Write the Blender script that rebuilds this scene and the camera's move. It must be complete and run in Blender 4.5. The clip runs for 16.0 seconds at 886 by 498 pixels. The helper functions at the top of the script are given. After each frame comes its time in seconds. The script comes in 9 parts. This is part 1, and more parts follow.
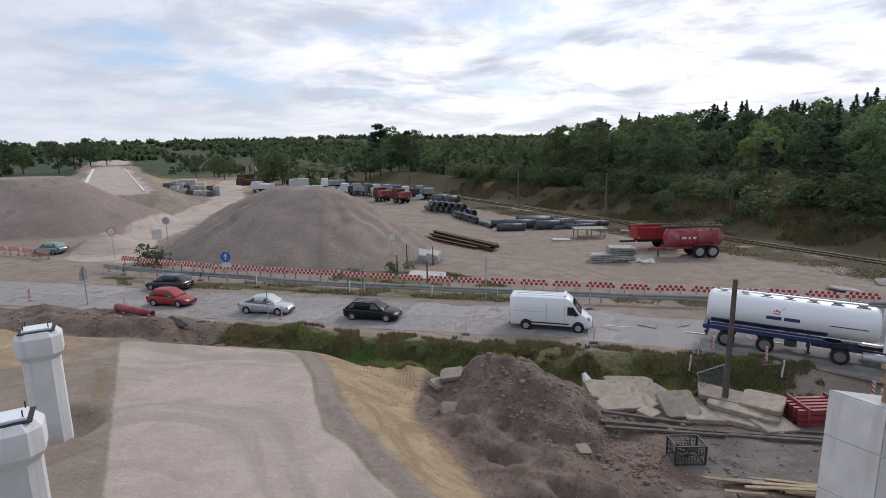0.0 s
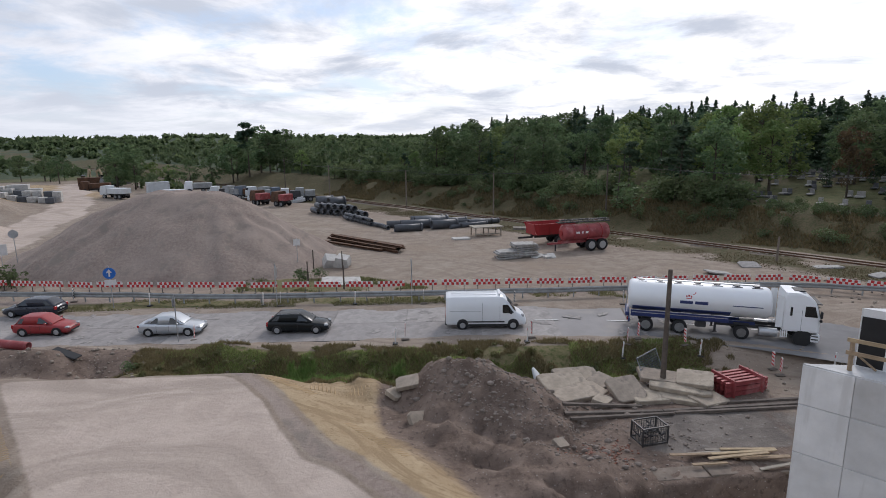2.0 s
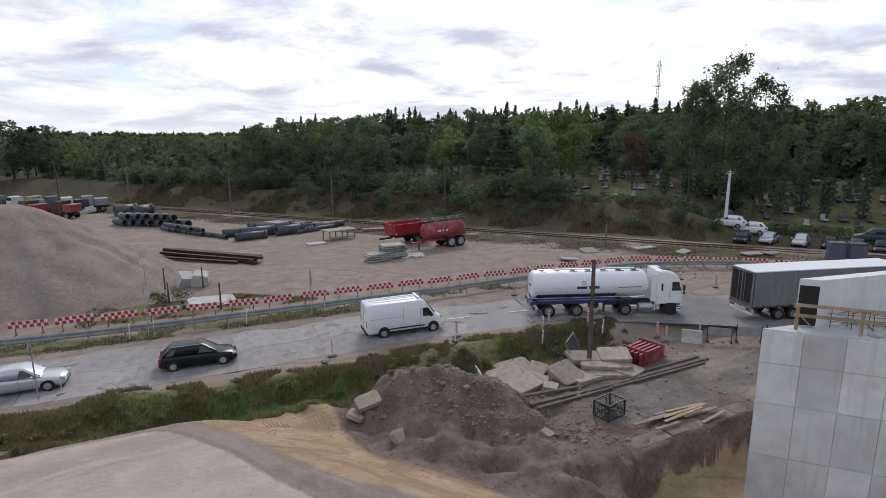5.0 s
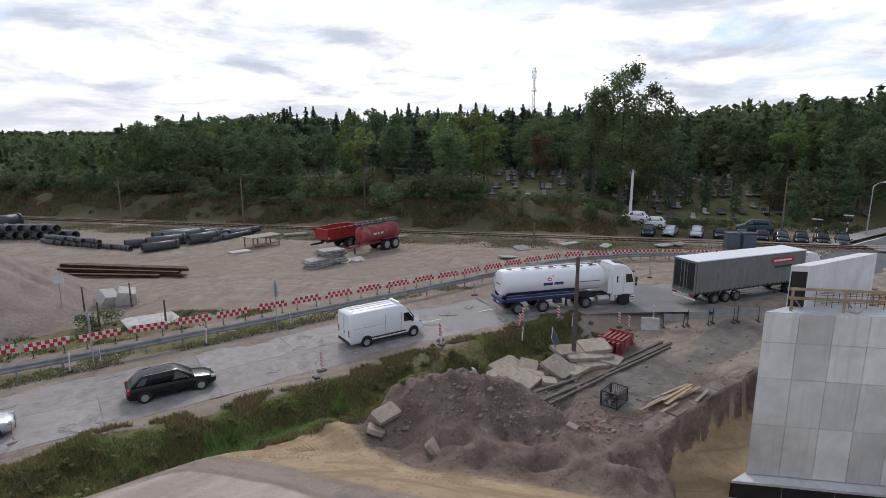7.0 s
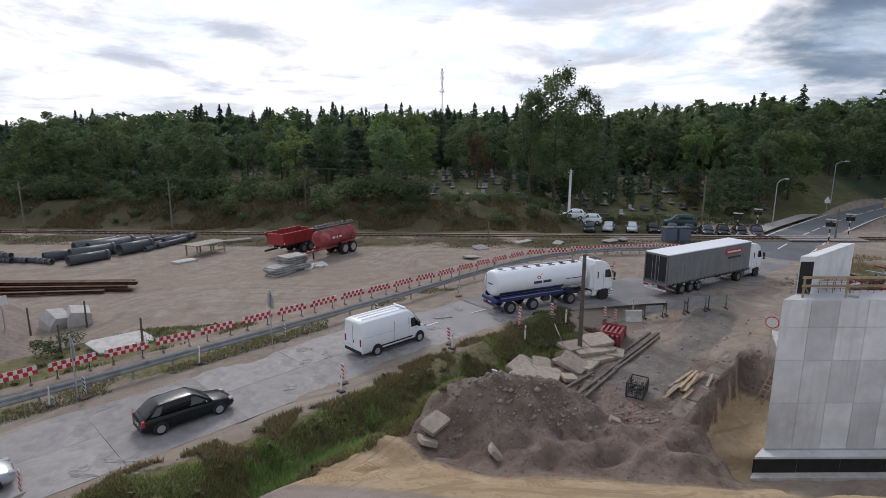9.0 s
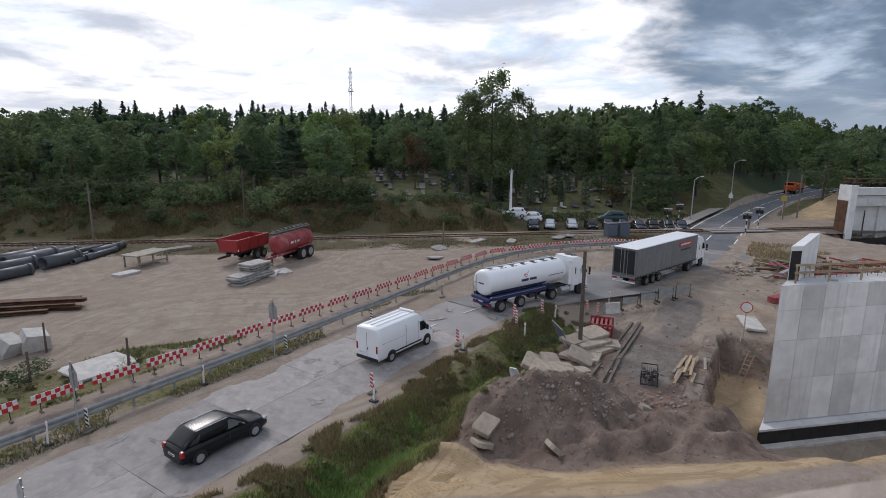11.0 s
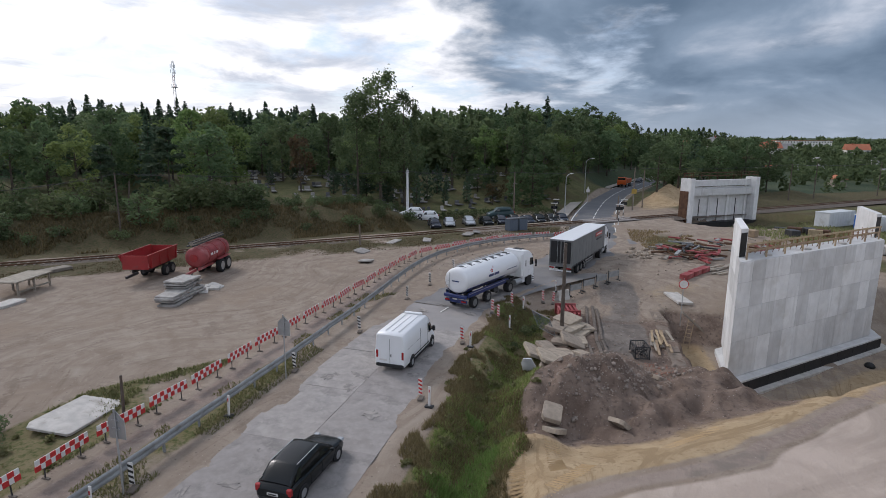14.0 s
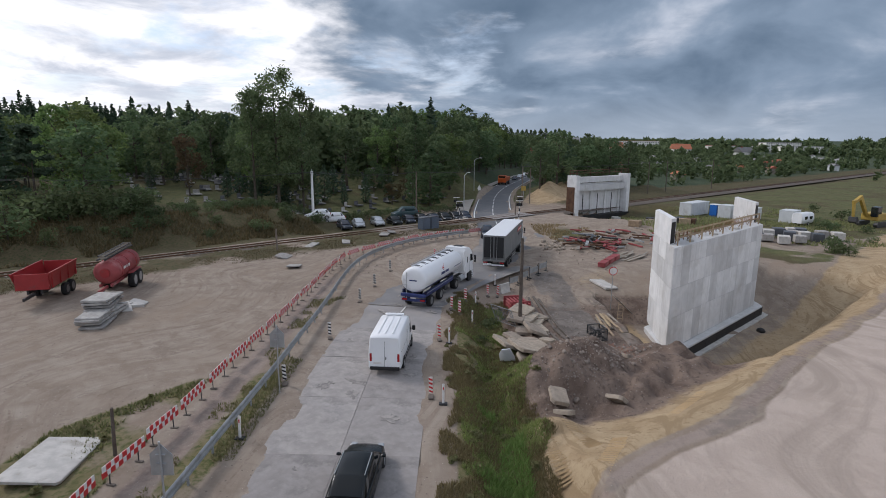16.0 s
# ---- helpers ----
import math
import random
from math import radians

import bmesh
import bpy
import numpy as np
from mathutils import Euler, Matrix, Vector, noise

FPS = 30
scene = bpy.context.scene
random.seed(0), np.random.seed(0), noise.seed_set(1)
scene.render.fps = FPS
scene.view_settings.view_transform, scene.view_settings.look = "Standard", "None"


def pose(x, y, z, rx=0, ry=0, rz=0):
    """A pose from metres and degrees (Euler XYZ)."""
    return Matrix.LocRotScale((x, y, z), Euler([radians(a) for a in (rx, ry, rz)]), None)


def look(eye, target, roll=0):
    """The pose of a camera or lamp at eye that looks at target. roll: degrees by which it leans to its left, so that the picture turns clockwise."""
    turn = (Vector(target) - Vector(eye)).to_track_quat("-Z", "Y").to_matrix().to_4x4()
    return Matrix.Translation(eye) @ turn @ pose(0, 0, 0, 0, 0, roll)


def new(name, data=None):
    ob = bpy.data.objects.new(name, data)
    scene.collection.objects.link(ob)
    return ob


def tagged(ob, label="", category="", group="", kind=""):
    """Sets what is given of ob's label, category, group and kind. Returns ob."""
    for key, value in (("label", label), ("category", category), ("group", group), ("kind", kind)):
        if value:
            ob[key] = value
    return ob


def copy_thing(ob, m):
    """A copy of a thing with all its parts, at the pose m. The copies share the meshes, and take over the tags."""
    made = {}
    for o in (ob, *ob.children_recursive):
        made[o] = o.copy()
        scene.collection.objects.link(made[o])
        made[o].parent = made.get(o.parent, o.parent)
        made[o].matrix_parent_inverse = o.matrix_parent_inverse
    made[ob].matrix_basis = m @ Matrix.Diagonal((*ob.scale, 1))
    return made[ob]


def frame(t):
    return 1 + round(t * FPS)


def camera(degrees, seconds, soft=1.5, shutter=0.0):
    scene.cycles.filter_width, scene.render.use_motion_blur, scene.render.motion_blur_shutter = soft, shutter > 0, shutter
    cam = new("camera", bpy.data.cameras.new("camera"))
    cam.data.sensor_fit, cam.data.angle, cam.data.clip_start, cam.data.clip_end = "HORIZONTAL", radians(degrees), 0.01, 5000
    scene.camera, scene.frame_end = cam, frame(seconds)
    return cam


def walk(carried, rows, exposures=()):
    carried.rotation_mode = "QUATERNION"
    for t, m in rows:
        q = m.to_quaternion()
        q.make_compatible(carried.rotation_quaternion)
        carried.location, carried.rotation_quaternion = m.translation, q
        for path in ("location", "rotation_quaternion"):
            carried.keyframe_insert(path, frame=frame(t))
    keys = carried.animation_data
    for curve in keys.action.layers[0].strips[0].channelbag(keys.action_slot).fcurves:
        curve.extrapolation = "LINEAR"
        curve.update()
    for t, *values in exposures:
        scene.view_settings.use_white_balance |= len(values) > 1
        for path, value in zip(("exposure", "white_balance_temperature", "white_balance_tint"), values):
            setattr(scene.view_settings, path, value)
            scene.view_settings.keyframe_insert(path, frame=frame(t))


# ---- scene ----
cam = camera(78.1, 16.0, 0.9)
# the plan below is drawn at 0.86 of life size; TRUE brings it up to metres at the end of the file
TRUE = 1.163
METRES, EYE, TILT, LEAN, TURN = 47.3 * TRUE, 12.0 * TRUE, 0.0, 0.0, 12.0
ROWS = [
    (0.0, 0.0, 0.0, 0.0, -0.18, -11.06, 0.91),
    (0.5, -0.0205, 0.0045, 0.0004, -3.7, -11.13, 0.86),
    (1.0, -0.0432, 0.0109, 0.0007, -7.47, -11.17, 0.78),
    (1.5, -0.065, 0.0179, 0.0009, -10.75, -11.18, 0.73),
    (2.0, -0.0885, 0.027, 0.0021, -14.36, -11.25, 0.66),
    (2.5, -0.1102, 0.0368, 0.003, -17.64, -11.31, 0.64),
    (3.0, -0.1339, 0.0486, 0.004, -21.38, -11.35, 0.56),
    (3.5, -0.1562, 0.0612, 0.0046, -24.78, -11.38, 0.47),
    (4.0, -0.1807, 0.0763, 0.0053, -28.81, -11.44, 0.44),
    (6.5, -0.2974, 0.179, 0.0069, -45.65, -11.44, 0.13),
    (7.0, -0.3186, 0.2057, 0.007, -48.75, -11.43, 0.06),
    (7.5, -0.3366, 0.2318, 0.0073, -51.52, -11.45, 0.05),
    (8.0, -0.3551, 0.261, 0.0075, -54.38, -11.44, -0.01),
    (10.5, -0.4289, 0.4053, 0.0084, -65.91, -11.38, -0.28),
    (11.0, -0.441, 0.4366, 0.0082, -69.06, -11.35, -0.29),
    (11.5, -0.451, 0.4672, 0.0079, -71.76, -11.31, -0.31),
    (12.0, -0.46, 0.5018, 0.0075, -74.1, -11.3, -0.26),
    (12.5, -0.4669, 0.5357, 0.0067, -75.64, -11.28, -0.29),
    (13.0, -0.4736, 0.5726, 0.006, -77.71, -11.26, -0.29),
    (13.5, -0.48, 0.6061, 0.0059, -81.35, -11.22, -0.28),
    (14.0, -0.4869, 0.6425, 0.0063, -86.62, -11.17, -0.32),
    (14.5, -0.4913, 0.6766, 0.0065, -91.29, -11.15, -0.34),
    (15.0, -0.4924, 0.7131, 0.0063, -95.23, -11.11, -0.38),
    (15.5, -0.4902, 0.7463, 0.0061, -98.17, -11.09, -0.38),
    (16.0, -0.4854, 0.7813, 0.0056, -100.78, -11.09, -0.37),
]
walk(cam, [(t, pose(0, 0, EYE, TILT, LEAN, TURN) @ pose(METRES * x, METRES * y, METRES * z, 90 + pitch, roll, yaw)) for t, x, y, z, yaw, pitch, roll in ROWS], [(0.0, 0.02, 6370, 14.5), (16.0, 0.02, 6370, 14.5)])

# ---- world and sun ----
def build_world():
    world = bpy.data.worlds.new("world")
    scene.world = world
    world.use_nodes = True
    nt = world.node_tree
    nt.nodes.clear()
    N, L = nt.nodes.new, nt.links.new

    def math_node(op, a, b=None, clamp=False):
        n = N("ShaderNodeMath")
        n.operation, n.use_clamp = op, clamp
        for i, v in enumerate((a, b)):
            if v is None:
                continue
            if isinstance(v, (int, float)):
                n.inputs[i].default_value = v
            else:
                L(v, n.inputs[i])
        return n.outputs[0]

    sky = N("ShaderNodeTexSky")
    sky.sky_type, sky.sun_disc = "NISHITA", False
    sky.sun_elevation, sky.sun_rotation = radians(SUN_UP), radians(90 - SUN_AZ)
    sky.dust_density, sky.air_density = 1.5, 1.0
    tc = N("ShaderNodeTexCoord")
    sep = N("ShaderNodeSeparateXYZ")
    L(tc.outputs["Generated"], sep.inputs[0])
    up = math_node("MAXIMUM", sep.outputs["Z"], 0.0)
    den = math_node("ADD", up, 0.16)
    px, py = math_node("DIVIDE", sep.outputs["X"], den), math_node("DIVIDE", sep.outputs["Y"], den)
    comb = N("ShaderNodeCombineXYZ")
    L(px, comb.inputs[0]), L(py, comb.inputs[1])

    def fbm(scale, detail, rough, off, dist=0.0):
        mp = N("ShaderNodeMapping")
        mp.inputs["Location"].default_value = off
        L(comb.outputs[0], mp.inputs[0])
        n = N("ShaderNodeTexNoise")
        n.inputs["Scale"].default_value, n.inputs["Detail"].default_value = scale, detail
        n.inputs["Roughness"].default_value, n.inputs["Distortion"].default_value = rough, dist
        L(mp.outputs[0], n.inputs[0])
        return n.outputs[0]

    def smooth(v, a, b):
        n = N("ShaderNodeMapRange")
        n.interpolation_type = "SMOOTHSTEP"
        n.inputs[1].default_value, n.inputs[2].default_value = a, b
        L(v, n.inputs[0])
        return n.outputs[0]

    def mix(fac, a, b):
        n = N("ShaderNodeMix")
        n.data_type = "RGBA"
        for sock, v in ((n.inputs[0], fac), (n.inputs[6], a), (n.inputs[7], b)):
            if isinstance(v, (tuple, float)):
                sock.default_value = v
            else:
                L(v, sock)
        return n.outputs[2]

    # how near the direction lies to the veiled sun, and to the dark weather side
    def toward(az, el):
        vec = Vector((math.cos(radians(az)) * math.cos(radians(el)), math.sin(radians(az)) * math.cos(radians(el)), math.sin(radians(el))))
        n = N("ShaderNodeVectorMath")
        n.operation = "DOT_PRODUCT"
        n.inputs[1].default_value = vec
        L(tc.outputs["Generated"], n.inputs[0])
        return n.outputs["Value"]

    glow = smooth(toward(SUN_AZ, 22), 0.32, 0.92)
    storm = smooth(math_node("ADD", toward(-26, 20), math_node("MULTIPLY", math_node("SUBTRACT", fbm(1.3, 7.0, 0.55, (5.5, 2.0, 0.0), 0.25), 0.5), 0.5)), 0.75, 0.87)
    cover = smooth(fbm(1.5, 9.0, 0.6, (3.1, 1.7, 0.0), 0.3), 0.30, 0.56)
    shade = smooth(fbm(1.2, 9.0, 0.6, (7.7, 4.2, 0.0), 0.35), 0.40, 0.64)
    den2 = math_node("ADD", up, 0.34)
    comb2 = N("ShaderNodeCombineXYZ")
    L(math_node("DIVIDE", sep.outputs["X"], den2), comb2.inputs[0]), L(math_node("DIVIDE", sep.outputs["Y"], den2), comb2.inputs[1])
    wisp_node = N("ShaderNodeTexNoise")
    wisp_node.inputs["Scale"].default_value, wisp_node.inputs["Detail"].default_value, wisp_node.inputs["Roughness"].default_value, wisp_node.inputs["Distortion"].default_value = 1.9, 7.0, 0.52, 0.3
    L(comb2.outputs[0], wisp_node.inputs[0])
    wisp = wisp_node.outputs[0]
    bright = mix(glow, (0.66, 0.70, 0.76, 1.0), (1.12, 1.12, 1.10, 1.0))
    cloud = mix(shade, bright, mix(storm, (0.52, 0.57, 0.64, 1.0), (0.125, 0.18, 0.25, 1.0)))
    cloud = mix(math_node("MULTIPLY", storm, smooth(wisp, 0.22, 0.5)), cloud, mix(smooth(wisp, 0.4, 0.7), (0.225, 0.30, 0.39, 1.0), (0.105, 0.158, 0.225, 1.0)))
    cover = math_node("MAXIMUM", cover, storm)
    nish = N("ShaderNodeMix")
    nish.data_type, nish.blend_type = "RGBA", "MULTIPLY"
    nish.inputs[0].default_value = 1.0
    L(sky.outputs[0], nish.inputs[6])
    nish.inputs[7].default_value = (0.15, 0.15, 0.15, 1)
    blue = mix(0.6, nish.outputs[2], (0.36, 0.50, 0.70, 1.0))
    col = mix(cover, blue, cloud)
    haze = smooth(up, 0.10, 0.0)
    col = mix(math_node("MULTIPLY", haze, 0.6), col, mix(storm, (0.72, 0.76, 0.80, 1.0), (0.38, 0.44, 0.50, 1.0)))
    bg = N("ShaderNodeBackground")
    bg.inputs[1].default_value = SKY_POWER
    L(col, bg.inputs[0])
    out = N("ShaderNodeOutputWorld")
    L(bg.outputs[0], out.inputs[0])


SUN_AZ, SUN_UP, SKY_POWER = 62.0, 38.0, 1.12
build_world()
sun_data = bpy.data.lights.new("sun", "SUN")
sun_data.energy, sun_data.angle, sun_data.color = 1.5, radians(14), (1.0, 0.97, 0.93)
sun = new("sun", sun_data)
sun.matrix_world = look((math.cos(radians(SUN_AZ)) * 60, math.sin(radians(SUN_AZ)) * 60, 60 * math.tan(radians(SUN_UP))), (0, 0, 0))


# ---- materials ----
def material(name, base, rough=0.8, metal=0.0, vary=0.25, scale=6.0, fine=60.0, bump=0.15, bump_size=0.02, tint=None, spec=0.35, per_object=0.0, stain=None, stain_scale=1.2, stain_at=(0.55, 0.7), translucent=0.0, streak=None, alpha_shadow=True):
    """A procedural surface: base colour broken up by a coarse and a fine noise, an optional stain colour, relief."""
    m = bpy.data.materials.new(name)
    m.use_nodes = True
    nt = m.node_tree
    N, L = nt.nodes.new, nt.links.new
    bsdf = nt.nodes["Principled BSDF"]
    bsdf.inputs["Roughness"].default_value = rough
    bsdf.inputs["Metallic"].default_value = metal
    bsdf.inputs["Specular IOR Level"].default_value = spec
    tc = N("ShaderNodeTexCoord")
    geo = tc.outputs["Object"]

    def noise_at(sc, detail=5.0, stretch=None):
        n = N("ShaderNodeTexNoise")
        n.inputs["Scale"].default_value, n.inputs["Detail"].default_value, n.inputs["Roughness"].default_value = sc, detail, 0.6
        if stretch:
            mp = N("ShaderNodeMapping")
            mp.inputs["Scale"].default_value = stretch
            L(geo, mp.inputs[0]), L(mp.outputs[0], n.inputs[0])
        else:
            L(geo, n.inputs[0])
        return n.outputs[0]

    def mix(fac, a, b, blend="MIX"):
        n = N("ShaderNodeMix")
        n.data_type, n.blend_type = "RGBA", blend
        for sock, v in ((n.inputs[0], fac), (n.inputs[6], a), (n.inputs[7], b)):
            if isinstance(v, tuple):
                sock.default_value = v
            elif isinstance(v, (int, float)):
                sock.default_value = v
            else:
                L(v, sock)
        return n.outputs[2]

    def ramp(v, a, b):
        n = N("ShaderNodeMapRange")
        n.interpolation_type = "SMOOTHSTEP"
        n.inputs[1].default_value, n.inputs[2].default_value = a, b
        L(v, n.inputs[0])
        return n.outputs[0]

    c = tuple(base) + (1.0,)
    lo = tuple(v * (1 - vary) for v in base) + (1.0,)
    hi = tuple(min(0.95, v * (1 + vary)) for v in base) + (1.0,)
    if tint:
        hi = tuple(tint) + (1.0,)
    col = mix(ramp(noise_at(scale), 0.3, 0.7), lo, hi)
    col = mix(ramp(noise_at(fine, 3.0), 0.25, 0.75), col, mix(0.5, col, c), "MIX")
    if stain:
        col = mix(ramp(noise_at(stain_scale, 7.0), *stain_at), col, tuple(stain) + (1.0,))
    if streak:
        col = mix(ramp(noise_at(3.0, 6.0, (1.0, 1.0, 0.08)), 0.5, 0.72), col, tuple(streak) + (1.0,))
    if per_object:
        info = N("ShaderNodeObjectInfo")
        hsv = N("ShaderNodeHueSaturation")
        mr = N("ShaderNodeMapRange")
        mr.inputs[3].default_value, mr.inputs[4].default_value = 1 - per_object, 1 + per_object
        L(info.outputs["Random"], mr.inputs[0]), L(mr.outputs[0], hsv.inputs["Value"])
        mh = N("ShaderNodeMapRange")
        mh.inputs[3].default_value, mh.inputs[4].default_value = 0.5 - per_object * 0.05, 0.5 + per_object * 0.03
        L(info.outputs["Random"], mh.inputs[0]), L(mh.outputs[0], hsv.inputs["Hue"])
        L(col, hsv.inputs["Color"])
        col = hsv.outputs[0]
    L(col, bsdf.inputs["Base Color"])
    if bump:
        b = N("ShaderNodeBump")
        b.inputs["Strength"].default_value, b.inputs["Distance"].default_value = min(1.0, bump * 2), bump_size
        L(noise_at(fine, 4.0), b.inputs["Height"])
        L(b.outputs[0], bsdf.inputs["Normal"])
    if translucent:
        tr, ad = N("ShaderNodeBsdfTranslucent"), N("ShaderNodeMixShader")
        ad.inputs[0].default_value = translucent
        L(col, tr.inputs[0]), L(bsdf.outputs[0], ad.inputs[1]), L(tr.outputs[0], ad.inputs[2])
        L(ad.outputs[0], nt.nodes["Material Output"].inputs[0])
    return m


def leaf_material(name, a, b, dry=None, glow=0.35):
    """Foliage: two greens by leaf clump, shifted from plant to plant, with some light passing through."""
    m = bpy.data.materials.new(name)
    m.use_nodes = True
    nt = m.node_tree
    N, L = nt.nodes.new, nt.links.new
    bsdf = nt.nodes["Principled BSDF"]
    bsdf.inputs["Roughness"].default_value, bsdf.inputs["Specular IOR Level"].default_value = 0.65, 0.2
    g, info = N("ShaderNodeNewGeometry"), N("ShaderNodeObjectInfo")
    mixc = N("ShaderNodeMix")
    mixc.data_type = "RGBA"
    mixc.inputs[6].default_value, mixc.inputs[7].default_value = (*a, 1), (*b, 1)
    L(g.outputs["Random Per Island"], mixc.inputs[0])
    hsv = N("ShaderNodeHueSaturation")
    v, h = N("ShaderNodeMapRange"), N("ShaderNodeMapRange")
    v.inputs[3].default_value, v.inputs[4].default_value = 0.8, 1.45
    h.inputs[3].default_value, h.inputs[4].default_value = 0.475, 0.515
    wn = N("ShaderNodeTexWhiteNoise")
    wn.noise_dimensions = "1D"
    L(info.outputs["Random"], v.inputs[0]), L(info.outputs["Random"], wn.inputs["W"]), L(wn.outputs[0], h.inputs[0])
    L(v.outputs[0], hsv.inputs["Value"]), L(h.outputs[0], hsv.inputs["Hue"]), L(mixc.outputs[2], hsv.inputs["Color"])
    col = hsv.outputs[0]
    L(col, bsdf.inputs["Base Color"])
    tr, ad = N("ShaderNodeBsdfTranslucent"), N("ShaderNodeMixShader")
    ad.inputs[0].default_value = glow
    L(col, tr.inputs[0]), L(bsdf.outputs[0], ad.inputs[1]), L(tr.outputs[0], ad.inputs[2])
    L(ad.outputs[0], nt.nodes["Material Output"].inputs[0])
    return m


def ground_material():
    """Bare site ground: pale sand, yellow sand, grey gravel, dark soil and thin grass, laid out by the sheet's own area masks."""
    m = bpy.data.materials.new("site_ground")
    m.use_nodes = True
    nt = m.node_tree
    N, L = nt.nodes.new, nt.links.new
    bsdf = nt.nodes["Principled BSDF"]
    bsdf.inputs["Roughness"].default_value, bsdf.inputs["Specular IOR Level"].default_value = 0.92, 0.15
    tc = N("ShaderNodeTexCoord")

    bend = N("ShaderNodeTexNoise")
    bend.inputs["Scale"].default_value, bend.inputs["Detail"].default_value = 0.045, 1.5
    L(tc.outputs["Object"], bend.inputs[0])
    bent = N("ShaderNodeVectorMath")
    bent.operation = "MULTIPLY_ADD"
    bent.inputs[1].default_value = (34, 34, 0)
    L(bend.outputs["Color"], bent.inputs[0]), L(tc.outputs["Object"], bent.inputs[2])

    def tex(scale, detail=6.0, stretch=None, turn=0.0, dist=0.0):
        n = N("ShaderNodeTexNoise")
        n.inputs["Scale"].default_value, n.inputs["Detail"].default_value, n.inputs["Roughness"].default_value = scale, detail, 0.62
        n.inputs["Distortion"].default_value = dist
        src = tc.outputs["Object"]
        if stretch:
            mp = N("ShaderNodeMapping")
            mp.inputs["Rotation"].default_value, mp.inputs["Scale"].default_value = (0, 0, turn), stretch
            L(bent.outputs[0], mp.inputs[0])
            src = mp.outputs[0]
        L(src, n.inputs[0])
        return n.outputs[0]

    def ramp(v, a, b):
        n = N("ShaderNodeMapRange")
        n.interpolation_type = "SMOOTHSTEP"
        n.inputs[1].default_value, n.inputs[2].default_value = a, b
        L(v, n.inputs[0])
        return n.outputs[0]

    def mix(fac, a, b):
        n = N("ShaderNodeMix")
        n.data_type = "RGBA"
        for sock, v in ((n.inputs[0], fac), (n.inputs[6], a), (n.inputs[7], b)):
            if isinstance(v, tuple):
                sock.default_value = (*v, 1.0)
            elif isinstance(v, (int, float)):
                sock.default_value = v
            else:
                L(v, sock)
        return n.outputs[2]

    def mul(a, b):
        n = N("ShaderNodeMath")
        n.operation = "MULTIPLY"
        L(a, n.inputs[0]), L(b, n.inputs[1])
        return n.outputs[0]

    def add(a, b):
        n = N("ShaderNodeMath")
        n.operation = "ADD"
        L(a, n.inputs[0]), L(b, n.inputs[1])
        return n.outputs[0]

    big, mid, small, grit = tex(0.11, 6), tex(0.7, 7, dist=0.4), tex(4.0, 6), tex(22.0, 4)
    tracks = tex(1.0, 5, (0.09, 1.0, 1.0), radians(-8), 0.8)
    pebbles = N("ShaderNodeTexVoronoi")
    pebbles.inputs["Scale"].default_value = 5.0
    L(tc.outputs["Object"], pebbles.inputs[0])
    specks = N("ShaderNodeTexVoronoi")
    specks.inputs["Scale"].default_value = 2.6
    L(tc.outputs["Object"], specks.inputs[0])

    def area(name, edge=0.35):
        at = N("ShaderNodeAttribute")
        at.attribute_name = name
        shift = N("ShaderNodeMath")
        shift.operation = "MULTIPLY_ADD"
        shift.inputs[1].default_value, shift.inputs[2].default_value = edge * 2, -edge
        L(add_half(mid, small), shift.inputs[0])
        return ramp(add(at.outputs["Fac"], shift.outputs[0]), 0.35, 0.65)

    def add_half(a, b):
        n = N("ShaderNodeMath")
        n.operation = "MULTIPLY_ADD"
        n.inputs[1].default_value = 0.4
        L(b, n.inputs[0])
        k = N("ShaderNodeMath")
        k.operation = "MULTIPLY"
        k.inputs[1].default_value = 0.6
        L(a, k.inputs[0]), L(k.outputs[0], n.inputs[2])
        return n.outputs[0]

    pale = mix(ramp(mid, 0.3, 0.7), (0.235, 0.185, 0.145), (0.315, 0.262, 0.212))
    pale = mix(mul(ramp(tracks, 0.46, 0.66), ramp(mid, 0.35, 0.6)), pale, (0.335, 0.283, 0.232))
    pale = mix(mul(ramp(tex(0.32, 8, dist=1.2), 0.52, 0.64), ramp(small, 0.35, 0.55)), pale, (0.232, 0.186, 0.15))
    pale = mix(ramp(big, 0.5, 0.72), pale, (0.27, 0.21, 0.16))
    rings = N("ShaderNodeTexWave")
    rings.wave_type, rings.rings_direction = "RINGS", "Z"
    rings.inputs["Scale"].default_value, rings.inputs["Distortion"].default_value, rings.inputs["Detail"].default_value, rings.inputs["Detail Scale"].default_value = 0.16, 26.0, 6.0, 0.5
    mpr = N("ShaderNodeMapping")
    mpr.inputs["Location"].default_value = (-6.0, -66.0, 0.0)
    L(tc.outputs["Object"], mpr.inputs[0]), L(mpr.outputs[0], rings.inputs[0])
    pale = mix(mul(mul(ramp(rings.outputs["Fac"], 0.45, 0.95), ramp(big, 0.42, 0.6)), ramp(mid, 0.45, 0.65)), pale, (0.245, 0.195, 0.154))
    ruts = tex(1.6, 3, (0.035, 1.0, 1.0), radians(12), 0.5)
    pale = mix(mul(mul(ramp(ruts, 0.54, 0.64), ramp(mid, 0.4, 0.6)), ramp(big, 0.62, 0.48)), pale, (0.25, 0.199, 0.158))
    pale = mix(mul(ramp(tracks, 0.44, 0.36), ramp(small, 0.35, 0.6)), pale, (0.215, 0.168, 0.132))
    pale = mix(ramp(specks.outputs["Distance"], 0.13, 0.06), pale, (0.17, 0.14, 0.115))
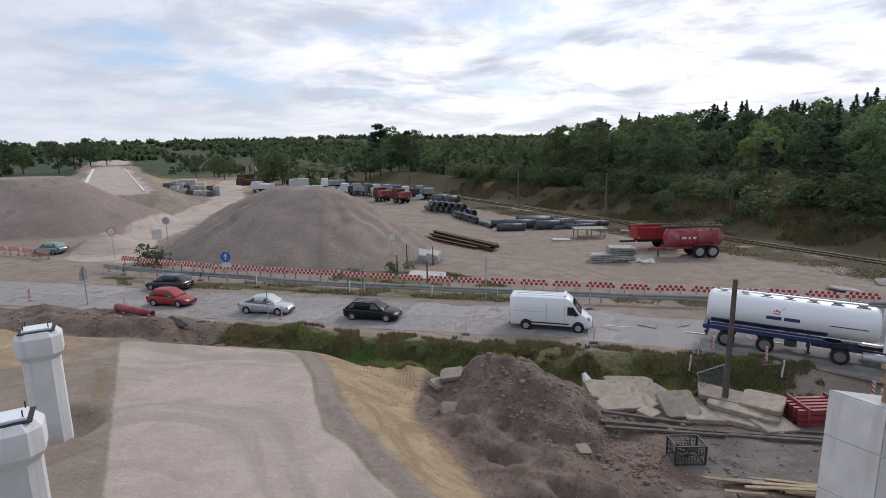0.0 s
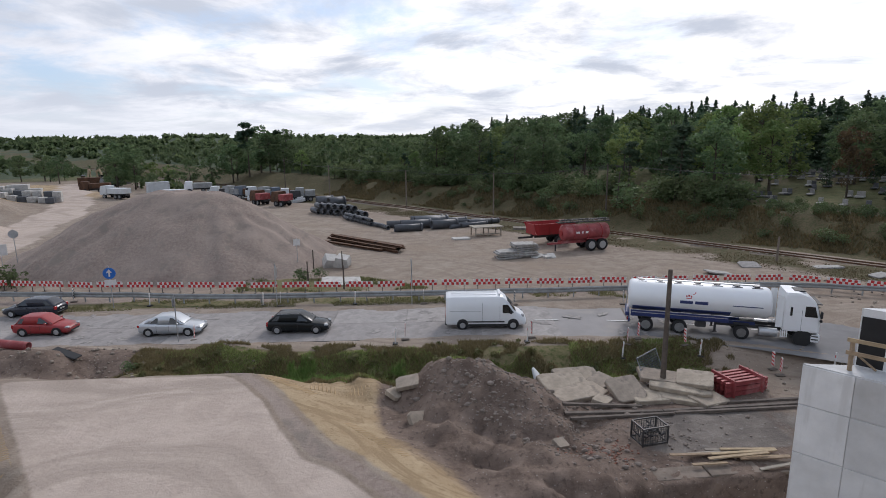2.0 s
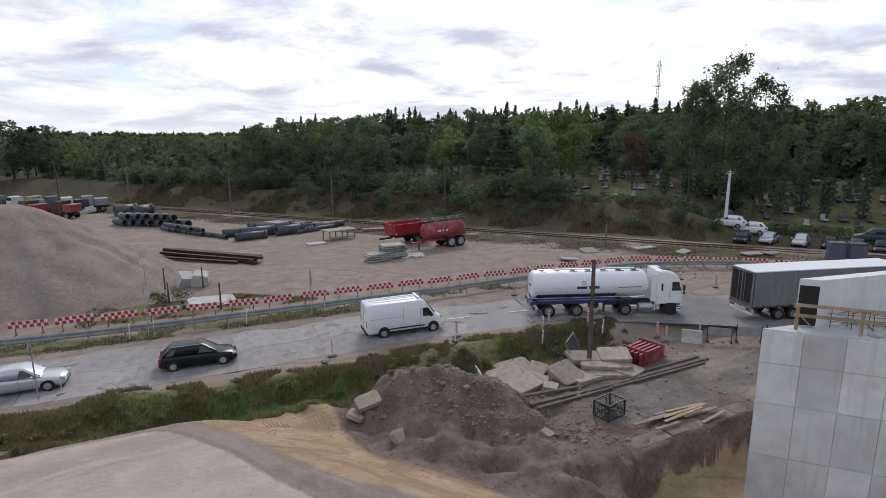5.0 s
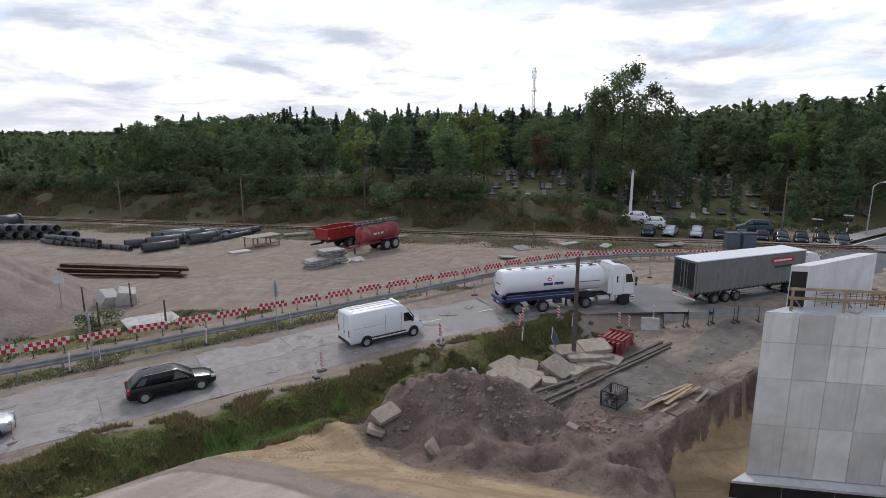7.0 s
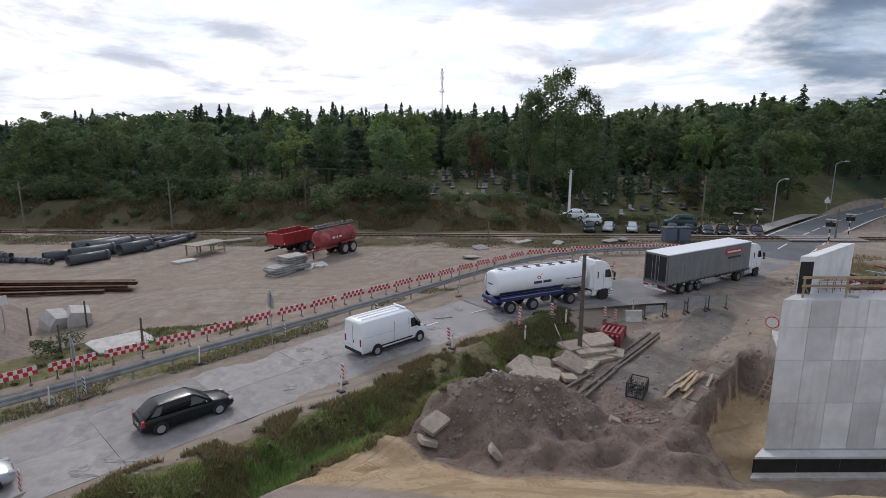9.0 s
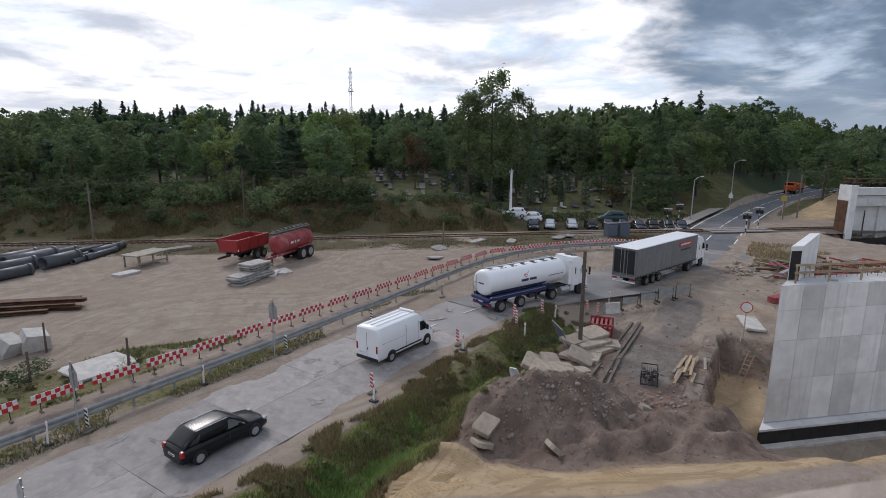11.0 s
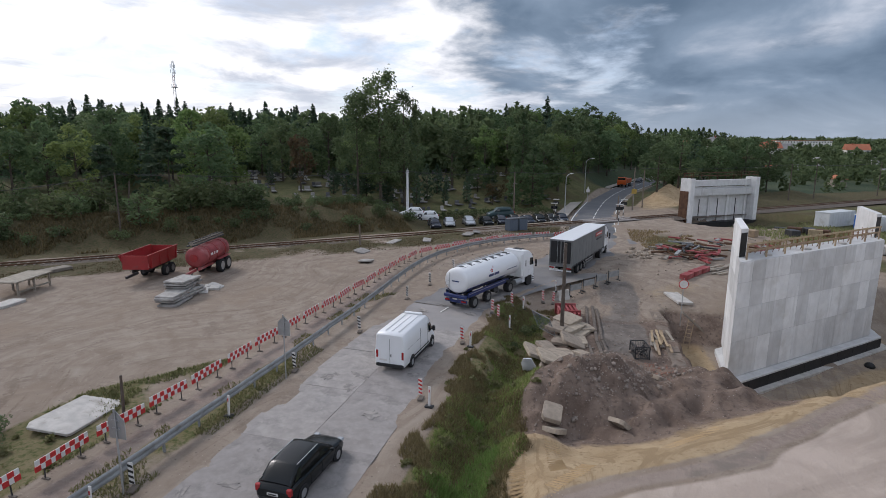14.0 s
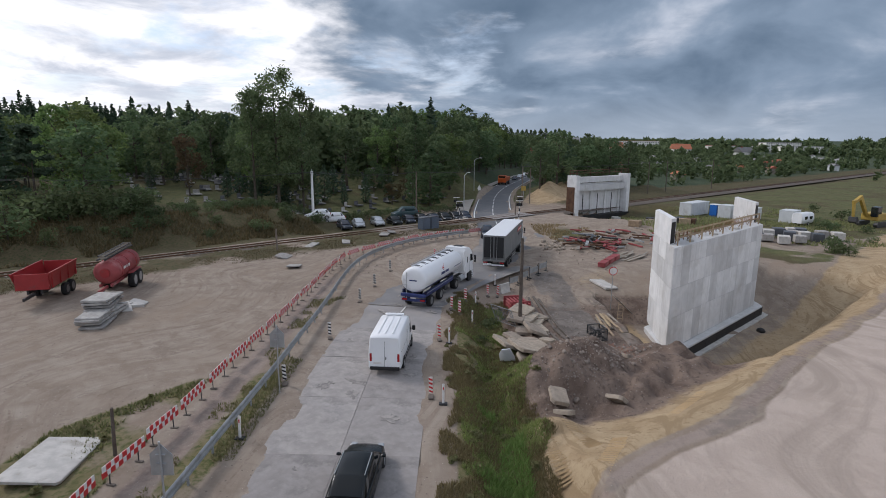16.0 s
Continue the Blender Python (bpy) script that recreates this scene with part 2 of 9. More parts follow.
    pale = mix(ramp(pebbles.outputs["Distance"], 0.10, 0.05), pale, (0.44, 0.40, 0.35))
    pale = mix(ramp(grit, 0.62, 0.8), pale, (0.25, 0.21, 0.17))
    yellow = mix(ramp(mid, 0.3, 0.7), (0.325, 0.235, 0.14), (0.43, 0.33, 0.21))
    yellow = mix(ramp(small, 0.5, 0.75), yellow, (0.26, 0.185, 0.11))
    yellow = mix(ramp(ruts, 0.52, 0.62), yellow, (0.29, 0.21, 0.125))
    gravel = mix(ramp(small, 0.3, 0.7), (0.225, 0.174, 0.146), (0.302, 0.243, 0.206))
    gravel = mix(ramp(big, 0.42, 0.68), gravel, (0.328, 0.265, 0.224))
    gravel = mix(ramp(grit, 0.58, 0.72), gravel, (0.17, 0.15, 0.135))
    gravel = mix(ramp(mid, 0.5, 0.68), gravel, (0.225, 0.188, 0.16))
    gravel = mix(ramp(pebbles.outputs["Distance"], 0.13, 0.06), gravel, (0.36, 0.32, 0.285))
    soil = mix(ramp(mid, 0.3, 0.7), (0.122, 0.088, 0.07), (0.215, 0.163, 0.132))
    soil = mix(ramp(small, 0.5, 0.72), soil, (0.092, 0.068, 0.054))
    soil = mix(ramp(grit, 0.6, 0.78), soil, (0.30, 0.245, 0.205))
    soil = mix(ramp(pebbles.outputs["Distance"], 0.16, 0.07), soil, (0.33, 0.29, 0.26))
    grass = mix(ramp(mid, 0.3, 0.7), (0.14, 0.125, 0.06), (0.20, 0.165, 0.095))
    grass = mix(ramp(small, 0.45, 0.7), grass, (0.065, 0.085, 0.025))
    brown = mix(ramp(mid, 0.3, 0.72), (0.085, 0.068, 0.038), (0.12, 0.096, 0.055))
    brown = mix(ramp(small, 0.45, 0.65), brown, (0.055, 0.062, 0.026))
    meadow = mix(ramp(mid, 0.3, 0.7), (0.075, 0.085, 0.036), (0.135, 0.128, 0.06))
    meadow = mix(ramp(big, 0.45, 0.65), meadow, (0.09, 0.075, 0.04))
    forest = mix(ramp(tex(0.03, 7), 0.4, 0.62), (0.042, 0.062, 0.036), (0.068, 0.082, 0.046))
    dark = mix(ramp(mid, 0.3, 0.7), (0.125, 0.108, 0.096), (0.215, 0.188, 0.165))
    dark = mix(ramp(small, 0.55, 0.8), dark, (0.27, 0.25, 0.23))
    smoothed = mix(ramp(mid, 0.35, 0.65), (0.43, 0.352, 0.297), (0.49, 0.405, 0.345))
    smoothed = mix(ramp(tex(0.6, 5, (0.2, 1.0, 1.0), radians(47)), 0.45, 0.65), smoothed, (0.365, 0.30, 0.25))
    smoothed = mix(ramp(grit, 0.6, 0.8), smoothed, (0.34, 0.285, 0.24))
    col = pale
    for name, c, e in (("meadow", meadow, 0.3), ("forest", forest, 0.3), ("brown", brown, 0.3), ("gravel", gravel, 0.12), ("yellow", yellow, 0.4), ("smoothed", smoothed, 0.2), ("soil", soil, 0.3), ("dark", dark, 0.5), ("grass", grass, 0.35)):
        col = mix(area(name, e), col, c)
    L(col, bsdf.inputs["Base Color"])
    b1, b2 = N("ShaderNodeBump"), N("ShaderNodeBump")
    b1.inputs["Strength"].default_value, b1.inputs["Distance"].default_value = 0.7, 0.12
    b2.inputs["Strength"].default_value, b2.inputs["Distance"].default_value = 0.8, 0.045
    L(add(small, mid), b1.inputs["Height"]), L(b1.outputs[0], b2.inputs["Normal"]), L(grit, b2.inputs["Height"])
    L(b2.outputs[0], bsdf.inputs["Normal"])
    return m


M_GROUND = ground_material()
M_CONC = material("cast_concrete", (0.615, 0.615, 0.61), 0.85, vary=0.11, scale=0.9, fine=25, bump=0.1, stain=(0.50, 0.49, 0.47), stain_scale=0.5, stain_at=(0.5, 0.75), streak=(0.52, 0.515, 0.505), per_object=0.17)
M_RIM_DIRTY = material("dusty_rim", (0.17, 0.165, 0.16), 0.6, 0.3, vary=0.2, bump=0.0)
M_OLD_BEAM = material("old_beam", (0.13, 0.108, 0.092), 0.9, vary=0.3, scale=2.0, bump=0.2)
M_EDGE = material("earthy_concrete", (0.185, 0.15, 0.122), 0.92, vary=0.3, scale=1.5, fine=25, bump=0.3, stain=(0.16, 0.125, 0.10), stain_scale=1.2)
M_CONC_OLD = material("old_concrete", (0.315, 0.265, 0.21), 0.9, vary=0.25, scale=2.0, fine=30, bump=0.3, stain=(0.22, 0.185, 0.15), stain_scale=1.6, per_object=0.15)
M_SAND = material("yellow_sand", (0.40, 0.285, 0.16), 0.95, vary=0.15, scale=1.0, fine=20, bump=0.1)
M_BRICKBAT = material("brickbat", (0.27, 0.13, 0.095), 0.9, vary=0.3, scale=4, bump=0.2)
M_CLOD = material("clod", (0.235, 0.195, 0.165), 0.95, vary=0.3, scale=3, bump=0.2)
M_CONC_WORN = material("worn_concrete", (0.33, 0.315, 0.295), 0.9, vary=0.25, scale=2.0, fine=30, bump=0.3, stain=(0.2, 0.185, 0.17), stain_scale=1.5, per_object=0.2)
M_CONC_PALE = material("pale_concrete", (0.47, 0.45, 0.42), 0.9, vary=0.18, scale=2.0, fine=30, bump=0.2, stain=(0.35, 0.325, 0.29), stain_scale=1.3)
M_BITUMEN = material("bitumen_coat", (0.018, 0.018, 0.019), 0.55, vary=0.3, scale=2.0, bump=0.1, stain=(0.07, 0.065, 0.06), stain_scale=1.5, stain_at=(0.62, 0.8))
M_SLAB = material("road_slab", (0.295, 0.272, 0.257), 0.88, vary=0.24, scale=0.8, fine=40, bump=0.15, stain=(0.215, 0.2, 0.19), stain_scale=0.7, stain_at=(0.48, 0.68), per_object=0.10, streak=(0.32, 0.297, 0.277))
M_ASPHALT_OLD = material("worn_asphalt", (0.265, 0.25, 0.242), 0.88, vary=0.15, scale=0.35, fine=45, bump=0.12, stain=(0.31, 0.285, 0.26), stain_scale=0.3, stain_at=(0.5, 0.7))
M_ASPHALT_MID = material("dusty_asphalt", (0.185, 0.18, 0.18), 0.88, vary=0.18, scale=0.4, fine=45, bump=0.12, stain=(0.275, 0.25, 0.225), stain_scale=0.22, stain_at=(0.5, 0.68))
M_ASPHALT = material("asphalt", (0.115, 0.118, 0.125), 0.85, vary=0.14, scale=0.3, fine=45, bump=0.12, stain=(0.16, 0.158, 0.155), stain_scale=0.25)
M_PATCH = material("asphalt_patch", (0.235, 0.218, 0.205), 0.88, vary=0.3, scale=3.0, fine=40, bump=0.2, per_object=0.12, stain=(0.30, 0.275, 0.255), stain_scale=2.5, stain_at=(0.45, 0.62))
M_PATH = material("footpath", (0.35, 0.32, 0.285), 0.9, vary=0.12, scale=0.8, fine=30, bump=0.1)
M_PAINT_W = material("white_marking", (0.62, 0.62, 0.60), 0.7, vary=0.15, scale=4, stain=(0.35, 0.34, 0.33), stain_scale=2.5, stain_at=(0.55, 0.8))
M_STEEL = material("galvanised_steel", (0.44, 0.45, 0.46), 0.45, 0.7, vary=0.12, scale=2, bump=0.04)
M_GALV_DULL = material("weathered_zinc", (0.30, 0.31, 0.31), 0.7, 0.25, vary=0.2, scale=2, bump=0.04, stain=(0.21, 0.205, 0.195), stain_scale=1.2)
M_STEEL_DARK = material("dark_steel", (0.06, 0.06, 0.062), 0.5, 0.4, vary=0.25, scale=3, bump=0.05)
M_RUST = material("rusty_steel", (0.115, 0.062, 0.038), 0.85, 0.2, vary=0.35, scale=1.5, fine=20, bump=0.15, stain=(0.05, 0.035, 0.028), stain_scale=1.0)
M_REBAR = material("rusty_rebar", (0.21, 0.10, 0.05), 0.85, 0.2, vary=0.3, scale=3, bump=0.1)
M_WOOD = material("raw_timber", (0.33, 0.25, 0.16), 0.8, vary=0.25, scale=3, fine=20, bump=0.12, per_object=0.2)
M_WOOD_GREY = material("weathered_timber", (0.26, 0.23, 0.19), 0.85, vary=0.25, scale=3, fine=20, bump=0.15, per_object=0.15)
M_POLE = material("pole_wood", (0.105, 0.085, 0.07), 0.9, vary=0.3, scale=3, fine=25, bump=0.2)
M_WHITE = material("white_paint", (0.76, 0.77, 0.78), 0.35, vary=0.03, scale=0.8, bump=0.0, spec=0.5, stain=(0.66, 0.665, 0.66), stain_scale=0.8, stain_at=(0.55, 0.8))
M_RED = material("red_paint", (0.30, 0.026, 0.028), 0.4, vary=0.12, scale=1.5, bump=0.02, spec=0.5, stain=(0.22, 0.05, 0.045), stain_scale=1.2)
M_RED_OLD = material("faded_red_paint", (0.285, 0.06, 0.062), 0.6, vary=0.25, scale=1.2, bump=0.05, stain=(0.42, 0.20, 0.19), stain_scale=0.9, stain_at=(0.5, 0.75))
M_RED_SIGN = material("red_reflector", (0.50, 0.035, 0.035), 0.5, vary=0.15, scale=2, bump=0.0)
M_WHITE_SIGN = material("white_reflector", (0.66, 0.64, 0.62), 0.5, vary=0.1, scale=2, bump=0.0)
M_BLUE = material("deep_blue_paint", (0.02, 0.035, 0.13), 0.35, vary=0.1, scale=1.5, bump=0.0, spec=0.5)
M_BLUE_SIGN = material("blue_sign", (0.02, 0.13, 0.45), 0.45, vary=0.05, bump=0.0)
M_SILVER = material("silver_paint", (0.50, 0.52, 0.54), 0.3, 0.55, vary=0.04, scale=2, bump=0.0, spec=0.5)
M_BLACKPAINT = material("black_paint", (0.009, 0.011, 0.012), 0.25, vary=0.05, scale=2, bump=0.0, spec=0.3)
M_NAVY = material("dark_blue_paint", (0.012, 0.016, 0.028), 0.22, vary=0.05, scale=2, bump=0.0, spec=0.6)
M_GREENPAINT = material("pale_green_paint", (0.20, 0.30, 0.27), 0.3, 0.3, vary=0.05, scale=2, bump=0.0, spec=0.5)
M_TEAL = material("teal_paint", (0.02, 0.05, 0.055), 0.35, vary=0.08, bump=0.0, spec=0.5)
M_ORANGE = material("orange_paint", (0.55, 0.10, 0.015), 0.45, vary=0.1, bump=0.0)
M_YELLOWPAINT = material("yellow_paint", (0.40, 0.27, 0.06), 0.5, vary=0.15, scale=2, bump=0.0)
M_GLASS = material("car_glass", (0.012, 0.016, 0.018), 0.06, vary=0.05, bump=0.0, spec=0.8)
M_TYRE = material("tyre_rubber", (0.02, 0.02, 0.021), 0.85, vary=0.2, scale=6, bump=0.1)
M_RIM_GREY = material("lorry_rim", (0.22, 0.22, 0.22), 0.55, 0.4, vary=0.15, bump=0.0)
M_RIM = material("wheel_rim", (0.45, 0.46, 0.47), 0.4, 0.7, vary=0.08, bump=0.0)
M_PLASTIC = material("black_plastic", (0.022, 0.022, 0.023), 0.6, vary=0.15, bump=0.03)
M_LAMP_RED = material("tail_lamp", (0.34, 0.012, 0.014), 0.2, vary=0.05, bump=0.0, spec=0.6)
M_LAMP = material("head_lamp", (0.34, 0.35, 0.36), 0.12, vary=0.05, bump=0.0, spec=0.8)
M_LAMP_AMBER = material("amber_lens", (0.55, 0.16, 0.01), 0.3, vary=0.05, bump=0.0)
M_CURTAIN = material("grey_tarpaulin", (0.175, 0.18, 0.18), 0.6, vary=0.15, scale=0.7, fine=12, bump=0.08, streak=(0.21, 0.215, 0.21), stain=(0.12, 0.12, 0.12), stain_scale=0.7)
M_PIPE = material("grey_pipe", (0.085, 0.09, 0.10), 0.5, vary=0.2, scale=1.5, fine=25, bump=0.08, per_object=0.2, stain=(0.115, 0.112, 0.108), stain_scale=0.9)
M_PIPE_DARK = material("pipe_bore", (0.035, 0.036, 0.038), 0.9, vary=0.2, bump=0.0)
M_BARK = material("bark", (0.085, 0.07, 0.055), 0.95, vary=0.35, scale=4, fine=25, bump=0.3)
M_LEAF_A = leaf_material("leaf_broad", (0.066, 0.108, 0.050), (0.122, 0.168, 0.080), glow=0.48)
M_LEAF_B = leaf_material("leaf_light", (0.10, 0.155, 0.050), (0.160, 0.212, 0.078), glow=0.5)
M_LEAF_C = leaf_material("needle_dark", (0.048, 0.082, 0.052), (0.080, 0.120, 0.072), glow=0.4)
M_LEAF_D = leaf_material("leaf_bush", (0.072, 0.106, 0.046), (0.126, 0.160, 0.076), glow=0.45)
M_LEAF_RED = leaf_material("leaf_copper", (0.055, 0.042, 0.024), (0.09, 0.064, 0.034))
M_GRASS = leaf_material("grass_blade", (0.135, 0.18, 0.05), (0.255, 0.265, 0.115), glow=0.5)
M_WEED = leaf_material("weed", (0.13, 0.145, 0.06), (0.23, 0.22, 0.11), glow=0.45)
M_GRASS_DRY = leaf_material("grass_dry", (0.16, 0.135, 0.065), (0.26, 0.222, 0.115), glow=0.4)
M_LUSH = leaf_material("lush_blade", (0.11, 0.175, 0.045), (0.2, 0.26, 0.09), glow=0.5)
M_BANK = leaf_material("bank_grass_blade", (0.085, 0.08, 0.036), (0.14, 0.115, 0.056), glow=0.4)
M_STONE_LIGHT = material("grave_stone_pale", (0.3, 0.288, 0.27), 0.6, vary=0.2, bump=0.05, per_object=0.3)
M_STONE_DARK = material("grave_stone_dark", (0.09, 0.09, 0.095), 0.4, vary=0.3, bump=0.05, per_object=0.3)
M_WALL_W = material("render_white", (0.66, 0.645, 0.60), 0.9, vary=0.08, scale=1, per_object=0.12)
M_ROOF_RED = material("roof_tile_red", (0.30, 0.10, 0.06), 0.85, vary=0.2, scale=2, per_object=0.3)
M_ROOF_GREY = material("roof_grey", (0.22, 0.215, 0.21), 0.85, vary=0.2, scale=2, per_object=0.3)
M_CONTAINER = material("container_white", (0.55, 0.57, 0.58), 0.5, vary=0.08, scale=1, bump=0.03, stain=(0.42, 0.42, 0.41), stain_scale=0.8)
M_SLATE = material("site_box_blue", (0.10, 0.125, 0.16), 0.5, vary=0.1, bump=0.0)
M_BALLAST = material("rail_ballast", (0.115, 0.094, 0.078), 0.95, vary=0.3, scale=5, fine=18, bump=0.5, bump_size=0.05, stain=(0.10, 0.08, 0.065), stain_scale=0.5)


# ---- mesh helpers ----
class Builder:
    """Gathers vertices and faces for one mesh."""

    def __init__(self):
        self.v, self.f, self.smooth = [], [], []

    def add(self, verts, faces, smooth=False, m=None):
        o = len(self.v)
        self.v.extend([tuple(m @ Vector(p)) for p in verts] if m is not None else [tuple(p) for p in verts])
        self.f.extend([tuple(i + o for i in q) for q in faces])
        self.smooth.extend([smooth] * len(faces))
        return self

    def box(self, c, s, m=None, bevel=0.0):
        x, y, z = c
        a, b, h = s[0] / 2, s[1] / 2, s[2] / 2
        if not bevel:
            vs = [(x + i * a, y + j * b, z + k * h) for k in (-1, 1) for j in (-1, 1) for i in (-1, 1)]
            return self.add(vs, [(0, 2, 3, 1), (4, 5, 7, 6), (0, 1, 5, 4), (2, 6, 7, 3), (0, 4, 6, 2), (1, 3, 7, 5)], m=m)
        e = min(bevel, a * 0.9, b * 0.9, h * 0.9)
        ring = lambda p, q: [(x + p, y - q + e), (x + p, y + q - e), (x + p - e, y + q), (x - p + e, y + q), (x - p, y + q - e), (x - p, y - q + e), (x - p + e, y - q), (x + p - e, y - q)]
        vs = [(*p, z - h) for p in ring(a - e, b - e)] + [(*p, z - h + e) for p in ring(a, b)] + [(*p, z + h - e) for p in ring(a, b)] + [(*p, z + h) for p in ring(a - e, b - e)]
        fs = [tuple(range(7, -1, -1)), tuple(range(24, 32))]
        for r in range(3):
            fs += [(r * 8 + i, r * 8 + (i + 1) % 8, r * 8 + 8 + (i + 1) % 8, r * 8 + 8 + i) for i in range(8)]
        return self.add(vs, fs, m=m)

    def tube(self, p0, p1, r0, r1=None, n=10, caps=True, m=None, smooth=True):
        r1 = r0 if r1 is None else r1
        p0, p1 = Vector(p0), Vector(p1)
        d = (p1 - p0).normalized()
        a = d.orthogonal().normalized()
        b = d.cross(a)
        vs = []
        for p, r in ((p0, r0), (p1, r1)):
            vs += [p + (a * math.cos(2 * math.pi * i / n) + b * math.sin(2 * math.pi * i / n)) * r for i in range(n)]
        self.add(vs, [(i, (i + 1) % n, n + (i + 1) % n, n + i) for i in range(n)], smooth, m)
        if caps:
            self.add(vs, [tuple(range(n - 1, -1, -1)), tuple(range(n, 2 * n))], False, m)
        return self

    def pipe(self, p0, p1, r, wall, n=16, m=None):
        """A hollow pipe, open at both ends."""
        p0, p1 = Vector(p0), Vector(p1)
        d = (p1 - p0).normalized()
        a = d.orthogonal().normalized()
        b = d.cross(a)
        vs = []
        for p, q in ((p0, r), (p1, r), (p1, r - wall), (p0, r - wall)):
            vs += [p + (a * math.cos(2 * math.pi * i / n) + b * math.sin(2 * math.pi * i / n)) * q for i in range(n)]
        fs = [(k * n + i, k * n + (i + 1) % n, ((k + 1) % 4) * n + (i + 1) % n, ((k + 1) % 4) * n + i) for k in range(4) for i in range(n)]
        return self.add(vs, fs, True, m)

    def prism(self, outline, y0, y1, m=None):
        """A side outline of (x, z) points, drawn out from y0 to y1."""
        n = len(outline)
        vs = [(x, y0, z) for x, z in outline] + [(x, y1, z) for x, z in outline]
        return self.add(vs, [tuple(range(n)), tuple(range(2 * n - 1, n - 1, -1))] + [(i, n + i, n + (i + 1) % n, (i + 1) % n) for i in range(n)], m=m)

    def plan(self, outline, z0, z1, m=None):
        """A plan outline of (x, y) points, anticlockwise, raised from z0 to z1."""
        n = len(outline)
        vs = [(x, y, z0) for x, y in outline] + [(x, y, z1) for x, y in outline]
        return self.add(vs, [tuple(range(n - 1, -1, -1)), tuple(range(n, 2 * n))] + [(i, (i + 1) % n, n + (i + 1) % n, n + i) for i in range(n)], m=m)

    def loft(self, rings, smooth=True, caps=True, m=None):
        n = len(rings[0])
        vs = [p for r in rings for p in r]
        self.add(vs, [(k * n + i, k * n + (i + 1) % n, (k + 1) * n + (i + 1) % n, (k + 1) * n + i) for k in range(len(rings) - 1) for i in range(n)], smooth, m)
        if caps:
            self.add(vs, [tuple(range(n - 1, -1, -1)), tuple(range((len(rings) - 1) * n, len(rings) * n))], False, m)
        return self

    def mesh(self, name, mat):
        me = bpy.data.meshes.new(name)
        me.from_pydata(self.v, [], self.f)
        me.materials.append(mat)
        me.polygons.foreach_set("use_smooth", self.smooth)
        me.update()
        return me


def part(name, b, mat, parent, label=""):
    """Links a builder, or a finished mesh, as one mesh object under a thing or a part."""
    ob = new(name, b.mesh(name, mat) if isinstance(b, Builder) else b)
    ob.parent = parent
    return tagged(ob, label=label)


def thing(name, m, label, category, group="", kind=""):
    """An empty at a thing's base, that holds its parts."""
    ob = new(name)
    ob.empty_display_size = 0.2
    ob.matrix_world = m
    return tagged(ob, label, category, group, kind)


def solid(name, b, mat, m, label, category, group="", kind=""):
    """A thing of one mesh."""
    ob = new(name, b.mesh(name, mat))
    ob.matrix_world = m
    return tagged(ob, label, category, group, kind)


# ---- ground heights ----
def step(v, a, b):
    t = np.clip((v - a) / (b - a), 0.0, 1.0)
    return t * t * (3 - 2 * t)


def lattice(ix, iy, seed):
    h = (ix.astype(np.int64) * 374761393 + iy.astype(np.int64) * 668265263 + seed * 974711) & 0x7FFFFFFF
    h = ((h ^ (h >> 13)) * 1274126177) & 0x7FFFFFFF
    return ((h ^ (h >> 16)) & 0xFFFF) / 65535.0


def vnoise(x, y, size, seed=0):
    x, y = np.asarray(x, float) / size, np.asarray(y, float) / size
    ix, iy = np.floor(x), np.floor(y)
    fx, fy = x - ix, y - iy
    fx, fy = fx * fx * (3 - 2 * fx), fy * fy * (3 - 2 * fy)
    a, b = lattice(ix, iy, seed), lattice(ix + 1, iy, seed)
    c, d = lattice(ix, iy + 1, seed), lattice(ix + 1, iy + 1, seed)
    return (a + (b - a) * fx) * (1 - fy) + (c + (d - c) * fx) * fy - 0.5


def rough(x, y, size, seed=0, octaves=3):
    return sum(vnoise(x, y, size / 2**k, seed + k) / 2**k for k in range(octaves))


ROAD = [(-400, 52), (-200, 42), (-90, 37.6), (-50, 36.6), (-20, 35.9), (0, 35.7), (8, 35.2), (15, 33.4), (21, 30.6), (27, 27.6), (34, 25.6), (43, 24.9), (52, 24.8), (62, 24.7), (75, 23.9), (95, 22.0), (119, 18.0), (143, 12.2), (176, 3.6), (230, -12.5), (320, -40)]
RAIL_P, RAIL_D, RAIL_N = (31.9, 60.0), (0.660, -0.751), (0.751, 0.660)
ABUT_A, ABUT_D, ABUT_N = (7.5, 16.0), (0.690, -0.724), (-0.724, -0.690)


def spline(points, stepsize):
    """A smooth line through the points, in steps of about that size: rows of place and heading."""
    pts = [Vector(p) for p in points]
    out = []
    for i in range(len(pts) - 1):
        p0, p1, p2, p3 = pts[max(i - 1, 0)], pts[i], pts[i + 1], pts[min(i + 2, len(pts) - 1)]
        k = (p2 - p1).length
        t1 = (p2 - p0) * (k / max((p2 - p0).length, 1e-6))
        t2 = (p3 - p1) * (k / max((p3 - p1).length, 1e-6))
        n = max(1, int(round(k / stepsize)))
        for j in range(n):
            t = j / n
            out.append(p1 * (2 * t**3 - 3 * t**2 + 1) + t1 * (t**3 - 2 * t**2 + t) + p2 * (-2 * t**3 + 3 * t**2) + t2 * (t**3 - t**2))
    out.append(pts[-1])
    return out


def line_distance(x, y, pts):
    best = np.full(np.shape(x), 1e9)
    for (ax, ay), (bx, by) in zip(pts[:-1], pts[1:]):
        dx, dy = bx - ax, by - ay
        t = np.clip(((x - ax) * dx + (y - ay) * dy) / (dx * dx + dy * dy), 0, 1)
        best = np.minimum(best, np.hypot(x - ax - t * dx, y - ay - t * dy))
    return best


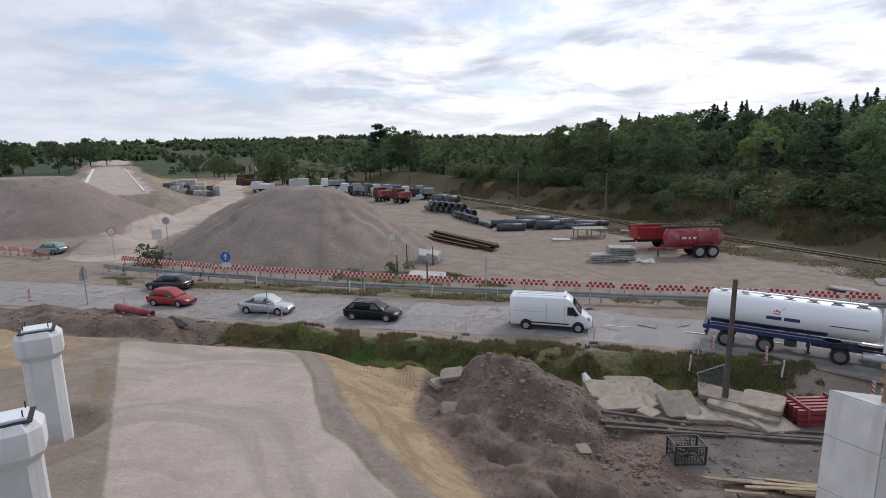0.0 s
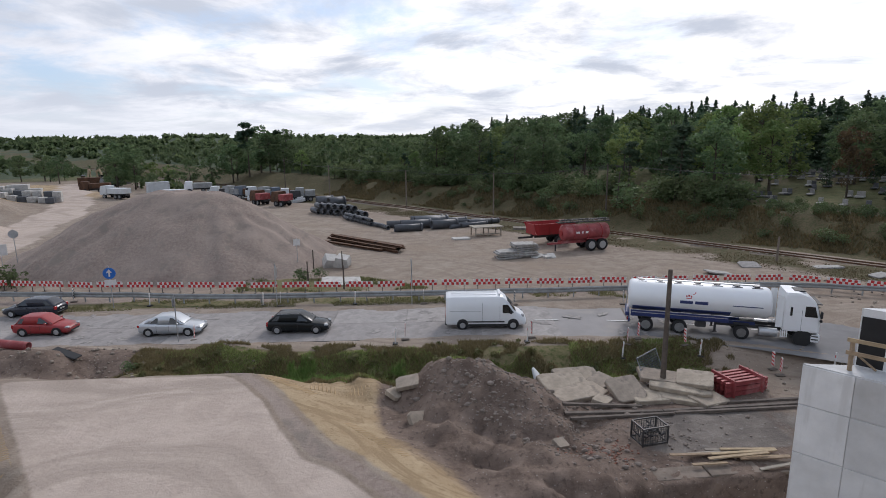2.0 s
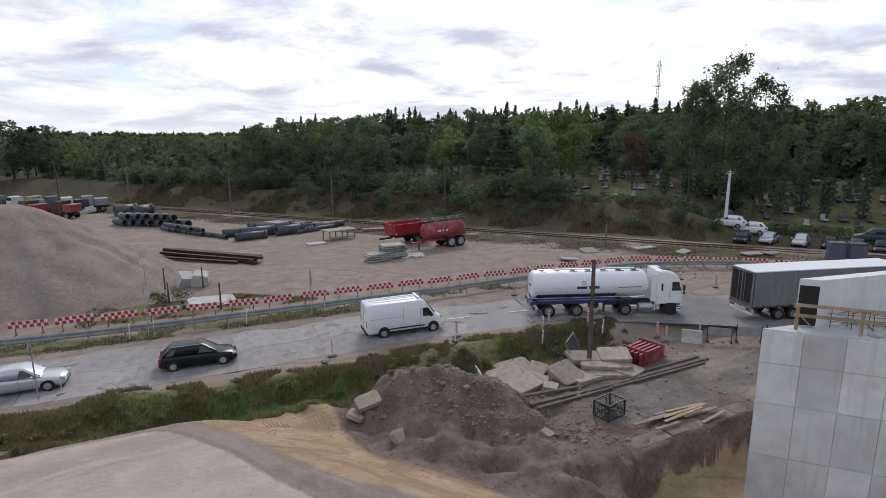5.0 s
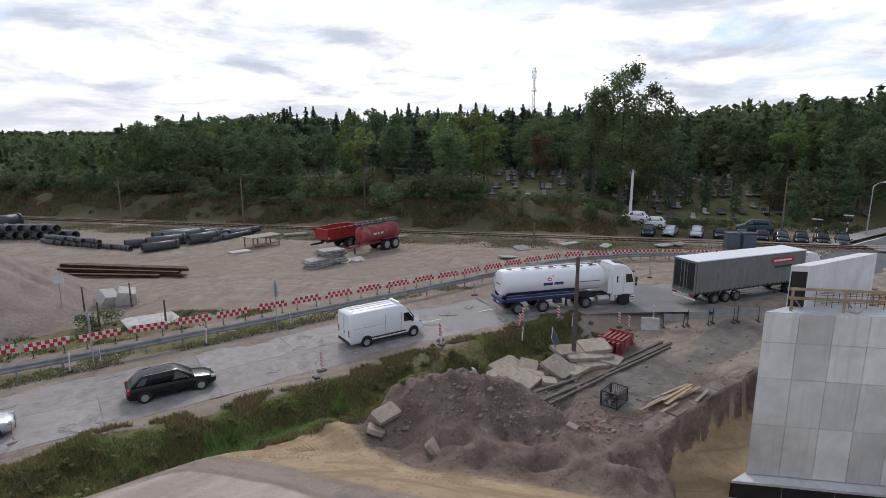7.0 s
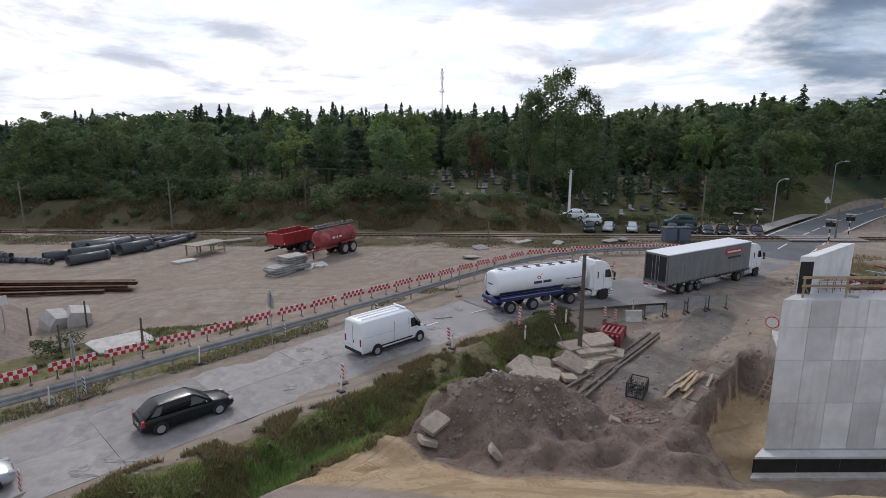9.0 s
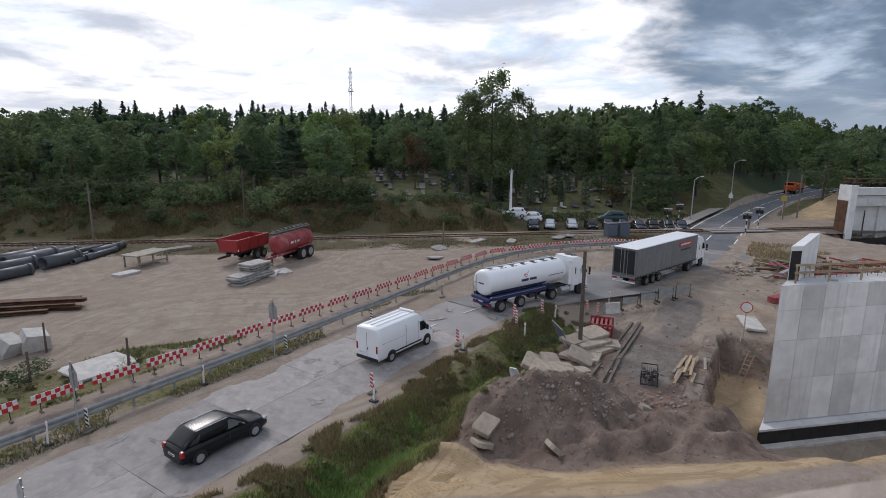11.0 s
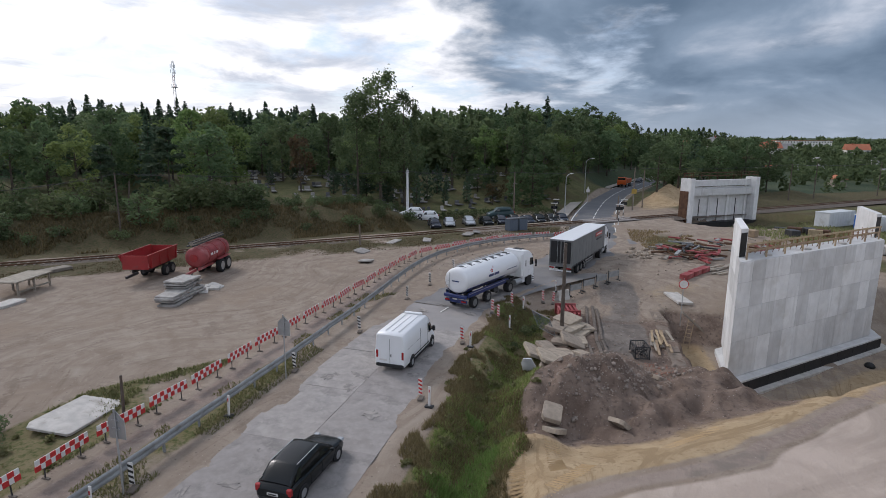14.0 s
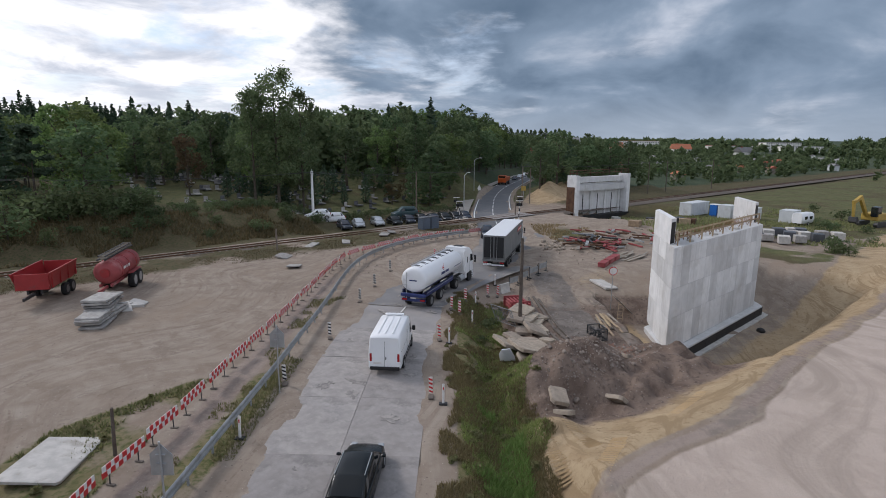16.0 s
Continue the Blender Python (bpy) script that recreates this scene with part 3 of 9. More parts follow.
def rail_sd(x, y):
    return (x - RAIL_P[0]) * RAIL_D[0] + (y - RAIL_P[1]) * RAIL_D[1], (x - RAIL_P[0]) * RAIL_N[0] + (y - RAIL_P[1]) * RAIL_N[1]


def abut_vu(x, y):
    return (x - ABUT_A[0]) * ABUT_D[0] + (y - ABUT_A[1]) * ABUT_D[1], (x - ABUT_A[0]) * ABUT_N[0] + (y - ABUT_A[1]) * ABUT_N[1]


def bell(x, y, cx, cy, rx, ry, turn=0.0, sharp=1.0):
    c, s = math.cos(radians(turn)), math.sin(radians(turn))
    dx, dy = x - cx, y - cy
    r = np.hypot((dx * c + dy * s) / rx, (-dx * s + dy * c) / ry)
    return np.clip(1 - r, 0, 1) ** sharp


def ground(x, y):
    """Height of the ground, and the areas of its coverings, at the given places."""
    x, y = np.asarray(x, float), np.asarray(y, float)
    s, d = rail_sd(x, y)
    v, u = abut_vu(x, y)
    far = np.hypot(x, y)
    road = line_distance(x, y, ROAD)
    north = (d < 0) & (y > 36)
    z = rough(x, y, 9.0, 3) * 0.16 + rough(x, y, 2.2, 8) * 0.06
    z = z * step(road, 3.6, 6.0)
    z += rough(x, y, 160, 21) * 5 * step(far, 250, 600)
    z += step(far, 1200, 3200) * (24 + rough(x, y, 900, 181) * 26)
    # the bank beyond the railway, the burial ground behind it and the wooded rise
    behind = step(d, 1.5, 9.0)
    z += behind * (3.0 * (1 - step(s, 8, 24)) - 0.6 * step(s, 14, 24))
    z += step(d, 13, 48) * (2.6 + 1.6 * step(s, 8, 24)) * (1 - step(s, 66, 100)) + step(d, 50, 170) * 4.0 * step(s, -60, 0)
    z += 9.0 * np.exp(-(((x - 168) / 58) ** 2 + ((y - 34) / 40) ** 2)) * step(road, 5, 16)
    z -= 1.2 * np.exp(-((d + 2) / 5.0) ** 2) * step(s, 52, 70)
    z -= 0.45 * step(d, -0.8, 1.6) * step(s, 8, 18) * (1 - step(s, 44, 50)) * (1 - behind)
    # building ground south of the road
    works = step(30.8 - y, 0.0, 2.6) * (1 - step(x, 16, 25)) * step(x, -26, -14)
    z -= 0.85 * works
    ditch = np.exp(-(((y - 29.3) / 1.3) ** 2)) * step(x, -24, -16) * (1 - step(x, 8, 12))
    z -= 0.55 * ditch
    pit_edge = rough(x, y, 2.5, 31) * 0.5 + rough(x, y, 0.7, 33, 2) * 0.35
    pit = step(v + pit_edge, -4.25, -3.75) * step(18.62 + 0.045 * (x - 4) + pit_edge * 0.6 - y, 0.0, 0.26) * (1 - step(v, 18.5, 28.0)) * np.maximum(step(u, -2.2, -1.2), step(y, 13.0, 14.5) * (1 - step(x, 12.5, 18.0)))
    z = z * (1 - pit) + pit * (-2.9 - 0.62 * step(u, -0.4, 0.3) + rough(x, y, 3.0, 41) * 0.3)
    z -= 2.6 * bell(x, y, 68.5, 0.5, 13, 9, -52, 0.35) * (1 - step(d, -6.2, -4.6))
    # dark heap of spoil beside the broken slabs
    lump = rough(x, y, 1.5, 51, 4) * 0.55 + rough(x, y, 0.6, 53, 3) * 0.4
    ridge = np.clip(1 - line_distance(x, y, [(-3.0, 26.5), (-1.4, 25.4), (0.0, 24.3)]) / (3.1 + lump), 0, 1)
    z += 1.75 * np.minimum(ridge * 1.25, 0.9 + lump * 0.12) * step(ridge, 0.0, 0.12)
    apron = np.clip(1 - line_distance(x, y, [(-2.6, 23.4), (-0.8, 21.0), (0.6, 18.6)]) / (3.3 + lump), 0, 1)
    z += 0.95 * np.minimum(apron * 1.7, 0.85) * step(apron, 0.0, 0.15)
    mound = np.clip(np.maximum(ridge, apron) * 3.0, 0, 1)
    z += mound * (rough(x, y, 0.7, 57, 3) * 0.42 + rough(x, y, 1.9, 58, 2) * 0.35)
    z -= 0.7 * bell(x, y, -1.8, 19.4, 1.0, 0.45, -40, 0.6) + 0.6 * bell(x, y, 0.4, 17.5, 0.8, 0.4, -50, 0.6) + 0.5 * bell(x, y, -3.9, 22.6, 1.1, 0.45, -35, 0.6)
    z += 0.8 * bell(x, y, -7.8, 27.0, 4.0, 1.7, -12, 0.9) * (1 + lump)
    churn = step(31.0 - y, 0.0, 2.0) * step(x, -9, -6) * (1 - step(x, 4, 12)) * (1 - pit)
    z += churn * (rough(x, y, 1.6, 131, 4) * 0.34)
    # the raised working level, with its sand slope
    edge = u + rough(x, y, 6.0, 61) * 0.9
    foot = 4.4 - 1.6 * step(-v, 5.0, 12.0)
    top = 9.4 - 1.0 * step(-v, 12.0, 22.0)
    level = step(edge, foot, top) * step(27.3 + rough(x, y, 5.0, 71) * 0.9 - y, 0.0, 1.3)
    z = z * (1 - level) + level * (0.9 + rough(x, y, 7.0, 81) * 0.10)
    # rough spoil west of it
    spoil = step(y, 26.5, 28.5) * (1 - step(y, 31.0, 33.0)) * (1 - step(x, -19, -12)) * step(x, -60, -36)
    z += spoil * (0.55 + rough(x, y, 3.2, 91, 4) * 1.3)
    z -= 1.1 * bell(x, y, -20.0, 16.8, 1.9, 1.7, 0, 0.6) + 1.1 * bell(x, y, -14.1, 10.6, 1.9, 1.7, 0, 0.6)
    # gravel heaps north of the road
    hn = 1 + rough(x, y, 8.0, 101, 4) * 0.10
    hx = x + 25.5
    crest = np.clip(hx + 4.5, -1.6, 3.4)
    away = hx + 4.5 - crest
    r1 = np.hypot(away / np.where(away > 0, 13.2, 17.0), (y - 58.5 + hx * 0.12) / 12.5)
    gully = np.sin(np.arctan2(y - 58.5, away + 0.01) * 17 + rough(x, y, 6.0, 161) * 9) * 0.022 * step(r1, 0.15, 0.5)
    heap1 = np.clip(1 - r1 / hn + gully, 0, 1)
    h1 = (7.1 + rough(x, y, 5.0, 171) * 0.5 + rough(x, y, 1.6, 173, 2) * 0.35) * (1 - np.sqrt((1 - np.minimum(heap1 * 1.08, 1)) ** 2 + 0.016)) * 1.12 * step(heap1, 0, 0.05)
    r2 = np.hypot((x + 83) * 0.66, (y - 72.0) * 1.0 + (x + 83) * 0.05)
    heap2 = np.clip(1 - r2 / (16.0 * hn), 0, 1)
    h2 = 7.9 * np.minimum(heap2 * 1.35, 0.94) * step(heap2, 0, 0.05)
    r3 = np.hypot((x + 52.5), (y - 54.5) * 1.3)
    h3 = 2.2 * np.clip(1 - r3 / 5.5, 0, 1)
    z += 1.3 * bell(x, y, 54, -24.7, 3.2, 2.6, 0, 0.9) + 3.2 * bell(x, y, 97, 9.5, 9, 5, -15, 1.0) + 1.8 * bell(x, y, 108, 3.5, 8, 4, -20, 1.0) + 1.5 * bell(x, y, 118, -20, 9, 4, -40, 1.0)
    z = np.where(north, np.maximum(z, np.maximum(h1, np.maximum(h2, h3))), z)
    # the finished embankment further off
    ev, eu = (x + 82) * -0.683 + (y - 88) * 0.730, (x + 82) * 0.730 + (y - 88) * 0.683
    emb = step(ev, -4, 6) * (1 - step(np.abs(eu), 7.5, 15.0)) * (1 - step(ev, 330, 420))
    z = np.where(emb > 0.001, np.maximum(z, emb * 3.2), z)
    spread = step(eu, 6, 14) * (1 - step(eu, 24, 40)) * step(ev, 5, 30) * (1 - step(ev, 60, 120))
    z += spread * (1.2 + rough(x, y, 12, 111) * 1.6)
    # coverings
    n1 = rough(x, y, 5.0, 121)
    cover = {}
    cover["gravel"] = np.where(north, step(np.maximum(heap1, np.maximum(heap2, np.clip(1 - r3 / 5.5, 0, 1))), 0.0, 0.02), 0.0)
    cover["gravel"] = np.maximum(cover["gravel"], 0.8 * step(edge, top - 0.6, top) * (1 - step(edge, top + 0.1, top + 0.7)) * level)
    cover["gravel"] = np.maximum(cover["gravel"], 0.62 * step(y, 41.2, 41.8) * (1 - step(y, 43.0, 43.6)) * step(x, -44, -38) * (1 - step(x, 16, 22)))
    cover["yellow"] = np.clip(step(edge, foot - 2.4 + 1.4 * step(-v, 10, 15), foot - 0.4) * (1 - step(edge, top - 1.2, top)) * step(28.2 - y, 0, 1.0) + pit * 0.42 * step(u + v * 0.15, -9, 3) + pit * step(y, 15.5, 17) * 0.6, 0, 1)
    cover["yellow"] = np.maximum(cover["yellow"], spread * 0.9)
    cover["yellow"] = np.maximum(cover["yellow"], 0.5 * bell(x, y, 19.0, 18.0, 7.5, 3.6, -25, 0.5) * (0.7 + n1))
    cover["yellow"] = np.maximum(cover["yellow"], 0.85 * bell(x, y, -36, 24, 14, 6, 0, 0.4))
    cover["yellow"] = np.maximum(cover["yellow"], 0.9 * bell(x, y, 100, 7, 22, 7, -20, 0.3))
    way = (x - (-23.7)) * 0.763 + (y - 24.2) * 0.647
    cover["smoothed"] = step(edge, top + 0.2, top + 1.0) * step(26.2 - y, 0, 0.9) * step(way, -0.3, 0.6)
    cover["smoothed"] = np.maximum(cover["smoothed"], emb * (1 - step(np.abs(eu), 6.6, 7.2)) * step(ev, 2, 5))
    lane = line_distance(x, y, [(-45.5, 42.0), (-47.2, 47.6), (-53.5, 58.4), (-60.8, 79.9), (-72.0, 107.9), (-92.0, 142.0), (-110.9, 176.2)])
    cover["smoothed"] = np.maximum(cover["smoothed"], 0.85 * (1 - step(lane + n1 * 2.0, 2.6, 5.0)) * step(y, 46, 49))
    cover["gravel"] = cover["gravel"] * (1 - cover["smoothed"] * step(y, 46, 49))
    cover["soil"] = np.clip(works * (1 - pit) * (1 - level) * step(x, -8.0, -5.5) * (1 - step(x, 9, 17)) * (1 - step(y, 27.4, 28.8)) + spoil * 1.1, 0, 1)
    cover["soil"] = np.maximum(cover["soil"], np.maximum(pit * step(u, 0.5, 1.6) * (1 - step(u, 5.2, 7.5)) * 0.36, np.clip(pit * (1 - pit) * 4.5, 0, 1) * (1 - level) * (1 - step(v, 10, 16))))
    cover["dark"] = np.clip(step(y, 20.2, 21.4) * (1 - step(y, 23.6, 24.4)) * step(x, 3, 7) * (1 - step(x, 19, 25)) * (0.75 + 1.1 * rough(x, y, 2.6, 127, 3)), 0, 1)
    near_road = 1 - step(road, 3.4, 4.8)
    verge = step(y, 27.2, 28.2) * (1 - step(y, 30.8, 31.5)) * step(x + rough(x, y, 4.0, 151) * 5, -21, -16) * (1 - step(x, 8, 13))
    strip = step(y, 39.8, 40.6) * (1 - step(y, 41.6, 42.4)) * (1 - step(x, 2, 16)) * (0.5 + n1)
    slip = step(y, 43.6, 44.2) * (1 - step(y - np.minimum(49.2 - (x + 10) * 0.75, 48.6), -0.6, 0.6)) * (1 - step(heap1, 0.0, 0.02)) * step(x, -21, -17) * (1 - step(x, -5, -1)) * (0.95 + n1)
    cover["grass"] = np.clip(np.maximum(verge, np.maximum(strip, slip)), 0, 1)
    by_rail = np.exp(-(((d + 6) / 4.5) ** 2)) * (1.0 + 1.4 * n1) * (1 - step(s, 40, 50) * (1 - step(s, 60, 70)))
    cover["brown"] = np.clip(np.maximum(step(d, -1.6, -0.2) * (1 - step(d, 12, 16)), by_rail), 0, 1) * (1 - step(s, 30, 45) * (1 - step(s, 60, 80)))
    cover["meadow"] = np.clip(step(d, 12, 16) + step(far, 130, 210) * (1 - emb) * (1 - spread) * (1 - 0.9 * step(-x, 60, 100) * (1 - step(far, 200, 260))) + step(s, 66, 80) * step(road, 5, 9) + step(x - 25 - 0.33 * y, 0, 4) * step(-y, -1, 4) * (0.72 + 1.9 * n1) * (1 - 0.9 * bell(x, y, 43, -12, 11, 9, -40, 0.3)), 0, 1)
    cover["meadow"] = np.maximum(cover["meadow"], 0.8 * bell(x, y, 43, 16, 9, 3.6, -5, 0.5))
    cover["forest"] = np.clip(step(far, 100, 150) * step(d, 4, 14) + step(far, 210, 300) * (1 - emb) * (1 - step(s, 40, 70) * (1 - step(far, 260, 420))), 0, 1)
    cover["meadow"] = cover["meadow"] * (1 - step(cover["yellow"], 0.2, 0.6))
    for k in ("grass", "brown", "meadow", "yellow", "soil", "forest"):
        cover[k] = cover[k] * (1 - near_road)
    ragged = road + rough(x, y, 2.4, 141, 4) * 0.8
    z = z * step(road, 2.9, 4.4) - 0.06 + 0.105 * step(ragged, 2.6, 3.1) + 0.02 * step(road, 4.0, 5.5)
    return z, cover


def stretch_axis(a, c, d, b, fine, finest, reach, grow):
    core = list(np.arange(a, c, fine)) + list(np.arange(c, d, finest)) + list(np.arange(d, b, fine))
    lo, hi, k = [], [], fine
    p, q = a, core[-1]
    while q < reach or p > -reach:
        k = min(k * grow, 260)
        p, q = p - k, q + k
        lo.append(p), hi.append(q)
    return np.array(lo[::-1] + core + hi)


SHEET = {}


def height(x, y):
    """Height of the finished sheet of ground at the given places."""
    x, y = np.asarray(x, float), np.asarray(y, float)
    xs, ys, z = SHEET["xs"], SHEET["ys"], SHEET["z"]
    i, j = np.clip(np.searchsorted(xs, x) - 1, 0, len(xs) - 2), np.clip(np.searchsorted(ys, y) - 1, 0, len(ys) - 2)
    a, c = np.clip((x - xs[i]) / (xs[i + 1] - xs[i]), 0, 1), np.clip((y - ys[j]) / (ys[j + 1] - ys[j]), 0, 1)
    return (z[j, i] * (1 - a) + z[j, i + 1] * a) * (1 - c) + (z[j + 1, i] * (1 - a) + z[j + 1, i + 1] * a) * c


def gz(x, y):
    return float(height(x, y))


def build_ground():
    xs, ys = stretch_axis(-62, -13, 21, 50, 0.42, 0.2, 4200, 1.05), stretch_axis(-4, 13, 33, 66, 0.42, 0.2, 4200, 1.05)
    X, Y = np.meshgrid(xs, ys)
    Z, cover = ground(X.ravel(), Y.ravel())
    verts = np.column_stack([X.ravel(), Y.ravel(), Z])
    SHEET.update(xs=xs, ys=ys, z=Z.reshape(len(ys), len(xs)))
    w, h = len(xs), len(ys)
    i = (np.arange(h - 1)[:, None] * w + np.arange(w - 1)[None, :]).ravel()
    faces = np.column_stack([i, i + 1, i + w + 1, i + w])
    me = bpy.data.meshes.new("ground")
    me.vertices.add(len(verts))
    me.vertices.foreach_set("co", verts.ravel())
    me.loops.add(len(faces) * 4)
    me.loops.foreach_set("vertex_index", faces.ravel())
    me.polygons.add(len(faces))
    me.polygons.foreach_set("loop_start", np.arange(len(faces)) * 4)
    me.polygons.foreach_set("use_smooth", np.ones(len(faces), bool))
    me.update(calc_edges=True)
    for k, c in cover.items():
        at = me.attributes.new(k, "FLOAT", "POINT")
        at.data.foreach_set("value", c.astype(np.float32))
    me.materials.append(M_GROUND)
    tagged(new("ground", me), "bare sandy construction ground with gravel heaps and grass verges", "ground", kind="structure")


build_ground()


# ---- roads ----
def ribbon(pts, left, right, z, name, mat, label, category, thick=0.0):
    """A strip along a line, between two distances to its left, draped at z."""
    b = Builder()
    vs = []
    for i, p in enumerate(pts):
        t = (pts[min(i + 1, len(pts) - 1)] - pts[max(i - 1, 0)]).normalized()
        n = Vector((-t.y, t.x))
        for o in (left, right):
            q = p + n * (o(p.x) if callable(o) else o)
            vs.append((q.x, q.y, z))
    b.add(vs, [(2 * i + 1, 2 * i + 3, 2 * i + 2, 2 * i) for i in range(len(pts) - 1)], True)
    ob = new(name, b.mesh(name, mat))
    return tagged(ob, label, category, kind="structure")


line = spline(ROAD, 1.5)
west = [p for p in line if p.x < 9.5]
mid = [p for p in line if 8.0 < p.x < 45.5]
east = [p for p in line if p.x > 43.8]
wide = lambda x: 3.3 + 2.2 * math.exp(-((x - 24) / 10) ** 2)
slim = lambda x: -3.3 - 3.0 * math.exp(-((x - 35) / 13) ** 2)
road_west = ribbon(west, 3.1, -3.1, 0.002, "road", M_ASPHALT_OLD, "worn grey concrete slab road with dark repair patches", "road")
road_mid = ribbon(mid, wide, slim, 0.016, "road", M_ASPHALT_MID, "dusty worn asphalt road through the junction bend", "road")
road_east = ribbon(east, 3.5, -3.5, 0.024, "road", M_ASPHALT, "dark asphalt road with white edge lines", "road")
path = ribbon([p for p in line if 56 < p.x < 190], 6.4, 4.3, 0.05, "pavement", M_PATH, "pale paved footpath beside the dark road", "pavement")
b = Builder()
for side in (3.25, -3.25):
    pts = [p for p in line if 47 < p.x < 300]
    for i in range(len(pts) - 1):
        t = (pts[i + 1] - pts[i]).normalized()
        n = Vector((-t.y, t.x))
        q = [pts[i] + n * (side - 0.09), pts[i + 1] + n * (side - 0.09), pts[i + 1] + n * (side + 0.09), pts[i] + n * (side + 0.09)]
        b.add([(*c, 0.031) for c in q], [(0, 1, 2, 3)])
pts = [p for p in line if 49 < p.x < 300]
for i in range(0, len(pts) - 1):
    if i % 4 < 3:
        t = (pts[i + 1] - pts[i]).normalized()
        n = Vector((-t.y, t.x)) * 0.08
        b.add([(*c, 0.031) for c in (pts[i] - n, pts[i + 1] - n, pts[i + 1] + n, pts[i] + n)], [(0, 1, 2, 3)])
part("road_marking", b, M_PAINT_W, road_east)
b = Builder()
pts = [p for p in line if -2 < p.x < 19]
for i in range(0, len(pts) - 1, 3):
    t = (pts[i + 1] - pts[i]).normalized()
    n = Vector((-t.y, t.x)) * 0.06
    b.add([(*c, 0.042) for c in (pts[i] - n, pts[i + 1] - n, pts[i + 1] + n, pts[i] + n)], [(0, 1, 2, 3)])
part("road_marking", b, M_PAINT_W, road_mid)


# ---- bridge supports ----
def frame2(p, dx, nx, z=0.0):
    """A pose whose x runs along dx and whose y along nx."""
    return Matrix(((dx[0], nx[0], 0, p[0]), (dx[1], nx[1], 0, p[1]), (0, 0, 1, z), (0, 0, 0, 1)))


def abutment():
    a, bb = Vector((7.5, 16.0)), Vector((19.6, 3.3))
    back = Vector((7.0, -1.05)).normalized()
    along = (bb - a).normalized()
    out = Vector((along.y, -along.x))
    base = -2.55
    th = thing("bridge_abutment", pose(0, 0, 0), "tall pale cast concrete bridge abutment with black tarred footing", "abutment")
    L = (bb - a).length
    at = lambda s, k: a + along * s + back * k

    def quad_plan(s0, s1, k0, k1):
        return [tuple(at(s, k)) for s, k in ((s0, k0), (s1, k0), (s1, k1), (s0, k1))]

    def fix(o):
        area = sum(o[i][0] * o[(i + 1) % 4][1] - o[(i + 1) % 4][0] * o[i][1] for i in range(4))
        return o if area > 0 else o[::-1]

    part("stem", Builder().plan(fix(quad_plan(0, L, 0, 2.6)), base, 5.1), M_CONC, th)
    # shuttering panels stand a little proud of the face, with open joints
    n, rows = 13, ((base + 0.05, -0.1), (-0.07, 2.1), (2.13, 3.75), (3.78, 5.06))
    m = frame2(a, along, out)
    for i in range(n):
        for z0, z1 in rows:
            w = L / n
            part("panel", Builder().box((w * (i + 0.5), 0.006, (z0 + z1) / 2), (w - 0.018, 0.05, z1 - z0 - 0.006), m, 0.006), M_CONC, th)
    end = frame2(a, back, Vector((-back.y, back.x)))
    for i in range(3):
        for z0, z1 in rows:
            part("panel", Builder().box((0.05 + 7.0 * (i + 0.5) / 3, 0.004, (z0 + z1) / 2), (7.0 / 3 - 0.03, 0.03, z1 - z0 - 0.01), end, 0.01), M_CONC, th)
    # small plugged holes of the formwork ties
    for i in range(n):
        for k in (0.5,):
            b = Builder()
            for z in (-1.9, -0.6, 0.6, 1.6, 2.6, 3.3, 4.2, 4.7):
                p = m @ Vector((L / n * (i + k), 0.03, z))
                b.tube(p - Vector((*out, 0)) * 0.03, p + Vector((*out, 0)) * 0.0, 0.035, n=6)
            tagged(part("tie_holes", b, M_CONC_OLD, th), kind="stuff")
    # wing walls rise above the bearing shelf at both ends
    for s0 in (0.0, L - 0.75):
        wing = fix([tuple(at(s, k)) for s, k in ((s0, 1.5), (s0 + 0.75, 1.5), (s0 + 0.75, 7.1), (s0, 7.1))])
        part("wing_wall", Builder().plan(wing, 5.1 if s0 else 5.1, 6.95), M_CONC, th)
        low = fix([tuple(at(s, k)) for s, k in ((s0, 2.6), (s0 + 0.75, 2.6), (s0 + 0.75, 7.1), (s0, 7.1))])
        part("wing_wall", Builder().plan(low, base, 5.1), M_CONC, th)
        face = fix([tuple(at(s, k)) for s, k in ((s0 + 0.06, 1.47), (s0 + 0.69, 1.47), (s0 + 0.69, 1.53), (s0 + 0.06, 1.53))])
        part("bitumen_face", Builder().plan(face, 5.13, 6.7), M_BITUMEN, th, "black tarred end face")
    foot = [at(-0.8, 0) + out * 0.62, at(L + 0.5, 0) + out * 0.62, at(L + 0.5, 6.2), at(-0.8, 6.2)]
    foot = fix([tuple(p) for p in foot])
    part("footing", Builder().plan(foot, base - 1.0, base - 0.02), M_CONC, th)
    for i in range(9):
        w = (L + 1.3) / 9
        part("bitumen_coat", Builder().box((-0.8 + w * (i + 0.5), 0.62, base - 0.50), (w - 0.03, 0.06, 0.72), m), M_BITUMEN, th, "black tarred footing edge")
    side = frame2(at(-0.8, 0) + out * 0.62, back, Vector((-back.y, back.x)))
    part("bitumen_coat", Builder().box((3.1, 0.0, base - 0.50), (6.2, 0.06, 0.72), side), M_BITUMEN, th, "black tarred footing edge")
    part("blinding", Builder().plan(fix([tuple(p) for p in (at(-1.2, 0) + out * 1.1, at(L + 0.9, 0) + out * 1.1, at(L + 0.9, 4.0), at(-1.2, 4.0))]), base - 1.2, base - 0.84), M_CONC_PALE, th)
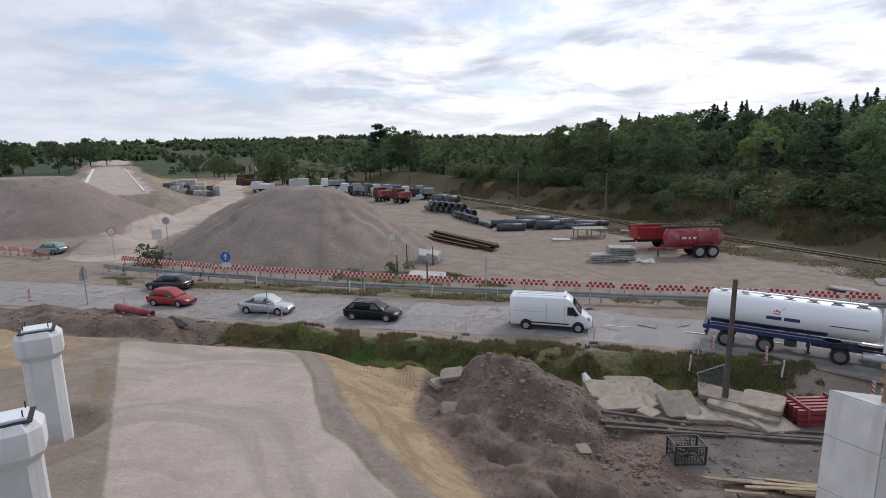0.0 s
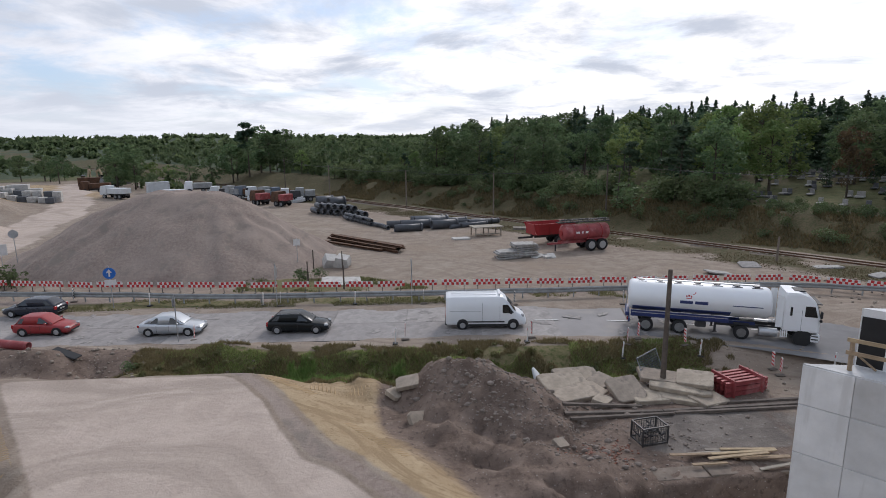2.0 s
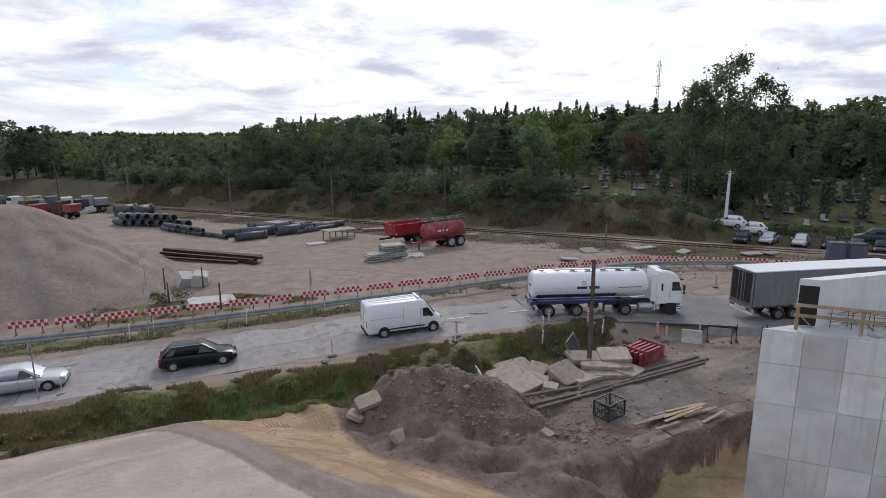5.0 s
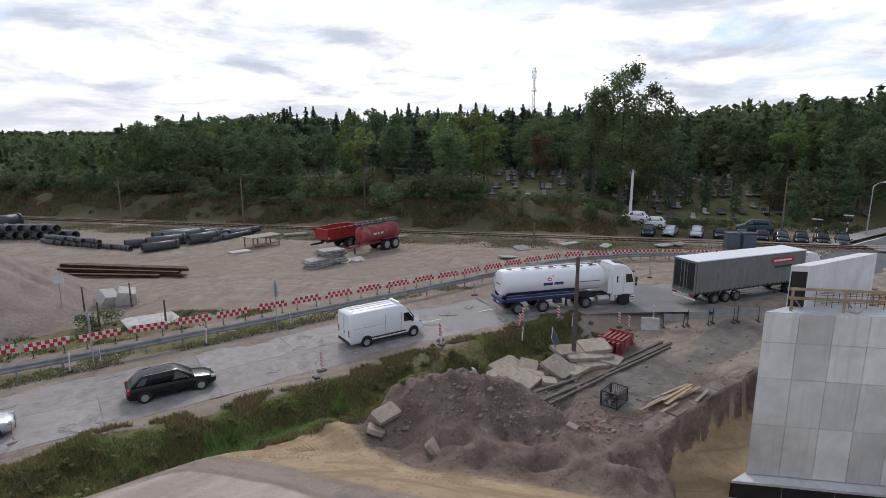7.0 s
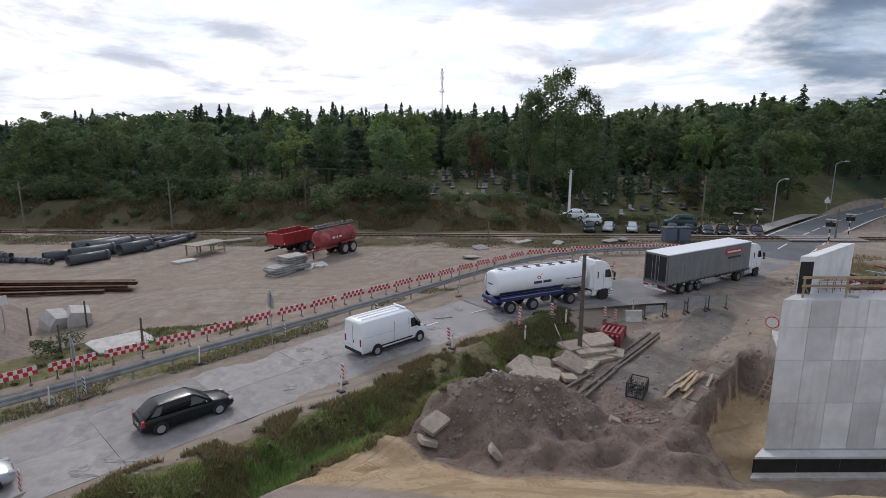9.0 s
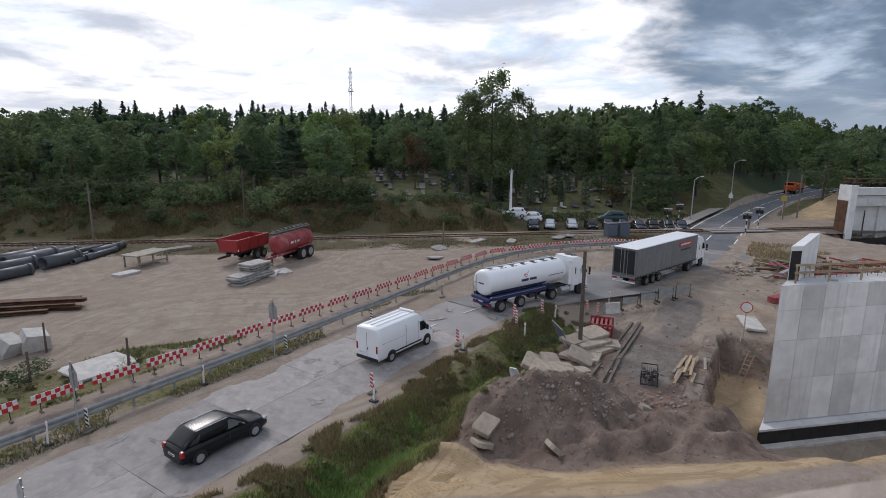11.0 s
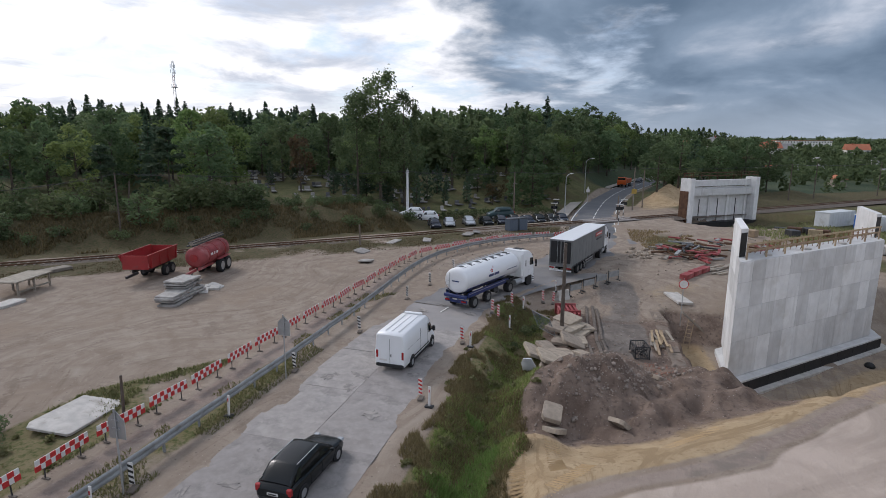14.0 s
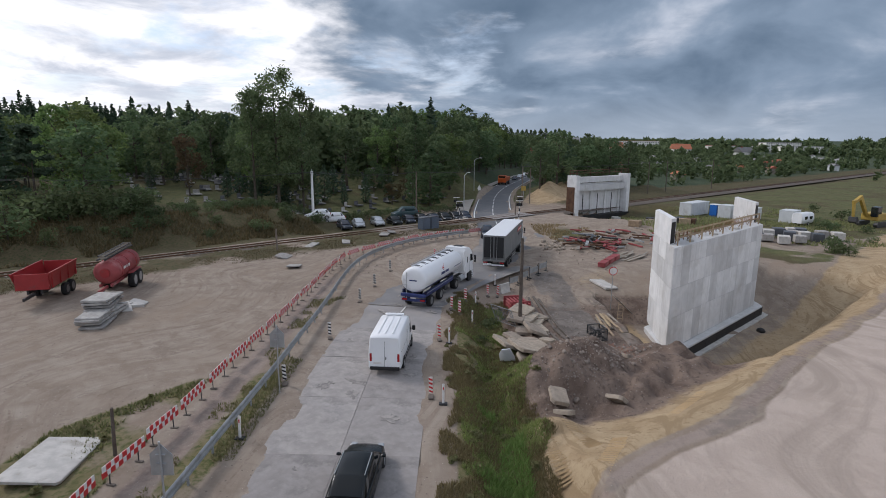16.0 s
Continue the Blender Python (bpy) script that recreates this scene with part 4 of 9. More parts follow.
    # guard rail of boards on the shelf, starter bars behind
    for i in range(9):
        p = at(0.7 + (L - 1.3) * i / 8, 0.55)
        part("rail_post", Builder().box((p.x, p.y, 5.1 + 0.5), (0.09, 0.09, 1.0)).tube((p.x, p.y, 5.75), (p.x + back.x * 0.75, p.y + back.y * 0.75, 5.12), 0.035, n=5), M_WOOD, th)
    for z in (5.62, 6.02):
        p, q = at(0.6, 0.50), at(L - 0.5, 0.50)
        part("rail_board", Builder().loft([[(c.x + o[0] * out.x, c.y + o[0] * out.y, z + o[1]) for o in ((0, 0), (0.035, 0), (0.035, 0.12), (0, 0.12))] for c in (p, q)], smooth=False), M_WOOD, th)
    bars = Builder()
    for i in range(70):
        p = at(1.0 + (L - 2.0) * i / 69, 1.75 + 0.5 * (i % 3))
        bars.tube((p.x, p.y, 5.05), (p.x + random.uniform(-0.03, 0.03), p.y, 5.75 + random.uniform(-0.05, 0.1)), 0.016, n=4, caps=False)
    for k in (1.75, 2.25, 2.55):
        for z in (5.35, 5.65):
            p, q = at(0.9, k), at(L - 0.9, k)
            bars.tube((p.x, p.y, z), (q.x, q.y, z), 0.014, n=4, caps=False)
    tagged(part("reinforcement", bars, M_REBAR, th, "rusty reinforcing bars"), kind="stuff")
    for i in range(3):
        p = at(3 + 4.5 * i, 0.9)
        part("bearing_pad", Builder().box((p.x, p.y, 5.17), (0.5, 0.4, 0.14), bevel=0.03), M_CONC_PALE, th)


abutment()


def far_abutment():
    th = thing("bridge_abutment", pose(0, 0, 0), "distant concrete bridge abutment with wing walls and black footing", "abutment")
    a, bb = Vector((68.2, 9.6)), Vector((78.0, -3.0))
    along = (bb - a).normalized()
    back = Vector(RAIL_N)
    L = (bb - a).length
    at = lambda s, k: a + along * s + back * k

    def block(name, s0, s1, k0, k1, z0, z1, mat=M_CONC, label=""):
        o = [tuple(at(s, k)) for s, k in ((s0, k0), (s1, k0), (s1, k1), (s0, k1))]
        part(name, Builder().plan(o, z0, z1), mat, th, label)

    block("wing_wall", 0, 0.95, 0, 2.0, -2.9, 6.5)
    block("wing_wall", L - 0.95, L, 0, 2.0, -2.9, 6.5)
    block("stem", 0.97, L - 0.97, 1.4, 1.98, -2.9, 4.9)
    block("beam", 0.97, L - 0.97, 0.5, 1.45, 3.6, 4.7)
    block("beam", 0.97, L - 0.97, 1.0, 1.95, 5.1, 6.1)
    for i in range(4):
        s = 1.6 + (L - 3.2) * i / 3
        block("pilaster", s - 0.25, s + 0.25, 1.15, 1.38, -1.0, 3.58)
    for i in range(3):
        s = 1.6 + (L - 3.2) * (i + 0.5) / 3
        block("joint", s - 0.07, s + 0.07, 1.33, 1.39, -1.0, 2.9, M_BITUMEN)
    block("bitumen_coat", -0.1, L + 0.1, -0.15, 1.5, -3.4, -0.95, M_BITUMEN, "black tarred footing")
    block("bitumen_coat", -0.06, -0.01, 0.3, 2.0, -2.7, 4.4, M_RUST, "rust-stained wing face")
    b = Builder()
    for s in (0.3, L - 0.3):
        for i in range(3):
            p = at(s, 0.3 + i * 0.75)
            b.tube((*p, 6.35), (*p, 7.4), 0.05, n=5)
        for z in (6.9, 7.35):
            p, q = at(s, 0.3), at(s, 1.8)
            b.tube((*p, z), (*q, z), 0.05, n=5)
    for z in (6.8, 7.3):
        b.tube((*at(0.3, 1.8), z), (*at(L - 0.3, 1.8), z), 0.06, n=5)
    for i in range(9):
        p = at(0.5 + (L - 1) * i / 8, 1.8)
        b.tube((*p, 6.05), (*p, 7.35), 0.05, n=5)
    part("guard_rail", b, M_RUST, th, "rust-brown scaffold guard rail")


far_abutment()


def bridge_pier(x, y, top, turn):
    th = thing("bridge_pier", pose(x, y, -0.6, 0, 0, turn), "pale octagonal concrete bridge pier with a wider head", "pier", "bridge piers")

    def ring(w, d, c, z):
        return [(w / 2, -d / 2 + c, z), (w / 2, d / 2 - c, z), (w / 2 - c, d / 2, z), (-w / 2 + c, d / 2, z), (-w / 2, d / 2 - c, z), (-w / 2, -d / 2 + c, z), (-w / 2 + c, -d / 2, z), (w / 2 - c, -d / 2, z)]

    h = top + 0.6
    part("shaft", Builder().loft([ring(1.25, 1.1, 0.28, 0.0), ring(1.25, 1.1, 0.28, h - 1.05)], smooth=False), M_CONC, th)
    part("head", Builder().loft([ring(1.26, 1.12, 0.28, h - 1.15), ring(1.55, 1.35, 0.3, h - 0.9), ring(1.55, 1.35, 0.3, h - 0.22), ring(1.2, 1.05, 0.25, h)], smooth=False), M_CONC, th)
    part("bearing_plate", Builder().box((0, 0, h + 0.06), (0.95, 0.75, 0.10), bevel=0.02), M_WHITE, th, "pale bearing plate")
    part("bearing_edge", Builder().box((0, 0, h + 0.005), (1.2, 1.0, 0.03)), M_BITUMEN, th)
    for i in (-1, 1):
        for j in (-1, 1):
            part("anchor_bolt", Builder().tube((i * 0.4, j * 0.3, h + 0.1), (i * 0.4, j * 0.3, h + 0.3), 0.02, n=5), M_STEEL_DARK, th)
    part("collar", Builder().loft([ring(1.29, 1.14, 0.28, 0.1), ring(1.29, 1.14, 0.28, 0.62)], smooth=False), M_BITUMEN, th, "black tarred base")


bridge_pier(-20.0, 16.8, 5.0, 43)
bridge_pier(-14.1, 10.6, 5.0, 43)


# ---- railway ----
def railway():
    th = thing("railway", pose(0, 0, 0), "single railway track on brown ballast with concrete sleepers", "railway", kind="structure")
    d, n = Vector(RAIL_D), Vector(RAIL_N)
    p0 = Vector(RAIL_P) - n * 3.0
    b = Builder()
    rows = []
    for i in range(-40, 51):
        c = p0 + d * (i * 8.0)
        rows.append([(*(c + n * o), z) for o, z in ((-2.9, -0.15), (-1.6, 0.09), (1.6, 0.09), (2.9, -0.15))])
    for i in range(len(rows) - 1):
        b.add(rows[i] + rows[i + 1], [(k, k + 4, k + 5, k + 1) for k in range(3)])
    part("ballast", b, M_BALLAST, th)
    for o in (-0.645, 0.645):
        b = Builder()
        ring = ((-0.035, 0.15), (0.035, 0.15), (0.035, 0.29), (-0.035, 0.29))
        b.loft([[(*(p0 + d * s + n * (o + r[0])), r[1]) for r in ring] for s in (-320, 400)], smooth=False)
        part("rail", b, M_RUST, th)
    one = Builder().box((0, 0, 0.09), (0.22, 2.2, 0.16), bevel=0.03).mesh("sleeper", M_EDGE)
    rot = math.atan2(d.y, d.x)
    near, rest = [], Builder()
    for i in range(-150, 150):
        s = i * 0.75
        c = p0 + d * s
        ob = part("sleeper", one, None, th)
        ob.matrix_basis = Matrix.Translation((c.x, c.y, 0)) @ Matrix.Rotation(rot, 4, "Z")
    # level crossing panels where the road passes
    s0 = 43.5
    b = Builder()
    for k in range(6):
        c = p0 + d * (s0 + k * 1.6)
        m = frame2(c, d, n)
        b.box((0, 0, 0.22), (1.55, 1.1, 0.12), m).box((0, 1.3, 0.2), (1.55, 1.1, 0.12), m).box((0, -1.3, 0.2), (1.55, 1.1, 0.12), m)
    part("crossing_panels", b, M_PATCH, th, "dark level crossing panels")


railway()


# ---- trees and shrubs ----
def blade_cards(rng, centres, size, flat=0.4):
    """Small four-cornered leaf clumps, tipped at random, round the given centres."""
    n = len(centres)
    a = rng.normal(size=(n, 3))
    a[:, 2] *= flat
    a /= np.linalg.norm(a, axis=1, keepdims=True) + 1e-9
    c = np.cross(a, rng.normal(size=(n, 3)))
    c /= np.linalg.norm(c, axis=1, keepdims=True) + 1e-9
    s = (size if np.ndim(size) == 0 else size[:, None]) * rng.uniform(0.55, 1.3, (n, 1))
    a, c = a * s, c * s * rng.uniform(0.45, 0.8, (n, 1))
    v = np.stack([centres - a, centres + c * 0.8 - a * 0.1, centres + a, centres - c * 0.8 + a * 0.15], 1).reshape(-1, 3)
    f = np.arange(n * 4).reshape(n, 4)
    return v, f


def quick_mesh(name, v, f, mat):
    me = bpy.data.meshes.new(name)
    me.vertices.add(len(v))
    me.vertices.foreach_set("co", np.ascontiguousarray(v, dtype=np.float32).ravel())
    k = f.shape[1]
    me.loops.add(f.size)
    me.loops.foreach_set("vertex_index", f.ravel().astype(np.int32))
    me.polygons.add(len(f))
    me.polygons.foreach_set("loop_start", (np.arange(len(f)) * k).astype(np.int32))
    me.update(calc_edges=True)
    me.materials.append(mat)
    return me


def crown_points(rng, kind, h, n):
    """Leaf clump centres for a tree of height h."""
    if kind == "broad":
        # an egg-shaped crown, lopsided and deeply lobed, of many small boughs that reach low down
        k = int(rng.integers(26, 36))
        foot, fat = rng.uniform(0.10, 0.20), rng.uniform(0.20, 0.27)
        t = rng.uniform(0, 1, k) ** 0.85
        env = np.interp(t, [0, 0.12, 0.35, 0.6, 0.8, 0.93, 1], [0.45, 0.85, 1.0, 0.92, 0.66, 0.36, 0.08]) * fat * h
        ang = rng.uniform(0, 2 * np.pi, k)
        lobe = 1 + 0.22 * np.sin(2 * ang + rng.uniform(0, 6)) + 0.16 * np.sin(3 * ang + 7 * t + rng.uniform(0, 6))
        rad = env * lobe * rng.uniform(0.45, 1.0, k) ** 0.6
        c = np.column_stack([rad * np.cos(ang), rad * np.sin(ang), (foot + (0.95 - foot) * t) * h])
        r = rng.uniform(0.06, 0.125, k) * h * np.interp(t, [0, 0.8, 1], [1, 0.95, 0.65])
        w = rng.choice(k, n, p=r**2 / (r**2).sum())
        p = rng.normal(size=(n, 3))
        p[:, 2] += 0.35
        p[:, :2] += 0.4 * np.column_stack([np.cos(ang), np.sin(ang)])[w]
        p /= np.linalg.norm(p, axis=1, keepdims=True)
        return c[w] + p * (r[w] * rng.uniform(0.35, 1.1, n) ** 0.6)[:, None] * np.array([1, 1, 0.85])
    if kind == "airy":
        k = rng.integers(84, 92)
        cz = (0.22 + 0.76 * rng.uniform(0, 1, k) ** 0.9) * h
        spread = np.interp(cz / h, [0.22, 0.5, 0.8, 1.0], [0.17, 0.24, 0.19, 0.07]) * h
        ang = rng.uniform(0, 2 * np.pi, k)
        rad = spread * np.sqrt(rng.uniform(0.05, 1, k))
        c = np.column_stack([rad * np.cos(ang), rad * np.sin(ang), cz])
        r = rng.uniform(0.03, 0.065, k) * h
        w = rng.choice(k, n, p=r**2 / (r**2).sum())
        p = rng.normal(size=(n, 3))
        return c[w] + p * (r[w] * 0.5)[:, None]
    if kind == "column":
        t = rng.uniform(0.06, 1.0, n)
        rr = np.interp(t, [0, 0.15, 0.5, 0.8, 1], [0.07, 0.13, 0.14, 0.09, 0.01]) * h * (1 + 0.3 * np.sin(t * 40 + rng.uniform(0, 6)))
        ang = rng.uniform(0, 2 * np.pi, n)
        rad = rr * rng.uniform(0.5, 1, n) ** 0.5
        return np.column_stack([rad * np.cos(ang), rad * np.sin(ang), t * h])
    if kind == "spruce":
        t = 0.10 + 0.90 * rng.uniform(0, 1, n) ** 1.15
        arm = (1.0 - t) ** 0.78 * 0.27 * h * (0.76 + 0.34 * np.sin(t * 62 + rng.uniform(0, 6))) * rng.uniform(0.7, 1.15, n)
        ang = rng.uniform(0, 2 * np.pi, n)
        out = rng.uniform(0.08, 1.0, n) ** 0.6
        return np.column_stack([arm * out * np.cos(ang), arm * out * np.sin(ang), t * h - out * arm * 0.28])
    if kind == "pine":
        k = 13
        cz = rng.uniform(0.50, 0.97, k) * h
        ang = rng.uniform(0, 2 * np.pi, k)
        rad = np.interp(cz / h, [0.5, 0.7, 1.0], [0.15, 0.16, 0.03]) * h * rng.uniform(0.4, 1, k)
        c = np.column_stack([rad * np.cos(ang), rad * np.sin(ang), cz])
        r = rng.uniform(0.06, 0.10, k) * h
        w = rng.choice(k, n)
        p = rng.normal(size=(n, 3))
        p /= np.linalg.norm(p, axis=1, keepdims=True)
        return c[w] + p * (r[w] * rng.uniform(0.4, 1, n))[:, None] * np.array([1, 1, 0.5])
    # shrub: clumps from the ground up
    k = rng.integers(6, 10)
    ang = rng.uniform(0, 2 * np.pi, k)
    rad = rng.uniform(0.0, 0.42, k) * h
    c = np.column_stack([rad * np.cos(ang), rad * np.sin(ang), rng.uniform(0.2, 0.72, k) * h])
    r = rng.uniform(0.2, 0.32, k) * h
    w = rng.choice(k, n)
    p = rng.normal(size=(n, 3))
    p /= np.linalg.norm(p, axis=1, keepdims=True)
    q = c[w] + p * (r[w] * rng.uniform(0.5, 1, n) ** 0.5)[:, None]
    q[:, 2] = np.abs(q[:, 2])
    return q


def tree_kind(name, kind, h, n, size, mat, seed, limbs=True):
    """Trunk and crown meshes of one kind, to be shared by many trees."""
    rng = np.random.default_rng(seed)
    pts = crown_points(rng, kind, h, n)
    if kind == "spruce":
        size = size * np.interp(pts[:, 2] / h, [0.0, 0.6, 0.85, 1.0], [1.0, 0.95, 0.75, 0.5])
    v, f = blade_cards(rng, pts, size, 0.35 if kind == "spruce" else 0.8)
    crown = quick_mesh(name + "_crown", v, f, mat)
    b = Builder()
    r = h * (0.012 if kind in ("spruce", "pine", "airy") else 0.016)
    lean = rng.uniform(-0.02, 0.02, 2) * h
    top = (lean[0], lean[1], h * (0.95 if kind in ("spruce", "airy", "column") else 0.72))
    b.tube((0, 0, -0.5), (lean[0] * 0.4, lean[1] * 0.4, h * 0.4), r * 1.15, r * 0.75, 7)
    b.tube((lean[0] * 0.4, lean[1] * 0.4, h * 0.4), top, r * 0.75, r * 0.2, 6)
    if limbs and kind != "spruce":
        for q in pts[rng.choice(len(pts), 12)]:
            zz = max(h * 0.12, min(q[2] - h * 0.10, h * 0.7))
            b.tube((lean[0] * zz / h, lean[1] * zz / h, zz), q, r * 0.38, r * 0.1, 5)
    return b.mesh(name + "_trunk", M_BARK), crown


TREES = {
    "broad": [tree_kind("broad", "broad", 10, 1950, 0.235, M_LEAF_A, 10 + i) for i in range(7)],
    "light": [tree_kind("light", "broad", 10, 1800, 0.235, M_LEAF_B, 30 + i) for i in range(4)],
    "back": [tree_kind("back", "broad", 10, 800, 0.36, M_LEAF_A, 20 + i, False) for i in range(5)],
    "spruce": [tree_kind("spruce", "spruce", 10, 1050, 0.31, M_LEAF_C, 50 + i) for i in range(4)],
    "pine": [tree_kind("pine", "pine", 10, 1300, 0.28, M_LEAF_C, 60 + i) for i in range(3)],
    "column": [tree_kind("column", "column", 10, 1900, 0.22, M_LEAF_A, 70 + i) for i in range(2)],
    "thuja": [tree_kind("thuja", "column", 10, 900, 0.30, M_LEAF_C, 80)],
    "airy": [tree_kind("airy", "airy", 10, 6200, 0.125, M_LEAF_A, 90 + i) for i in range(3)],
    "copper": [tree_kind("copper", "broad", 10, 1300, 0.28, M_LEAF_RED, 95)],
    "shrub": [tree_kind("shrub", "shrub", 4, 430, 0.23, M_LEAF_D, 100 + i) for i in range(5)],
}
TREE_LABEL = {
    "broad": ("broadleaf_tree", "dense dark green broadleaf tree at the wood's edge", "tree"),
    "back": ("broadleaf_tree", "dark green broadleaf tree deep in the wood", "tree"),
    "light": ("broadleaf_tree", "bright green broadleaf tree among darker ones", "tree"),
    "spruce": ("spruce_tree", "tall dark spruce with pointed top", "tree"),
    "pine": ("pine_tree", "dark pine with a bare lower trunk", "tree"),
    "column": ("birch_tree", "slender upright birch with drooping grey-green foliage", "tree"),
    "thuja": ("thuja", "dark green column-shaped thuja beside the graves", "tree"),
    "airy": ("poplar_tree", "very tall loose-crowned poplar above the wood", "tree"),
    "copper": ("broadleaf_tree", "small tree with copper-brown leaves", "tree"),
    "shrub": ("shrub", "rounded green shrub on the railway bank", "shrub"),
}


def plant(kind, x, y, h, rng, group="wood beyond the railway", wide=1.0, z=None):
    pair = TREES[kind][int(rng.integers(len(TREES[kind])))]
    name, label, cat = TREE_LABEL[kind]
    k = h / (4 if kind == "shrub" else 10)
    m = Matrix.Translation((x, y, (gz(x, y) if z is None else z) - 0.1)) @ Matrix.Rotation(rng.uniform(0, 6.28), 4, "Z") @ Matrix.Diagonal((k * wide, k * wide, k, 1))
    th = thing(name, m, label, cat, group)
    part("trunk", pair[0], None, th)
    part("crown", pair[1], None, th)


def rail_point(s, d):
    return RAIL_P[0] + RAIL_D[0] * s + RAIL_N[0] * d, RAIL_P[1] + RAIL_D[1] * s + RAIL_N[1] * d


ROAD_X, ROAD_Y = [p[0] for p in ROAD], [p[1] for p in ROAD]


def wood():
    rng = np.random.default_rng(5)
    taken = []

    def free(x, y, gap):
        for a, b in taken:
            if (a - x) ** 2 + (b - y) ** 2 < gap * gap:
                return False
        taken.append((x, y))
        return True

    # the tall poplar, single trees that stand out
    plant("airy", 59.1, 60.2, 21.8, rng, wide=1.0)
    plant("airy", 62.8, 57.2, 19.8, rng, wide=0.85)
    plant("airy", 55.6, 62.8, 17.6, rng, wide=0.9)
    taken.extend([(59.1, 60.2), (62.8, 57.2), (55.6, 62.8)])
    for s, d, kind, h, w in ((47, 17, "column", 11.5, 1.6), (43, 17.5, "column", 9.5, 1.0), (53, 30, "column", 15.5, 0.9), (26, 24, "thuja", 6, 1), (29, 26, "thuja", 7, 1), (15, 24, "thuja", 5.5, 1.1), (17, 26, "spruce", 8, 1.2), (20, 23, "spruce", 6.5, 1.3), (36, 23, "thuja", 5, 1.2), (40, 20, "copper", 4.5, 1.4), (5, 24, "copper", 10, 0.8), (10, 22, "thuja", 4.5, 1.2), (-11, 24, "light", 13.5, 1.0), (-5, 26, "light", 11.0, 1.2), (-17, 23, "spruce", 12.5, 1.0), (-8, 30, "light", 14, 1), (33, 30, "thuja", 6, 1.2), (23, 32, "spruce", 8, 1.2), (46, 24, "copper", 4, 1.3)):
        x, y = rail_point(s, d)
        if free(x, y, 1):
            plant(kind, x, y, h, rng, wide=w)
    count = 0
    for i in range(6000):
        s, d = rng.uniform(-95, 118), 16 + 92 * rng.uniform(0, 1) ** 1.25
        x, y = rail_point(s, d)
        if -9 < s < 52 and d < 46:
            if d < 33 or rng.uniform() < 0.75:
                continue
        if s >= 52 and line_distance(np.array([x]), np.array([y]), ROAD)[0] < 9:
            continue
        small = x < -2
        if not free(x, y, 4.6 if d < 40 else 5.6):
            continue
        r = rng.uniform()
        if small:
            kind, h = ("broad" if r < 0.6 else "pine" if r < 0.8 else "light"), rng.uniform(4.8, 7.0) + max(0, d - 40) * 0.02
        elif s < 20:
            kind = ("broad" if r < 0.60 else "spruce" if r < 0.68 else "pine" if r < 0.82 else "light") if d < 45 else ("broad" if r < 0.48 else "spruce" if r < 0.88 else "pine")
            h = rng.uniform(10, 13.0) if d < 45 else rng.uniform(11.5, 14.5)
        else:
            kind = "broad" if r < 0.80 else "light" if r < 0.9 else "spruce"
            h = rng.uniform(10.5, 13.5) if d < 60 else rng.uniform(12, 15)
        if kind == "broad" and d > 56:
            kind = "back"
        if kind == "spruce":
            h *= 1.0
        if kind == "pine":
            h *= 0.84
        plant(kind, x, y, h, rng, wide=rng.uniform(0.95, 1.3) * (0.85 if kind == "spruce" else 1))
        count += 1
        if count > 330:
            break
    # closed row of spruces on the crest
    for i in range(46):
        x, y = rail_point(-62 + i * 2.0 + rng.normal(0, 0.7), rng.uniform(56, 70))
        plant("spruce", x, y, rng.uniform(12.0, 15.5), rng, wide=rng.uniform(0.95, 1.3))
    # shrubs along the top of the bank and scattered on it
    for i in range(140):
        s = rng.uniform(-100, -4)
        d = rng.normal(11.8, 2.0)
        x, y = rail_point(s, d)
        plant("shrub", x, y, rng.uniform(2.2, 4.6), rng, "shrubs on the railway bank", rng.uniform(0.9, 1.35))
    for i in range(46):
        x, y = rail_point(rng.uniform(-70, 20), rng.uniform(3.0, 9.0))
        plant("shrub", x, y, rng.uniform(0.9, 2.2), rng, "shrubs on the railway bank", rng.uniform(1.0, 1.6))
    for i in range(26):
        x, y = rail_point(rng.uniform(-5, 11), rng.normal(11.0, 1.6))
        plant("shrub", x, y, rng.uniform(0.9, 1.9), rng, "shrubs on the railway bank", rng.uniform(1.0, 1.5))
    # wooded rise beside the dark road
    count = 0
    for i in range(4000):
        x, y = rng.uniform(80, 215), rng.uniform(-8, 75)
        q = line_distance(np.array([x]), np.array([y]), ROAD)[0]
        s, d = rail_sd(x, y)
        if s < 60 or q < 9 or q > 34 or y < np.interp(x, ROAD_X, ROAD_Y) or not free(x, y, 5.4):
            continue
        r = rng.uniform()
        plant(("broad" if q < 18 else "back") if r < 0.72 else "light" if r < 0.9 else "spruce", x, y, rng.uniform(9, 12) if q < 15 else rng.uniform(13, 17), rng, "wood beside the dark road", rng.uniform(1.0, 1.35))
        count += 1
        if count > 95:
            break
    # undergrowth and small trees among the graves
    V, F, o = [], [], 0
    for i in range(80):
        x, y = rail_point(rng.uniform(-2, 62), rng.uniform(49, 56))
        p = crown_points(rng, "shrub", rng.uniform(2.5, 4.6), 420) * np.array([1.3, 1.3, 1.0]) + np.array([x, y, gz(x, y) - 0.1])
        v, f = blade_cards(rng, p, 0.27, 0.8)
        V.append(v), F.append(f + o)
        o += len(v)
    tagged(new("undergrowth", quick_mesh("undergrowth", np.concatenate(V), np.concatenate(F), M_LEAF_D)), "dense dark undergrowth along the wood's edge", "undergrowth", kind="stuff")
